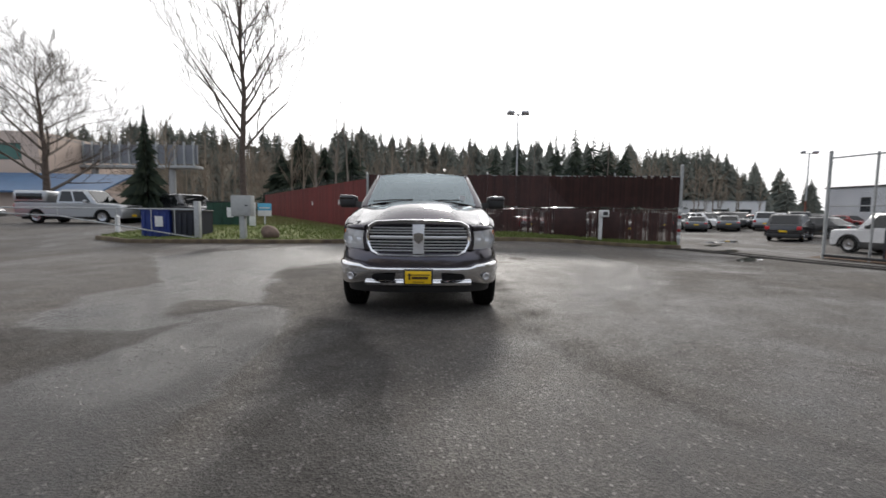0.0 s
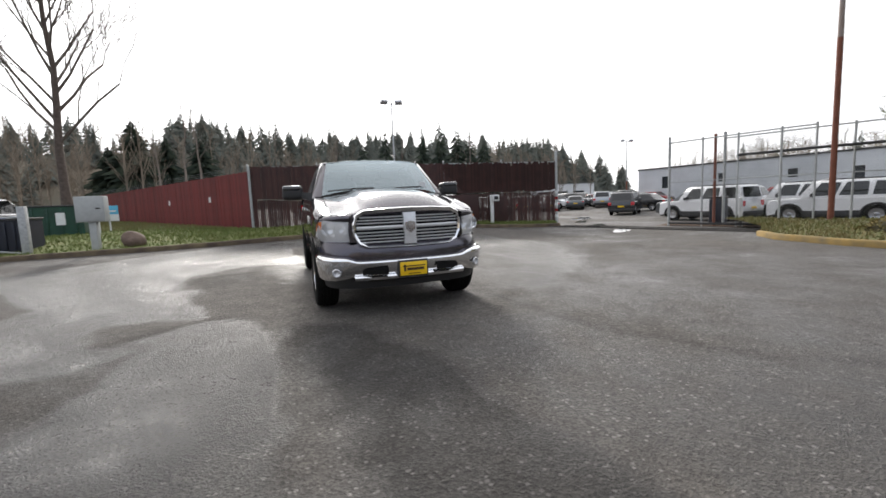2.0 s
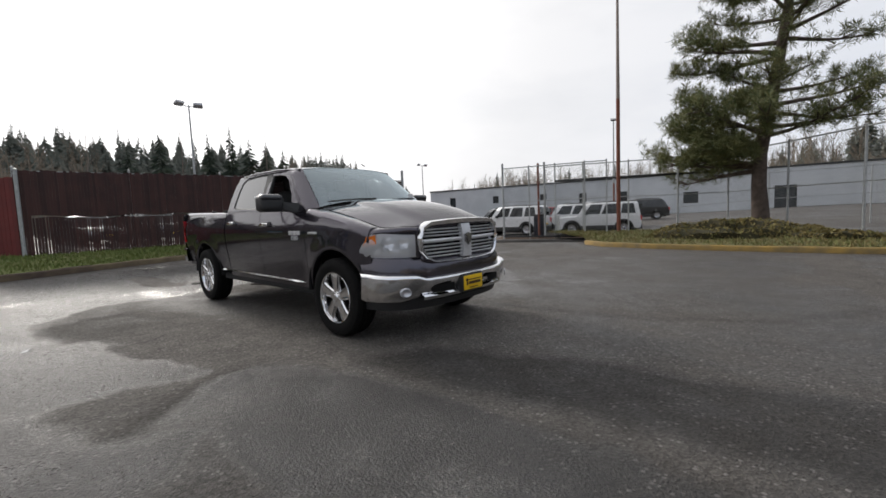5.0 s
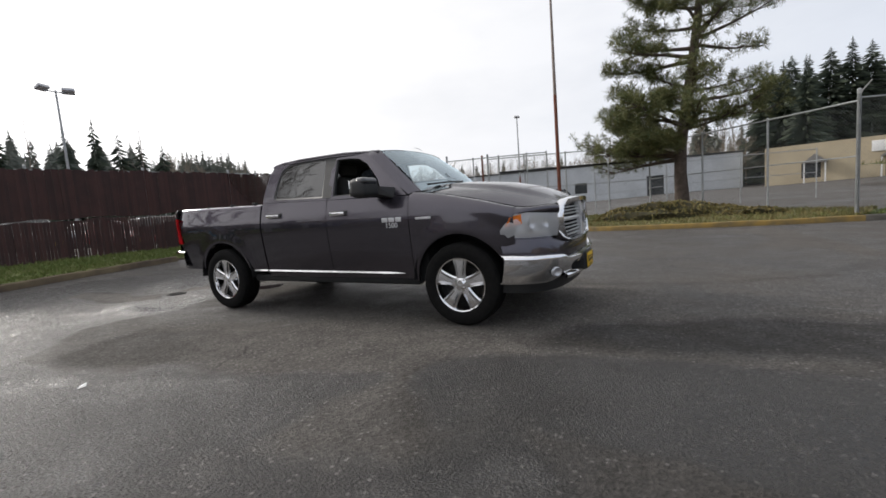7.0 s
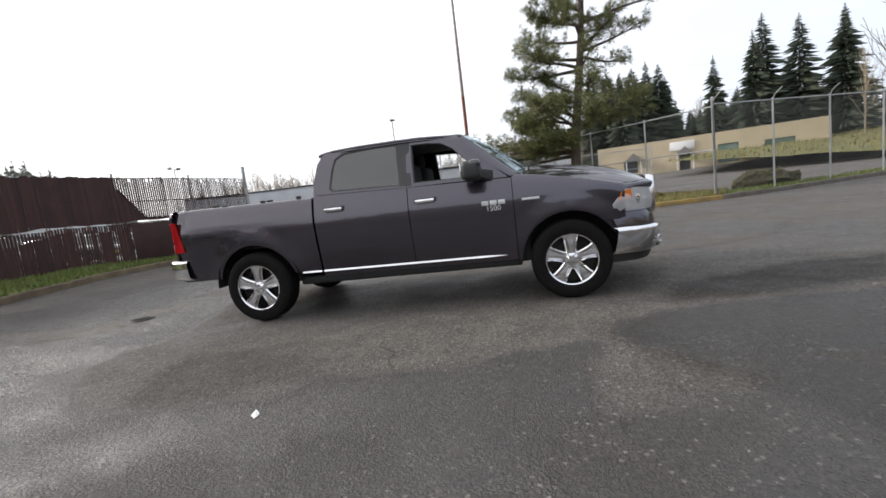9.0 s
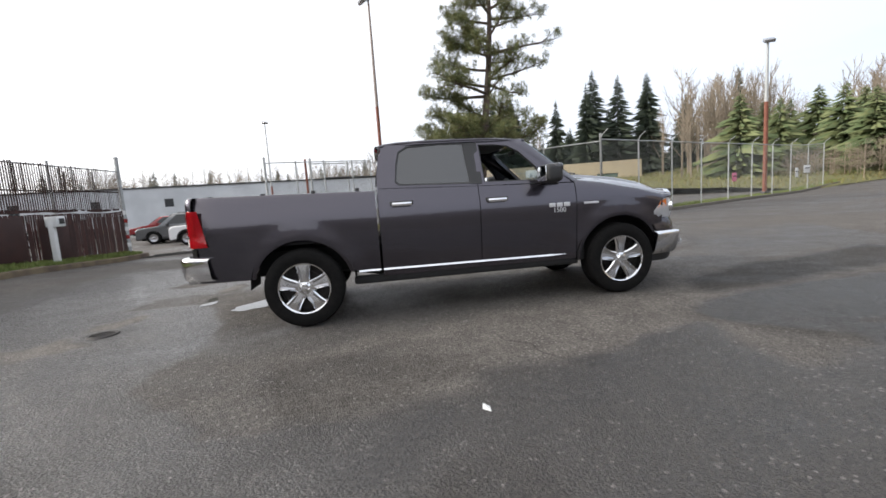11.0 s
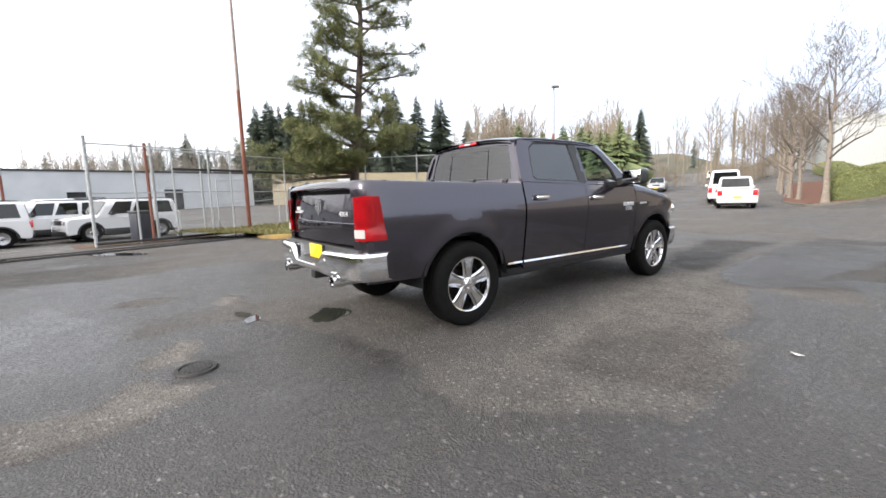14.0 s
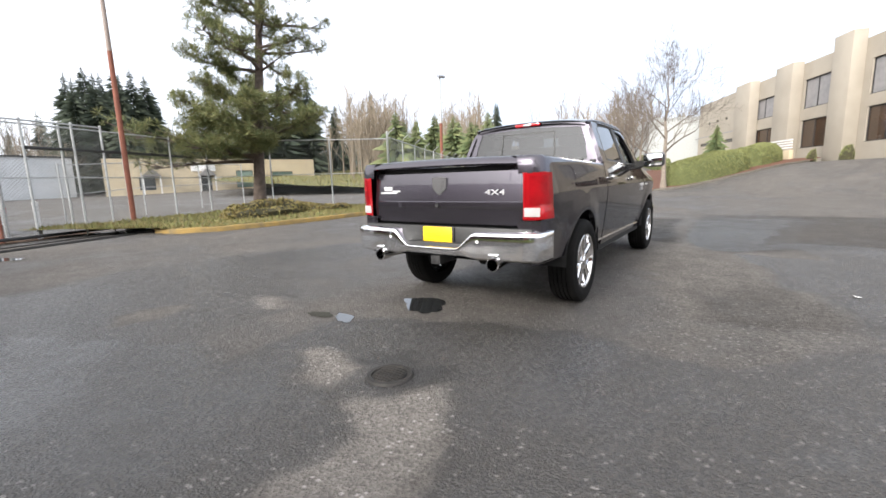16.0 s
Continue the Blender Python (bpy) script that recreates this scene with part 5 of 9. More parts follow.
DRIES = [[(-1.75, 2.7), (-2.30, 2.4), (-2.48, 1.9), (-2.38, 1.3), (-2.24, 0.5), (-2.15, 0.0), (-1.82, -0.08), (-1.5, -0.38), (-1.15, -0.65), (-0.95, -0.1), (-0.74, 0.35), (-0.95, 1.2), (-1.4, 2.0)],
         [(-0.55, -1.1), (-0.15, -2.2), (0.05, -3.05), (0.15, -3.55), (0.3, -4.1), (0.6, -5.0), (2.6, -4.6), (1.9, -3.4), (1.42, -2.5), (1.2, -1.5)],
         [(0.54, 5.9), (0.44, 5.72), (0.12, 5.80), (-0.15, 5.84), (-0.23, 6.16), (-0.05, 6.26), (0.2, 6.04)],
         [(-0.30, 6.2), (-0.6, 6.02), (-0.74, 5.76), (-0.92, 5.90), (-1.1, 6.33), (-1.19, 6.65), (-1.3, 7.6), (-0.9, 7.8), (-0.65, 6.9), (-0.70, 6.44)],
         [(2.15, 5.19), (1.97, 4.96), (1.55, 5.22), (1.74, 5.39)], [(2.9, 6.2), (2.6, 5.6), (2.3, 6.0), (2.5, 6.5)],
         [(3.0, -4.6), (9.0, -4.0), (9.0, -3.2), (5.0, -3.8)], [(0.5, -6.5), (6.0, -9.0), (3.0, -12.0), (-1.0, -9.0)]]


def wetness(x, y):
    w = 0.39 + 0.03 * smooth01(y, -2.0, 1.0) - 0.07 * smooth01(-x, 1.6, 2.6) * smooth01(-y, 1.2, 2.6)
    if abs(x) < 13 and abs(y) < 13:
        q = noise.noise_vector((x * 1.3, y * 1.3, 0.3)) * 0.10 + noise.noise_vector((x * 4.1, y * 4.1, 5.3)) * 0.09
        u, v = x + q.x, y + q.y

        def cover(patches, a, b):
            best = 0.0
            for p in patches:
                if min(c[0] for c in p) - 0.8 < u < max(c[0] for c in p) + 0.8 and min(c[1] for c in p) - 0.8 < v < max(c[1] for c in p) + 0.8:
                    best = max(best, smooth01(patch_depth(p, u, v), a, b))
            return best
        w = max(w, (0.50 + 0.20 * smooth01(v, -3.6, -2.5)) * cover(DAMPS[:1], -0.12, 0.14), 0.70 * cover(DAMPS[2:3], -0.2, 0.2), 0.63 * cover(DAMPS[3:], -0.7, 0.7), 0.47 * cover(DAMPS[1:2], -0.5, 0.5), (0.80 - 0.11 * smooth01(v, 2.0, 5.5) * smooth01(-u, 1.5, 3.5)) * cover(FILMS, -0.10, 0.14))
        k = cover(DARKS, -0.10, 0.16)
        w = w * (1 - k) + 0.50 * k
        k = cover(MUTED, -0.07, 0.10)
        w = w * (1 - k) + 0.26 * k
        d = cover(DRIES[1:2], -0.10, 0.16)
        w = w * (1 - d) + 0.50 * d
        d = cover(DRIES[:1] + DRIES[2:], -0.07, 0.10)
        w = w * (1 - d) + 0.06 * d
    return w


# dark patches, the soaked ground among them, with how dark each is; the last is a worn seam
SOAKED = [(-3.3, -0.82), (-2.9, -0.5), (-2.24, -0.06), (-1.95, -0.08), (-1.7, -0.42), (-1.47, -1.0), (-1.35, -2.0), (-1.27, -3.0), (-1.3, -3.8), (-1.4, -7.0), (-9.0, -7.0), (-7.0, -2.6), (-4.5, -1.4)]
DARK_PATCHES = [(DARKS[0], 0.84), (SOAKED, 0.62), ([(-0.75, 5.5), (-0.1, 5.4), (0.1, 5.8), (-0.2, 6.1), (-0.7, 6.0)], 0.8),
          ([(1.02, -0.1), (1.22, -1.69), (1.40, -2.49), (1.76, -3.04), (1.92, -3.45), (2.25, -3.7), (3.2, -4.4), (3.3, -4.3), (2.4, -3.62), (2.06, -3.4), (1.9, -3.0), (1.54, -2.45), (1.36, -1.66), (1.16, -0.1)], 0.75),
          ([(-3.2, 3.2), (-2.9, 2.65), (-2.55, 2.05), (-2.2, 2.0), (-1.9, 3.0), (-2.0, 3.8), (-2.5, 3.8)], 0.45)]


def stained(x, y):
    if abs(x) > 8 or abs(y) > 8:
        return 0.0
    q = noise.noise_vector((x * 1.1, y * 1.1, 7.3)) * 0.12 + noise.noise_vector((x * 3.7, y * 3.7, 2.3)) * 0.09
    pale = max(smooth01(patch_depth(p, x + q.x * 0.6, y + q.y * 0.6), -0.04, 0.06) for p in DRIES[2:5])      # worn pale round the manhole
    return max(k * smooth01(patch_depth(p, x + q.x, y + q.y), -0.08, 0.14) for p, k in DARK_PATCHES) * (1 - pale) - 0.8 * pale


def ground():
    def axis(lo, hi, mid0, mid1, step):
        v = list(np.arange(mid0, mid1 + 0.01, step))
        d = step
        a = mid0
        while a > lo:
            d *= 1.12
            a -= d
            v.insert(0, a)
        d, a = step, mid1
        while a < hi:
            d *= 1.12
            a += d
            v.append(a)
        return v
    xs, ys = axis(-2500, 2500, -6, 6, 0.095), axis(-2500, 2500, -6.2, 8.2, 0.095)
    rows = [[(x, y, ground_z(x, y)) for x in xs] for y in ys]
    ob = part("ground", sheet(rows), ASPHALT, None, "", 180, flip=False)
    wet = ob.data.attributes.new("wet", "FLOAT", "POINT")
    wet.data.foreach_set("value", [wetness(v.co.x, v.co.y) for v in ob.data.vertices])
    stain = ob.data.attributes.new("stain", "FLOAT", "POINT")
    stain.data.foreach_set("value", [stained(v.co.x, v.co.y) for v in ob.data.vertices])
    return tagged(ob, "worn damp grey asphalt with darker wet stains", "asphalt", kind="structure")


ground()


def strip(pts, width):
    """Left and right borders of a strip along points."""
    out = []
    for i, p in enumerate(pts):
        a, b = Vector(pts[max(0, i - 1)]), Vector(pts[min(len(pts) - 1, i + 1)])
        d = (b - a).normalized()
        out.append((Vector(p), Vector((-d.y, d.x)) * width))
    return out


def resample(pts, step):
    out = []
    for a, b in zip(pts, pts[1:]):
        a, b = Vector(a), Vector(b)
        k = max(1, int((b - a).length / step))
        out += [a.lerp(b, i / k) for i in range(k)]
    return out + [Vector(pts[-1])]


def kerb(name, pts, material, label, width=0.16, height=0.14):
    """A rounded kerb along a line in plan."""
    rows = []
    rnd = random.Random(len(pts))
    for p, nrm in strip(resample(pts, 0.5), width):
        z = ground_z(p.x, p.y)
        w = rnd.uniform(-0.008, 0.008)
        rows.append([(p.x + nrm.x * f, p.y + nrm.y * f, z + h) for f, h in ((0, -0.1), (0.0, height * 0.8 + w), (0.15, height + w), (0.85, height + w), (1.0, height * 0.8), (1.0, -0.1))])
    bm = bmesh.new()
    add_sheet(bm, rows)
    return tagged(part(name, bm, material, None, "", 60), label, "kerb", kind="structure")


KERB_BACK = [(-11.8, 9.6), (-10.2, 8.75), (-9.0, 8.75), (-7.5, 8.85), (-5.0, 8.95), (-3.0, 9.15), (0.0, 9.75), (2.7, 10.15), (5.3, 10.35), (7.4, 10.25), (9.1, 9.95), (9.6, 10.05)]
KERB_YELLOW = [(11.2, 2.5), (10.3, 2.35), (9.65, 1.5), (9.35, 0.0), (9.25, -2.0), (9.30, -4.0), (9.6, -6.0)]
KERB_ROAD = [(9.6, -6.0), (10.6, -8.4), (12.4, -12.0), (14.6, -16.4), (19.2, -26.5), (24.0, -37.0)]
kerb("kerb_back", KERB_BACK, EARTHKERB, "earth-stained concrete kerb with leaf litter beside the grass")
kerb("kerb_yellow", KERB_YELLOW, KERBYELLOW, "faded yellow painted kerb with moss")
kerb("kerb_road", KERB_ROAD, CONCRETE, "weathered concrete kerb along the fence")
ISLAND = [(5.2, -29.5), (3.6, -25.6), (2.6, -23.9), (1.0, -24.4), (-1.5, -26.5), (-4.0, -29.8), (-6.4, -34.0)]
kerb("kerb_island", ISLAND, CONCRETE, "pale concrete kerb round the planted island")

# red fence and slatted fence lines
CORNER = (-2.6, 12.3)
FENCE_RED_END = (-14.6, 32.6)
GATE_POST = (9.9, 10.75)


def patch(name, front, back, material, lift0, lift1, label, category, steps=6, bumpy=0.03):
    """A raised bed between two lines in plan, e.g. kerb and fence."""
    n_ = max(len(front), len(back)) * 6
    f = [Vector(front[0]).lerp(Vector(front[0]), 0)]

    def along(line, t):
        d = [0.0]
        for a, b in zip(line, line[1:]):
            d.append(d[-1] + (Vector(b) - Vector(a)).length)
        s = t * d[-1]
        for i in range(len(line) - 1):
            if s <= d[i + 1] or i == len(line) - 2:
                return Vector(line[i]).lerp(Vector(line[i + 1]), (s - d[i]) / max(1e-6, d[i + 1] - d[i]))

    rows = []
    for i in range(n_ + 1):
        a, b = along(front, i / n_), along(back, i / n_)
        row = []
        for k in range(steps + 1):
            p = a.lerp(b, k / steps)
            row.append((p.x, p.y, ground_z(p.x, p.y) + lift0 + (lift1 - lift0) * k / steps + bumpy * (noise.noise((p.x * 1.3, p.y * 1.3, 0)))))
        rows.append(row)
    ob = part(name, sheet(rows), material, None, "", 180, flip=False)
    return tagged(ob, label, category, kind="structure"), rows


def blades(name, rows, count, h, material, label, category, seed, spread=0.02):
    """Grass blades or litter scattered on a bed."""
    rnd = random.Random(seed)
    vs, fs = [], []
    for _ in range(count):
        i, k = rnd.randrange(len(rows) - 1), rnd.randrange(len(rows[0]) - 1)
        u, v = rnd.random(), rnd.random()
        p = Vector(rows[i][k]).lerp(Vector(rows[i + 1][k]), u).lerp(Vector(rows[i][k + 1]).lerp(Vector(rows[i + 1][k + 1]), u), v)
        a = rnd.uniform(0, 6.28)
        hh = h * rnd.uniform(0.4, 1.3)
        w = spread
        d = Vector((math.cos(a), math.sin(a), 0))
        lean = Vector((rnd.uniform(-1, 1), rnd.uniform(-1, 1), 0)) * hh * 0.5
        b = len(vs)
        vs += [p - d * w, p + d * w, p + lean + Vector((0, 0, hh))]
        fs.append((b, b + 1, b + 2))
    me = bpy.data.meshes.new(name)
    me.from_pydata(vs, [], fs)
    me.materials.append(material)
    return tagged(new(name, me), label, category, kind="stuff")


fence_back = [(-11.0, 13.5), (-8.0, 15.5), (-6.0, 15.0), (-4.2, 14.0), CORNER, (2.0, 11.8), (6.0, 11.3), (9.8, 10.8)]
inner = [(p[0], p[1] + 0.14) for p in KERB_BACK]
_, lawn_rows = patch("grass_verge", inner, fence_back, GRASS, 0.12, 0.20, "patchy green grass verge behind the kerb", "grass")
blades("grass_blades", lawn_rows, 16000, 0.07, BLADE, "short winter grass with moss", "grass", 3)
lawn2_b = [(-8.0, 15.0), (-12.5, 22.0), (-20.0, 33.5)]
_, lawn2_rows = patch("grass_slope", [(CORNER[0] - 0.1, CORNER[1]), (-8.6, 22.4), FENCE_RED_END], lawn2_b, GRASS, 0.20, 0.05, "green grass along the red fence", "grass")
blades("grass_blades", lawn2_rows, 9000, 0.09, BEDBLADE, "short winter grass along the red fence", "grass", 5)
_, pine_rows = patch("planting_bed", [(p[0] + 0.15, p[1]) for p in KERB_YELLOW], [(12.6, 5.0), (13.4, 2.6), (14.6, -1.0), (13.5, -3.2), (11.6, -5.0), (10.4, -6.3), (10.2, -6.4)], BEDMOSS, 0.12, 0.30, "mossy planting bed behind the yellow kerb", "planting bed", 6, 0.05)
blades("grass_blades", pine_rows, 6000, 0.08, BEDBLADE, "short grass and moss in the planting bed", "grass", 7)
blades("fallen_leaves", pine_rows, 1500, 0.03, SHRUB, "brown fallen leaves in the planting bed", "leaves", 9, 0.04)
_, road_rows = patch("road_verge", [(p[0] + 0.15, p[1]) for p in KERB_ROAD], [(10.9, -5.6), (11.6, -8.0), (13.4, -11.6), (15.6, -16.0), (20.2, -26.0), (25.0, -36.6)], GRASS, 0.12, 0.16, "narrow mossy verge below the fence", "grass")
blades("grass_blades", road_rows, 5000, 0.08, BLADE, "thin grass below the fence", "grass", 11)
_, isl_rows = patch("island_bed", [(p[0] - 0.05, p[1] - 0.16) for p in ISLAND], [(9.0, -46.0), (4.5, -44.0), (1.5, -42.5), (-1.5, -40.0), (-3.4, -38.5), (-5.5, -38.0), (-7.4, -36.5)], surf("bark_mulch", (0.16, 0.065, 0.035), (0.09, 0.04, 0.025), 9.0, rough=0.95, bump=0.03, bscale=40, where="World"), 0.13, 0.35, "reddish bark mulch in the planted island", "planting bed", 8, 0.06)
_, bank_rows = patch("roadside_bank", [(19.6, -27.6), (20.9, -36.5), (21.2, -40.0), (26.0, -51.5), (33.0, -66.0), (48.0, -96.0), (60.0, -118.0)], [(40.0, -14.0), (52.0, -24.0), (60.0, -34.0), (72.0, -50.0), (84.0, -70.0), (96.0, -96.0), (104.0, -118.0)], BEDMOSS, 0.03, 1.6, "brown grassy bank beside the climbing road", "bank", 14, 0.25)
blades("grass_blades", bank_rows, 9000, 0.35, BEDBLADE, "long dry grass on the bank", "grass", 13, 0.05)
patch("dirt_apron", [(11.9, 7.2), (12.3, 5.2), (12.9, 3.2)], [(12.9, 7.4), (13.2, 5.4), (13.6, 3.4)], DIRT, 0.02, 0.05, "dark soil with leaf litter below the gate fence", "soil")


# ---- trees ----
def tube_arrays(vs, fs, a, b, ra, rb, sides=4):
    d = (b - a).normalized()
    side = d.cross(Vector((0.3, 0.2, 1)) if abs(d.z) < 0.95 else Vector((1, 0, 0))).normalized()
    up = side.cross(d)
    base = len(vs)
    for p, r in ((a, ra), (b, rb)):
        for k in range(sides):
            t = 2 * math.pi * k / sides
            vs.append(p + (side * math.cos(t) + up * math.sin(t)) * r)
    for k in range(sides):
        j = (k + 1) % sides
        fs.append((base + k, base + j, base + sides + j, base + sides + k))


def grow(rnd, vs, fs, p, d, length, r, depth, spread, lift, tips=None, sides=5, thin=0.006):
    """One limb of a bare tree and all that grows from it."""
    segs = 3 if depth > 1 else 2
    q, rad = p, r
    for i in range(segs):
        d2 = (d + Vector((rnd.uniform(-1, 1), rnd.uniform(-1, 1), rnd.uniform(-0.5, 1) * lift)) * 0.16).normalized()
        e = q + d2 * length / segs
        r2 = max(thin, rad * (0.80 if depth else 0.6))
        tube_arrays(vs, fs, q, e, rad, r2, sides if depth > 1 else 3)
        q, rad, d = e, r2, d2
        if depth and i < segs - 1 or depth:
            for _ in range(1 if depth > 2 else rnd.randint(1, 2)):
                a = rnd.uniform(0, 6.28)
                axis = d.cross(Vector((math.cos(a), math.sin(a), 0.3))).normalized()
                nd = (d * math.cos(spread) + axis * math.sin(spread) * rnd.uniform(0.7, 1.2)).normalized()
                nd.z += lift * 0.15
                grow(rnd, vs, fs, q, nd.normalized(), length * rnd.uniform(0.55, 0.75), max(thin, rad * rnd.uniform(0.42, 0.6)), depth - 1, spread, lift, tips, sides, thin)
    if tips is not None and depth == 0:
        tips.append(q)


def mesh_from(name, vs, fs, material, parent=None, label="", smooth=0):
    me = bpy.data.meshes.new(name)
    me.from_pydata([tuple(v) for v in vs], [], fs)
    me.materials.append(material)
    if smooth:
        me.shade_smooth()
    ob = new(name, me)
    if parent is not None:
        ob.parent = parent
    if label:
        ob["label"] = label
    return ob


def bare_tree(x, y, height, seed, trunk_r, label, limbs=11, depth=3, spread=0.6, lift=0.6, material=None, limb_len=0.36, first=0.16, lean=(0, 0), trunk_mat=None, thin=0.006):
    rnd = random.Random(seed)
    t = thing("bare_tree", label, "tree", pose(x, y, ground_z(x, y) - 0.05))
    vs, fs = [], []
    n_ = 9
    pts = [Vector((lean[0] * f + 0.02 * height * f * rnd.uniform(-1, 1), lean[1] * f + 0.02 * height * f * rnd.uniform(-1, 1), height * f)) for f in (i / n_ for i in range(n_ + 1))]
    rad = [trunk_r * (1 - 0.93 * (i / n_) ** 0.9) for i in range(n_ + 1)]
    bm = bmesh.new()
    add_tube(bm, pts, [r + (0.4 * trunk_r if i == 0 else 0) for i, r in enumerate(rad)], 10)
    part("trunk", bm, trunk_mat or BARK, t, "", 60)
    for k in range(limbs):
        f = first + (0.95 - first) * (k / limbs) ** 0.9
        i = min(n_ - 1, int(f * n_))
        p = pts[i].lerp(pts[i + 1], f * n_ - i)
        a = k * 2.4 + rnd.uniform(-0.5, 0.5)
        tilt_up = lerp(f, (0, 1), (0.55, 1.3)) * lift
        d = Vector((math.cos(a), math.sin(a), tilt_up)).normalized()
        grow(rnd, vs, fs, p, d, height * limb_len * (1.05 - 0.75 * f), rad[i] * 0.5, depth, spread, lift, None, 5, thin)
    mesh_from("crown", vs, fs, material or TWIG, t, "fine bare branches and twigs")
    return t


def fir_arrays(rnd, h, w, tiers, per, droop=0.35, low=0.06, fine=1.0, taper=0.85):
    """Needle clumps of a fir or spruce as vertices and triangles."""
    vs, fs = [], []
    for i in range(tiers):
        f = i / (tiers - 1)
        z = h * (low + (1 - low) * f)
        r = w * (1 - f) ** taper * (rnd.uniform(0.75, 1.15) if fine > 0.8 else rnd.uniform(0.6, 1.25)) + 0.04 * w
        for k in range(per):
            a = rnd.uniform(0, 6.283)
            rr = r * (rnd.uniform(0.6, 1.12) if fine > 0.8 else rnd.uniform(0.35, 1.35))
            d = Vector((math.cos(a), math.sin(a), 0))
            s = Vector((-math.sin(a), math.cos(a), 0))
            hw = (rr * rnd.uniform(0.10, 0.20) + 0.012 * w) * fine
            zz = z + rnd.uniform(-0.5, 0.5) * h / tiers
            tip = d * rr + Vector((0, 0, zz - rr * droop))
            root = d * rr * 0.08 + Vector((0, 0, zz + rr * 0.08))
            m1 = d * rr * 0.55 + s * hw + Vector((0, 0, zz - rr * droop * 0.75))
            m2 = d * rr * 0.55 - s * hw + Vector((0, 0, zz - rr * droop * 0.75))
            m3 = d * rr * 0.6 + Vector((0, 0, zz - rr * droop * 0.2))
            b = len(vs)
            vs += [root, m1, tip, m2, m3]
            fs += [(b, b + 1, b + 4), (b + 4, b + 1, b + 2), (b, b + 4, b + 3), (b + 4, b + 2, b + 3)]
    return vs, fs


def conifer(x, y, h, w, seed, label, tiers=40, per=16, material=None, droop=0.35, low=0.06, fine=1.0, taper=0.85):
    rnd = random.Random(seed)
    t = thing("conifer", label, "tree", pose(x, y, ground_z(x, y) - 0.05))
    bm = tube([(0, 0, 0), (0, 0, h * 0.5), (0, 0, h * 0.97)], [h * 0.018, h * 0.011, 0.01], 8)
    part("trunk", bm, BARK, t)
    vs, fs = fir_arrays(rnd, h, w, tiers, per, droop, low, fine, taper)
    mesh_from("crown", vs, fs, material or DARKNEEDLE, t, "dense dark green needles")
    return t


def woods(name, places, templates, material, label, category="woods"):
    """Many far trees, joined: each place is (x, y, z, height, kind)."""
    allv, allf, base = [], [], 0
    rnd = random.Random(len(places))
    for x, y, z, h, kind in places:
        v, f = templates[kind]
        a = rnd.uniform(0, 6.28)
        rot = np.array([[math.cos(a), -math.sin(a), 0], [math.sin(a), math.cos(a), 0], [0, 0, 1]])
        wscale = rnd.uniform(0.8, 1.25)
        pts = (v * np.array([wscale, wscale, 1.0])) @ rot.T * h + np.array([x, y, z])
        allv.append(pts)
        allf += [tuple(i + base for i in q) for q in f]
        base += len(v)
    me = bpy.data.meshes.new(name)
    me.from_pydata(np.concatenate(allv).tolist(), [], allf)
    me.materials.append(material)
    return tagged(new(name, me), label, category, kind="stuff")


def fir_template(seed, w=0.16, tiers=30, per=18, droop=0.35, low=0.06, fine=0.7):
    rnd = random.Random(seed)
    v, f = fir_arrays(rnd, 1.0, w, tiers, per, droop, low, fine)
    tube_arrays(v, f, Vector((0, 0, 0)), Vector((0, 0, 1)), 0.014, 0.002, 4)
    return np.array([tuple(p) for p in v]), f


def bare_template(seed, spread=0.45, lift=1.0, limbs=12, depth=1, slim=1.0):
    rnd = random.Random(seed)
    v, f = [], []
    tube_arrays(v, f, Vector((0, 0, 0)), Vector((0.01, 0.01, 0.55)), 0.010, 0.006, 4)
    tube_arrays(v, f, Vector((0.01, 0.01, 0.55)), Vector((0, 0, 1)), 0.008, 0.001, 4)
    for k in range(limbs):
        t_ = 0.28 + 0.68 * k / limbs
        a = rnd.uniform(0, 6.28)
        d = Vector((math.cos(a) * slim, math.sin(a) * slim, 1.0 * lift)).normalized()
        grow(rnd, v, f, Vector((0, 0, t_)), d, 0.26 * (1.1 - t_) + 0.05, 0.0038, depth, spread, lift, None, 3, 0.0016)
    return np.array([tuple(p) for p in v]), f


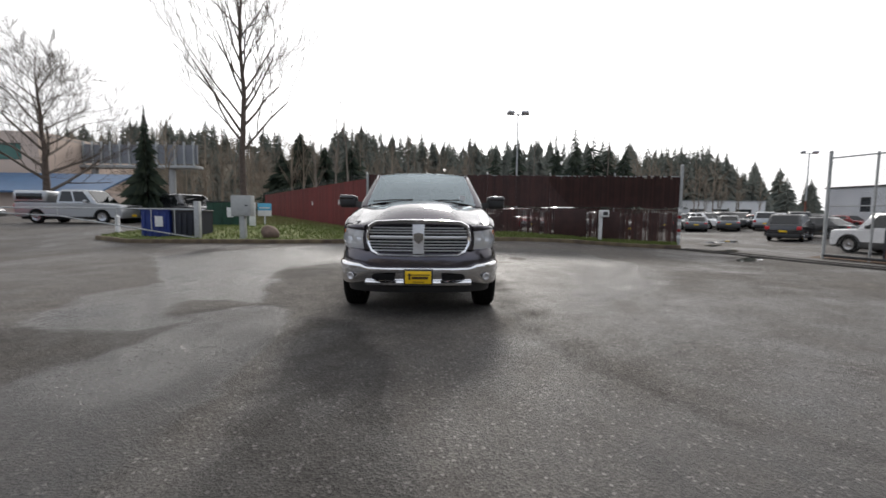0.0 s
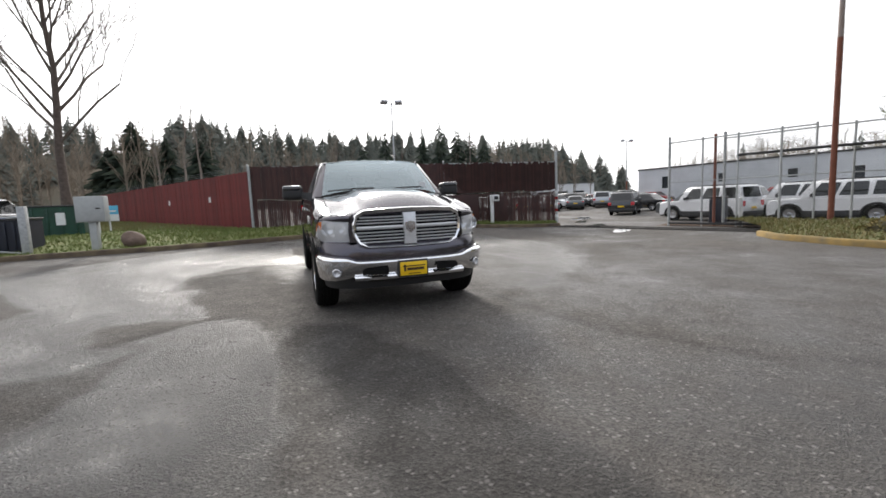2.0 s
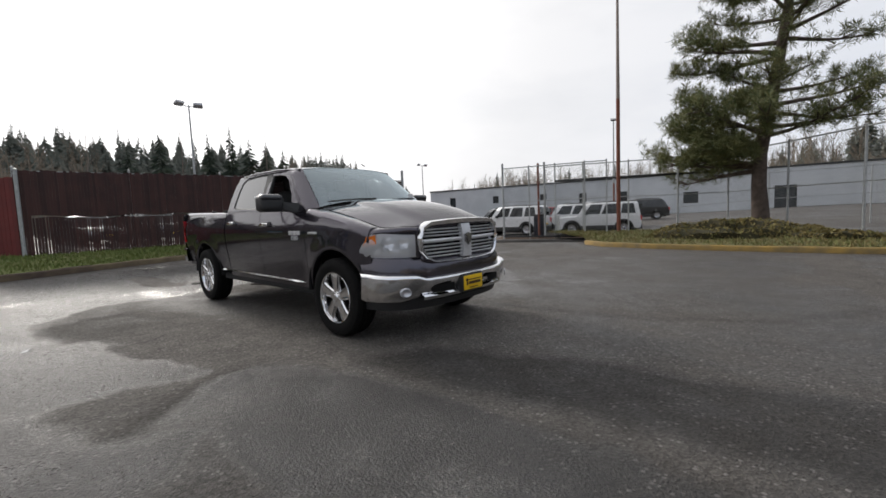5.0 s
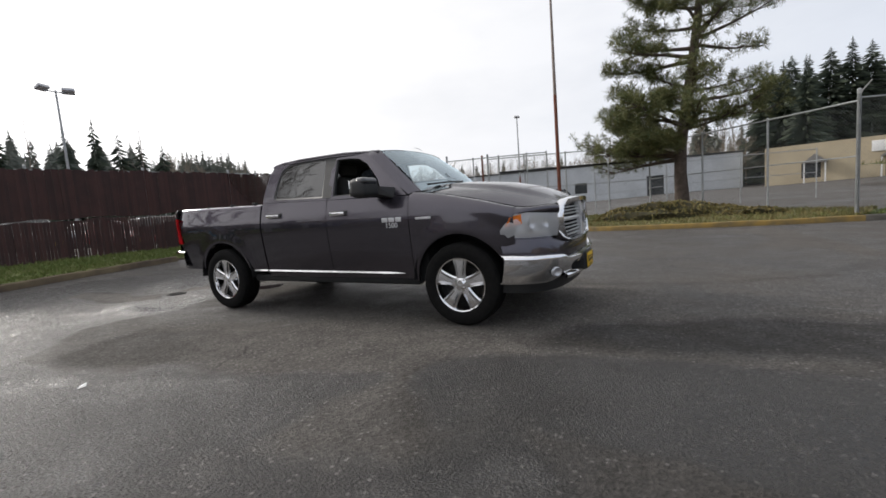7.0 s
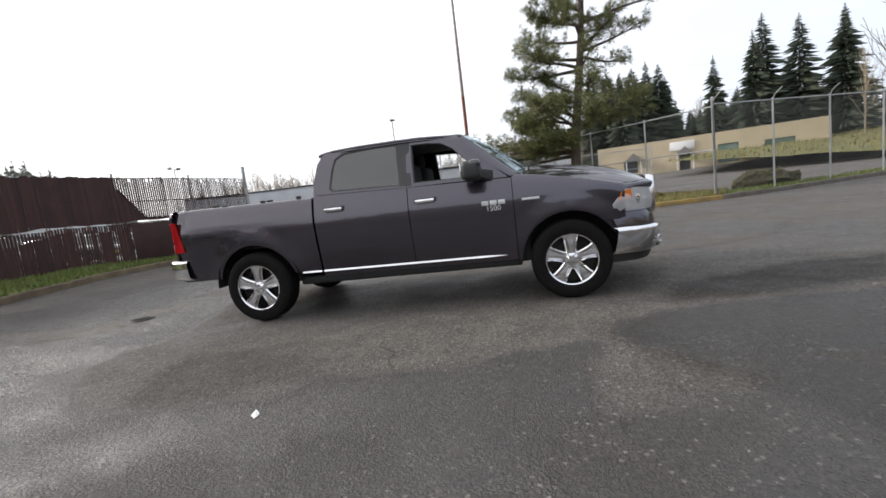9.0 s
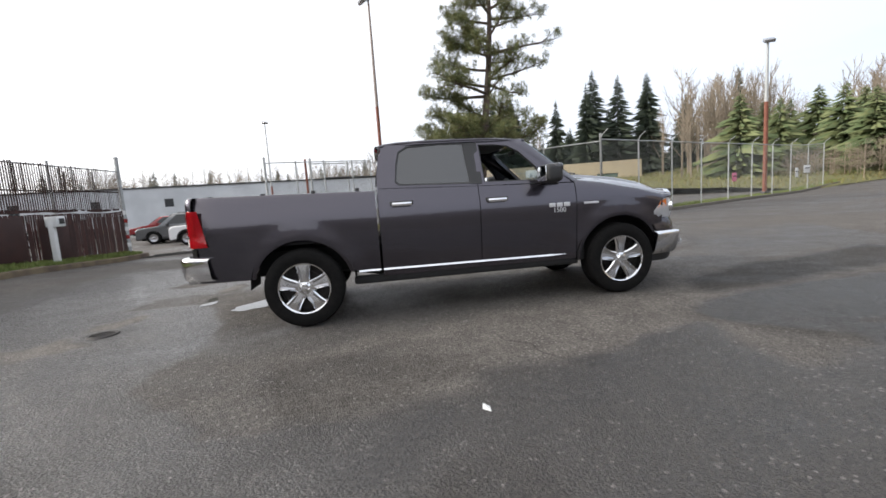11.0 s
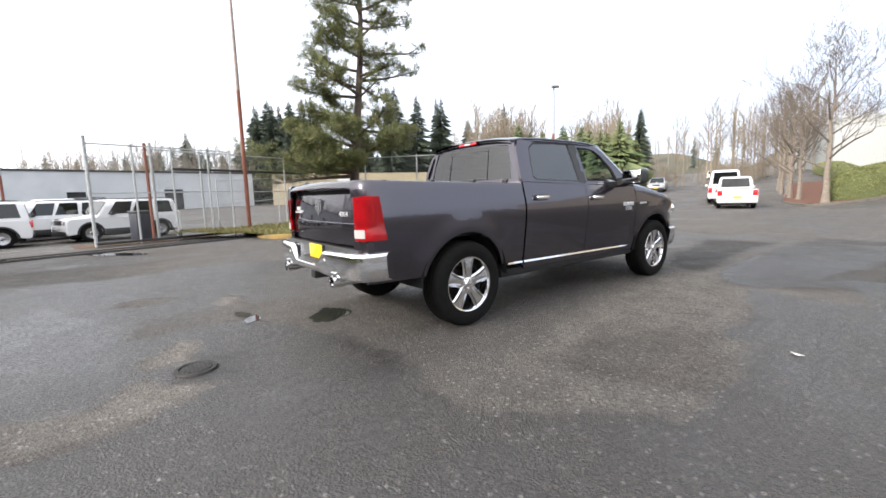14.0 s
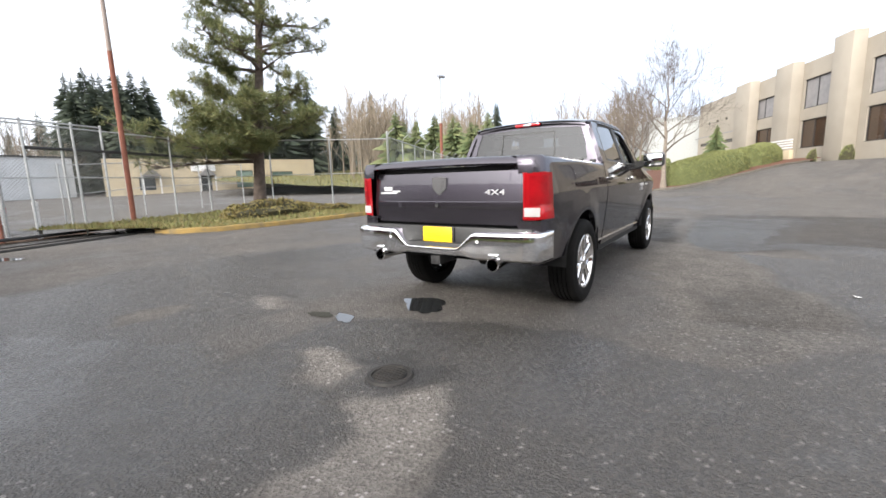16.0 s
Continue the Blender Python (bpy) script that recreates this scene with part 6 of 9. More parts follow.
def pine(x, y, h):
    """The old pine beside the fence: bent trunk, open crown in layers, a low skirt on one side."""
    rnd = random.Random(41)
    t = thing("pine_tree", "tall old pine with an open layered crown beside the fence", "tree", pose(x, y, ground_z(x, y) + 0.25))
    pts = [(0.10, 0, -0.35), (0.0, 0, 0.5), (-0.16, 0.04, 1.4), (-0.24, 0.02, 2.4), (-0.20, -0.16, 3.6), (-0.12, -0.36, 5.0), (-0.05, -0.56, 6.6), (-0.08, -0.68, 8.4), (0.0, -0.70, 10.4), (0.1, -0.7, h)]
    rad = [0.30, 0.24, 0.20, 0.19, 0.17, 0.15, 0.125, 0.10, 0.07, 0.02]
    part("trunk", tube(pts, rad, 12), BARK, t, "rough grey-brown trunk", 60)
    bv, bf, nv, nf = [], [], [], []

    def tuft(c, size, flat):
        for _ in range(46):
            a, e = rnd.uniform(0, 6.283), rnd.uniform(-0.9, 1.4)
            d = Vector((math.cos(a) * math.cos(e), math.sin(a) * math.cos(e), math.sin(e) * flat)) * size * rnd.uniform(0.6, 1.2)
            s = d.cross(Vector((rnd.uniform(-1, 1), rnd.uniform(-1, 1), 1))).normalized() * size * 0.030
            b = len(nv)
            nv.extend((c - s * 0.4, c + d * 0.6 + s, c + d, c + d * 0.6 - s))
            nf.append((b, b + 1, b + 2, b + 3))

    def limb(z, az, length, rise, mass):
        i = max(1, sum(1 for p in pts if p[2] <= z)) - 1
        i = min(i, len(pts) - 2)
        f = (z - pts[i][2]) / (pts[i + 1][2] - pts[i][2])
        p = Vector(pts[i]).lerp(Vector(pts[i + 1]), f)
        d = Vector((math.cos(az), math.sin(az), rise)).normalized()
        q = p
        segs = 6
        rr = 0.035 + 0.018 * length
        for k in range(segs):
            d = (d + Vector((rnd.uniform(-1, 1), rnd.uniform(-1, 1), rnd.uniform(-0.4, 0.8))) * 0.14).normalized()
            e = q + d * length / segs
            tube_arrays(bv, bf, q, e, rr * (1 - k / segs * 0.8), rr * (1 - (k + 1) / segs * 0.8), 5)
            q = e
            if k >= 1:
                for _ in range(int(mass * (2 if k < 3 else 3))):
                    a2 = rnd.uniform(-1.2, 1.2)
                    sd = Vector((d.x * math.cos(a2) - d.y * math.sin(a2), d.x * math.sin(a2) + d.y * math.cos(a2), rnd.uniform(-0.15, 0.6)))
                    ln = length * rnd.uniform(0.12, 0.30)
                    e2 = q + sd * ln
                    tube_arrays(bv, bf, q, e2, rr * 0.35, 0.008, 3)
                    for _ in range(5 if z < 4.5 else 4):
                        c = q.lerp(e2, rnd.uniform(0.55, 1.08)) + Vector((rnd.uniform(-0.24, 0.24), rnd.uniform(-0.24, 0.24), rnd.uniform(-0.16, 0.30)))
                        tuft(c, rnd.uniform(0.14, 0.30), 0.95)

    # az 90 points along +y, 0 along +x
    plan = [(1.9, 40, 3.6, 0.02, 1.5), (2.0, 75, 3.7, 0.0, 1.6), (2.1, 105, 4.2, -0.02, 1.7), (2.1, 135, 3.4, 0.0, 1.7), (2.3, 160, 2.6, 0.05, 1.5), (2.4, 55, 4.0, 0.12, 1.6), (2.5, 120, 4.0, 0.15, 1.7), (2.6, 20, 3.0, 0.1, 1.4), (2.7, 90, 3.8, 0.22, 1.7), (2.8, 200, 2.6, 0.05, 1.4),
            (2.9, 240, 2.4, 0.05, 1.4), (3.0, 145, 3.2, 0.3, 1.7), (3.1, 65, 3.2, 0.32, 1.6), (3.2, 275, 2.6, -0.1, 1.3), (3.4, 110, 2.8, 0.45, 1.6), (3.5, 180, 2.4, 0.25, 1.4), (3.6, 310, 2.5, -0.15, 1.3), (3.8, 255, 2.6, -0.05, 1.4), (4.0, 30, 2.2, 0.2, 1.2), (4.2, 290, 2.2, 0.0, 1.3), (4.3, 85, 1.9, 0.5, 1.4),
            (5.2, 80, 3.3, -0.02, 1.4), (5.3, 130, 3.3, 0.0, 1.4), (5.6, 100, 2.9, 0.12, 1.5), (5.7, 285, 2.3, -0.2, 1.1), (5.9, 250, 2.4, 0.0, 1.1), (6.1, 200, 2.0, 0.1, 1.0), (6.3, 50, 2.2, 0.15, 1.1), (6.5, 150, 2.3, 0.2, 1.2),
            (6.9, 95, 2.4, 0.15, 1.4), (7.0, 262, 3.2, 0.05, 0.9), (7.2, 310, 2.2, 0.0, 1.1), (7.4, 120, 2.2, 0.2, 1.3), (7.6, 20, 1.8, 0.2, 1.0), (7.7, 190, 1.8, 0.2, 1.1),
            (8.2, 85, 2.2, 0.15, 1.5), (8.4, 275, 2.2, 0.0, 1.2), (8.6, 135, 2.1, 0.25, 1.5), (8.8, 235, 2.1, 0.1, 1.3), (9.0, 40, 1.8, 0.2, 1.2), (9.2, 180, 1.8, 0.2, 1.3),
            (9.6, 268, 2.3, 0.1, 1.5), (9.8, 95, 2.1, 0.15, 1.5), (10.0, 140, 1.8, 0.2, 1.5), (10.3, 310, 1.9, 0.1, 1.5), (10.6, 60, 1.7, 0.2, 1.5), (10.9, 220, 1.6, 0.3, 1.5), (11.3, 120, 1.5, 0.3, 1.5), (11.7, 300, 1.3, 0.4, 1.5), (12.1, 40, 1.1, 0.5, 1.5), (12.5, 200, 0.8, 0.6, 1.4)]
    for k in range(12):
        z = 3.4 + 8.6 * (k + 0.5) / 12
        plan.append((z, rnd.uniform(0, 360), rnd.uniform(0.9, 1.9) * lerp(z, (3.4, 9, 12), (1.2, 1.1, 0.7)), rnd.uniform(-0.1, 0.5), 1.0))
    for z, az, ln, rise, mass in plan:
        ln *= (0.55 if z < 2.75 else 0.76) if 60 <= az <= 165 else (0.92 if az < 60 and z < 3.2 else 0.9)
        limb(z, radians(az), ln, rise, mass * (0.62 if 180 < az < 360 and 3.0 < z < 9.0 else 1.0))
    mesh_from("branchwork", bv, bf, BARK, t, "gnarled grey limbs")
    mesh_from("crown", nv, nf, NEEDLE, t, "tufts of olive-green needles")
    return t


pine(13.2, -2.1, 13.0)


def leafy_mound(name, label, category, outline, height, count, leaf, material, seed, lump=0.15, core_mat=None, kind=""):
    """A shrub or hedge: a lumpy dark core and thousands of leaves on it. outline: plan points of the middle line with half widths."""
    rnd = random.Random(seed)
    rows = []
    pts = resample([p[:2] for p in outline], 0.35)
    n_ = len(pts)
    cx, cy = outline[0][0], outline[0][1]
    t = thing(name, label, category, pose(cx, cy, ground_z(cx, cy)))
    for i, (p, nrm) in enumerate(strip(pts, 1.0)):
        f = i / (n_ - 1)
        hw = lerp(f, [k / (len(outline) - 1) for k in range(len(outline))], [o[2] for o in outline])
        hh = height * lerp(f, [k / (len(outline) - 1) for k in range(len(outline))], [o[3] for o in outline])
        endf = min(1.0, math.sqrt(max(0.02, min(f, 1 - f) * n_ * 0.35 / 0.7)))
        gz = ground_z(p.x, p.y) - ground_z(cx, cy)
        row = []
        for k in range(13):
            a = math.pi * k / 12
            sq = 0.62
            c_, s_ = math.cos(a), math.sin(a)
            px, pz = math.copysign(abs(c_) ** sq, c_), abs(s_) ** sq
            jit = 1 + lump * noise.noise((p.x * 1.5 + seed, p.y * 1.5, px * 1.5 + pz * 2))
            row.append((p.x + nrm.x * hw * px * endf * jit - cx, p.y + nrm.y * hw * px * endf * jit - cy, gz + hh * pz * jit * (0.35 + 0.65 * endf)))
        rows.append(row)
    bm = bmesh.new()
    add_sheet(bm, rows, False, True)
    part("core", bm, core_mat or surf(name + "_core", (0.035, 0.035, 0.016), (0.06, 0.05, 0.025), 5.0, rough=0.95), t, "lumpy core under the leaves")
    vs, fs = [], []
    for _ in range(count):
        i, k = rnd.randrange(len(rows) - 1), rnd.randrange(12)
        u, v = rnd.random(), rnd.random()
        a, b, c, d = (Vector(q) for q in (rows[i][k], rows[i + 1][k], rows[i][k + 1], rows[i + 1][k + 1]))
        p = a.lerp(b, u).lerp(c.lerp(d, u), v)
        nrm = (b - a).cross(c - a)
        nrm = nrm.normalized() if nrm.length > 1e-9 else Vector((0, 0, 1))
        if nrm.z < 0 and k in (4, 5, 6, 7):
            nrm = -nrm
        p = p + nrm * rnd.uniform(-0.02, 0.05) * (leaf / 0.05)
        d1 = Vector((rnd.uniform(-1, 1), rnd.uniform(-1, 1), rnd.uniform(-1, 1))).normalized() * leaf * rnd.uniform(0.6, 1.4)
        d2 = d1.cross(Vector((rnd.uniform(-1, 1), rnd.uniform(-1, 1), rnd.uniform(-1, 1))).normalized()) * 0.55
        q = len(vs)
        vs += [p - d1, p + d2, p + d1, p - d2]
        fs.append((q, q + 1, q + 2, q + 3))
    mesh_from("leaves", vs, fs, material, t)
    return t


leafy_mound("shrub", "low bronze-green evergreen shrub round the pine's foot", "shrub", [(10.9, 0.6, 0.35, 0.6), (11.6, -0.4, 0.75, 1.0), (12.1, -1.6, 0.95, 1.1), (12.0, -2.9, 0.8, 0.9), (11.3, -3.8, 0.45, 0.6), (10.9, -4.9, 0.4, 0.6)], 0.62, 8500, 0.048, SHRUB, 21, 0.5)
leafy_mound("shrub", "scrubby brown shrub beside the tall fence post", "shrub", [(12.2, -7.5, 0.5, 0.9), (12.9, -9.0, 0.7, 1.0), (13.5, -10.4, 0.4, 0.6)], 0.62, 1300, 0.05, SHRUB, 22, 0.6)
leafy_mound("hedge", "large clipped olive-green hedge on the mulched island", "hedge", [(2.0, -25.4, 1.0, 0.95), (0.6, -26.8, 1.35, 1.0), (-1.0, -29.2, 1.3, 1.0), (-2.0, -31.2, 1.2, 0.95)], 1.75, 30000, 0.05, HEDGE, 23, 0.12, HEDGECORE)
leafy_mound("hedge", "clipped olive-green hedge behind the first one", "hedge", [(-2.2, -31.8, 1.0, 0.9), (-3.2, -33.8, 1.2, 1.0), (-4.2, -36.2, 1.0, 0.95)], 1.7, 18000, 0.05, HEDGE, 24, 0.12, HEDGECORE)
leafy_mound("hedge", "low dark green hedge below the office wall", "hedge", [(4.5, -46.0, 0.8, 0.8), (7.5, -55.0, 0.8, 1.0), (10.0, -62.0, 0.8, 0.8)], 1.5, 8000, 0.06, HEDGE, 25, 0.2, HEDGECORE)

bare_tree(-13.0, 24.6, 20.0, 51, 0.26, "tall bare broadleaf tree beside the driveway", 32, 4, 0.42, 1.45, limb_len=0.27, first=0.24, material=TWIG, thin=0.008, trunk_mat=BARK)
bare_tree(-25.5, 23.5, 10.5, 52, 0.27, "spreading bare broadleaf tree behind parked cars", 24, 4, 0.60, 0.85, limb_len=0.38, first=0.17, material=TWIG, thin=0.008, trunk_mat=BARK)
conifer(-17.3, 21.0, 7.05, 1.6, 53, "narrow dark spruce beside the driveway", 60, 30, droop=0.45, low=0.02, fine=0.4, taper=1.35)
bare_tree(2.0, -24.6, 8.2, 54, 0.17, "bare young maple on the mulched island", 15, 4, 0.6, 0.8, limb_len=0.40, first=0.24, trunk_mat=PALEBARK)
for i, (x, y, h) in enumerate(((4.3, -29.5, 7.0), (5.4, -32.0, 7.6), (6.3, -35.0, 7.4), (7.6, -38.5, 7.8), (9.0, -43.0, 7.8))):
    bare_tree(x, y, h, 60 + i, 0.14, "bare slender tree in the row beside the road", 13, 3, 0.55, 1.0, limb_len=0.40, first=0.24, trunk_mat=PALEBARK)
conifer(-0.4, -36.0, 3.9, 1.5, 66, "small light green spruce by the office", 40, 40, YOUNGFIR, 0.3, 0.03, 0.5)


# ---- woods and hills ----
def hill(name, line, height, depth, label):
    """A long wooded ridge along a line in plan."""
    rows = []
    for i, (p, nrm) in enumerate(strip(resample(line, 12.0), 1.0)):
        row = []
        for k in range(9):
            f = k / 8
            q = p + nrm * depth * f
            h = height * math.sin(math.pi * min(1.0, f * 0.8)) * (0.75 + 0.5 * noise.noise((q.x * 0.012, q.y * 0.012, 1.0)))
            row.append((q.x, q.y, ground_z(p.x, p.y) - 0.5 + max(0, h)))
        rows.append(row)
    return tagged(part(name, sheet(rows), HILL, None, "", 180), label, "hill", kind="structure"), rows


FIRS = {k: fir_template(70 + k, w) for k, w in enumerate((0.17, 0.22, 0.28, 0.14))}
FIRS[4] = fir_template(75, 0.36, 44, 36, 0.30, 0.03, 0.55)
BARE = {k: bare_template(80 + k, 0.36, 1.3, 15, 1, sl) for k, sl in enumerate((0.5, 0.7, 0.9))}
fir_list = [(-15.3, 45.4, 10.4, 4), (-17.6, 46.0, 8.0, 4), (-12.6, 45.8, 8.9, 4), (-9.6, 46.2, 8.9, 4), (-9.5, 50.3, 10.3, 1), (9.0, 54.8, 10.0, 1), (12.2, 54.9, 11.8, 1), (17.5, 54.8, 12.4, 0), (18.6, 57.5, 11.0, 1), (20.2, 54.8, 13.8, 0), (23.5, 56.7, 12.6, 1), (25.7, 56.5, 11.9, 1), (27.2, 54.4, 11.1, 2), (21.8, 58.0, 11.0, 2)]
places = [(x, y, ground_z(x, y), h - ground_z(x, y), k) for x, y, h, k in fir_list]
woods("fir_group", places, FIRS, DARKNEEDLE, "dark firs standing behind the fences", "firs")
firs_east = [(63, -34.7, 20.2, 0), (61.1, -38.1, 18.9, 0), (59.2, -42.1, 18.6, 1), (69.6, -68.6, 22.1, 0), (63.1, -118.9, 25, 0), (66.6, -12.4, 15.0, 1), (65.3, -14.2, 15.7, 1), (61.7, -15.7, 15.2, 1), (71.2, -50, 21.7, 0), (42.5, -79.8, 17.3, 0), (71.4, -32, 17.6, 1), (110, -8, 17, 1), (68, -56, 17, 2), (74, -44, 16, 2), (85, -23.5, 20.5, 2), (85, -26.0, 21.5, 1), (86, -28.5, 20.8, 2), (87, -30.0, 18.5, 2), (80, -15.5, 18.2, 1), (80, -17.8, 19.3, 2), (80.5, -20.0, 19.0, 1), (62, -33, 18.0, 1)]
rw_ = random.Random(19)
firs_east += [(rw_.uniform(98, 122), rw_.uniform(-72, -33), rw_.uniform(12.5, 17.0), rw_.choice((1, 2, 2))) for _ in range(46)]
places = [(x, y, ground_z(x, y), h - ground_z(x, y), k) for x, y, h, k in firs_east]
woods("fir_group", places, {k: fir_template(60 + k, w, 46, 34, 0.22, 0.04, 0.42) for k, w in enumerate((0.18, 0.21, 0.25))}, DARKNEEDLE, "tall dark firs beyond the tan building", "firs")
small = [(38, -49.2, 11.2, 2), (35.7, -41.6, 9.5, 2), (26.3, -45.2, 10.0, 2), (27.6, -43.0, 8.6, 2), (31.2, -44.2, 9.8, 2), (33.5, -34.5, 9.6, 2), (28.4, -50.9, 9.0, 2), (29.5, -47.5, 9.0, 2), (40.0, -44.0, 10.0, 2), (36.0, -53.0, 10.5, 2), (25.4, -47.5, 7.5, 2), (44.0, -52.0, 11.0, 2)]
places = [(x, y, ground_z(x, y), h - ground_z(x, y), k) for x, y, h, k in small]
woods("young_fir_group", places, {2: fir_template(90, 0.40, 34, 26, 0.22, 0.02, 0.6)}, YOUNGFIR, "bushy mid-green young firs beside the road", "firs")

rnd = random.Random(7)
_, rows_n = hill("hill_north", [(-150, 120), (-80, 96), (-20, 92), (40, 104), (95, 128), (150, 150)], 21.0, 80.0, "dark wooded hill on the skyline")
_, rows_e = hill("hill_east", [(60, -190), (105, -120), (130, -60), (150, 10), (150, 90), (150, 150)][::-1], 13.0, 90.0, "brown wooded hill on the skyline")
_, rows_s = hill("hill_south", [(-120, -190), (-40, -190), (20, -185), (60, -190)][::-1], 12.0, 80.0, "bare wooded hill beyond the road")
_, rows_w = hill("hill_west", [(-120, -190), (-170, -80), (-170, 40), (-150, 120)], 14.0, 80.0, "wooded hill to the side")


def cover(rows, count, hs, kinds, front=4):
    out = []
    for _ in range(count):
        i, k = rnd.randrange(len(rows) - 1), rnd.randrange(front + 1)
        p = Vector(rows[i][k]).lerp(Vector(rows[i + 1][k + 1]), rnd.random())
        out.append((p.x, p.y, p.z - 0.3, rnd.uniform(*hs), rnd.choice(kinds)))
    return out


woods("hill_firs", cover(rows_n[len(rows_n) // 2 - 3:], 420, (8, 15), (0, 1, 2, 2)) + cover(rows_n[:len(rows_n) // 2 - 3], 120, (7, 13), (0, 1, 2, 2)), FIRS, HAZYFIR, "dense dark fir forest on the skyline")
woods("hill_bare_trees", cover(rows_n, 90, (8, 13), (0, 1, 2), 3) + cover(rows_n[:len(rows_n) // 2], 170, (7, 11), (0, 1, 2), 5), BARE, HAZYWOOD, "bare trees among the firs")
woods("hill_bare_trees", cover(rows_e, 330, (8, 14), (0, 1, 2), 4), BARE, HAZYWOOD, "brown bare winter woods on the skyline")
woods("hill_firs", cover(rows_e, 60, (8, 14), (0, 1, 3)), FIRS, HAZYFIR, "scattered firs in the bare woods")
woods("hill_bare_trees", cover(rows_s, 160, (8, 15), (0, 1, 2), 3), BARE, HAZYWOOD, "brown bare woods beyond the road")
woods("hill_firs", cover(rows_s, 25, (9, 16), (0, 1, 3)), FIRS, HAZYFIR, "firs beyond the road")
woods("hill_firs", cover(rows_w, 80, (8, 13), (0, 1, 2)), FIRS, HAZYFIR, "fir forest to the side")
grove = []
for x0, y0, x1, y1, n_, h0, h1 in ((40, -36, 62, -62, 90, 9, 14), (46, -70, 70, -110, 70, 10, 17), (22, -62, 10, -100, 60, 8, 13), (-20, 40, 6, 66, 46, 6, 10), (-46, 44, -16, 60, 40, 6, 9), (28, 60, 60, 80, 26, 8, 12)):
    for _ in range(n_):
        f = rnd.random()
        x, y = x0 + (x1 - x0) * f + rnd.uniform(-7, 7), y0 + (y1 - y0) * f + rnd.uniform(-5, 5)
        grove.append((x, y, ground_z(x, y), rnd.uniform(h0, h1), rnd.choice((0, 1, 2))))
lot_firs = []
for _ in range(230):
    be = rnd.uniform(22.5, 38.5)
    y = rnd.uniform(84, 102)
    x = y * math.tan(math.radians(be)) * 1.06
    h = lerp(be, (22.5, 27, 32, 35, 38.5), (14.0, 16.0, 17.2, 15.0, 9.5)) * rnd.uniform(0.70, 1.04)
    lot_firs.append((x, y, ground_z(x, y) - 0.2, h - ground_z(x, y), rnd.choice((0, 1, 1, 2))))
woods("fir_group", lot_firs, FIRS, HAZYFIR, "dense stand of dark firs beyond the car lot", "firs")
ridge, ridge_firs = [], []
for _ in range(230):
    y = rnd.uniform(-30.0, 75.0)
    x = rnd.uniform(88, 104)
    h = lerp(y, (-30, -16, -3, 9, 24, 75), (14.5, 14.0, 12.6, 11.0, 8.0, 7.5)) * rnd.uniform(0.72, 1.06)
    (ridge_firs if rnd.random() < 0.22 else ridge).append((x, y, ground_z(x, y) - 0.2, h - ground_z(x, y), rnd.choice((0, 1, 2))))
woods("ridge_trees", ridge, BARE, HAZYWOOD, "bare brown trees on the skyline behind the warehouse")
woods("ridge_firs", ridge_firs, FIRS, HAZYFIR, "firs among bare trees behind the warehouse", "firs")
woods("bare_grove", grove, BARE, HAZYWOOD, "thin bare brown trees standing close together")
undergrowth = []
for x0, y0, x1, y1, n_, h0, h1 in ((26, -38, 24, -58, 70, 2.0, 3.6), (24, -36, 44, -46, 60, 2, 3.5), (-48, 42, 4, 60, 130, 2.5, 5.5), (14, -60, 40, -110, 70, 2.5, 5), (14, -46, 30, -100, 40, 1.5, 3), (66, 10, 66, -12, 50, 4, 7), (62, 50, 66, 10, 70, 5, 8)):
    for _ in range(n_):
        f = rnd.random()
        x, y = x0 + (x1 - x0) * f + rnd.uniform(-3, 3), y0 + (y1 - y0) * f + rnd.uniform(-3, 3)
        undergrowth.append((x, y, ground_z(x, y) - 0.2, rnd.uniform(h0, h1), rnd.choice((0, 1))))
woods("undergrowth", undergrowth, {0: bare_template(95, 0.7, 0.5, 26, 1, 1.4), 1: bare_template(96, 0.6, 0.7, 24, 1, 1.2)}, HAZYWOOD, "tangled brown winter undergrowth", "undergrowth")
for x, y, h, sd in ((-11.2, 37.2, 9.5, 1), (-9.6, 37.4, 12.0, 2), (-8.0, 37.4, 13.2, 3), (-2.3, 55.5, 14.8, 4), (14.7, 55.0, 13.8, 5), (25.4, 54.8, 15.1, 6), (4.5, 52.0, 12.0, 7)):
    bare_tree(x, y, h - ground_z(x, y), 100 + sd, 0.13, "slender pale birch with thin bare twigs", 9, 1, 0.4, 1.3, limb_len=0.24, first=0.4, lean=(rnd.uniform(-0.8, 0.8), 0), trunk_mat=PALEBARK)


# ---- fences ----
def post_mesh(h, r, cap=True):
    bm = tube([(0, 0, 0), (0, 0, h)], r, 8)
    if cap:
        add_lathe_z(bm, [(r * 1.15, h - 0.02), (r * 1.15, h + 0.01), (0.0, h + r)], 8)
    return bm


def wires(a, b, h0, h1, pitch, r):
    """Crossed diagonal wires of chain link between two posts."""
    vs, fs = [], []
    a, b = Vector(a), Vector(b)
    w = (Vector((b.x, b.y)) - Vector((a.x, a.y))).length
    hh = h1 - h0

    def at(u, v):
        p = a.lerp(b, u / w)
        return Vector((p.x, p.y, p.z + h0 + v))

    for sgn in (1, -1):
        c = -hh
        while c < w:
            u0, u1 = max(0.0, c), min(w, c + hh)
            v0, v1 = u0 - c, u1 - c
            if u1 - u0 > 0.02:
                if sgn < 0:
                    v0, v1 = hh - v0, hh - v1
                tube_arrays(vs, fs, at(u0, v0), at(u1, v1), r, r, 3)
            c += pitch
    return vs, fs


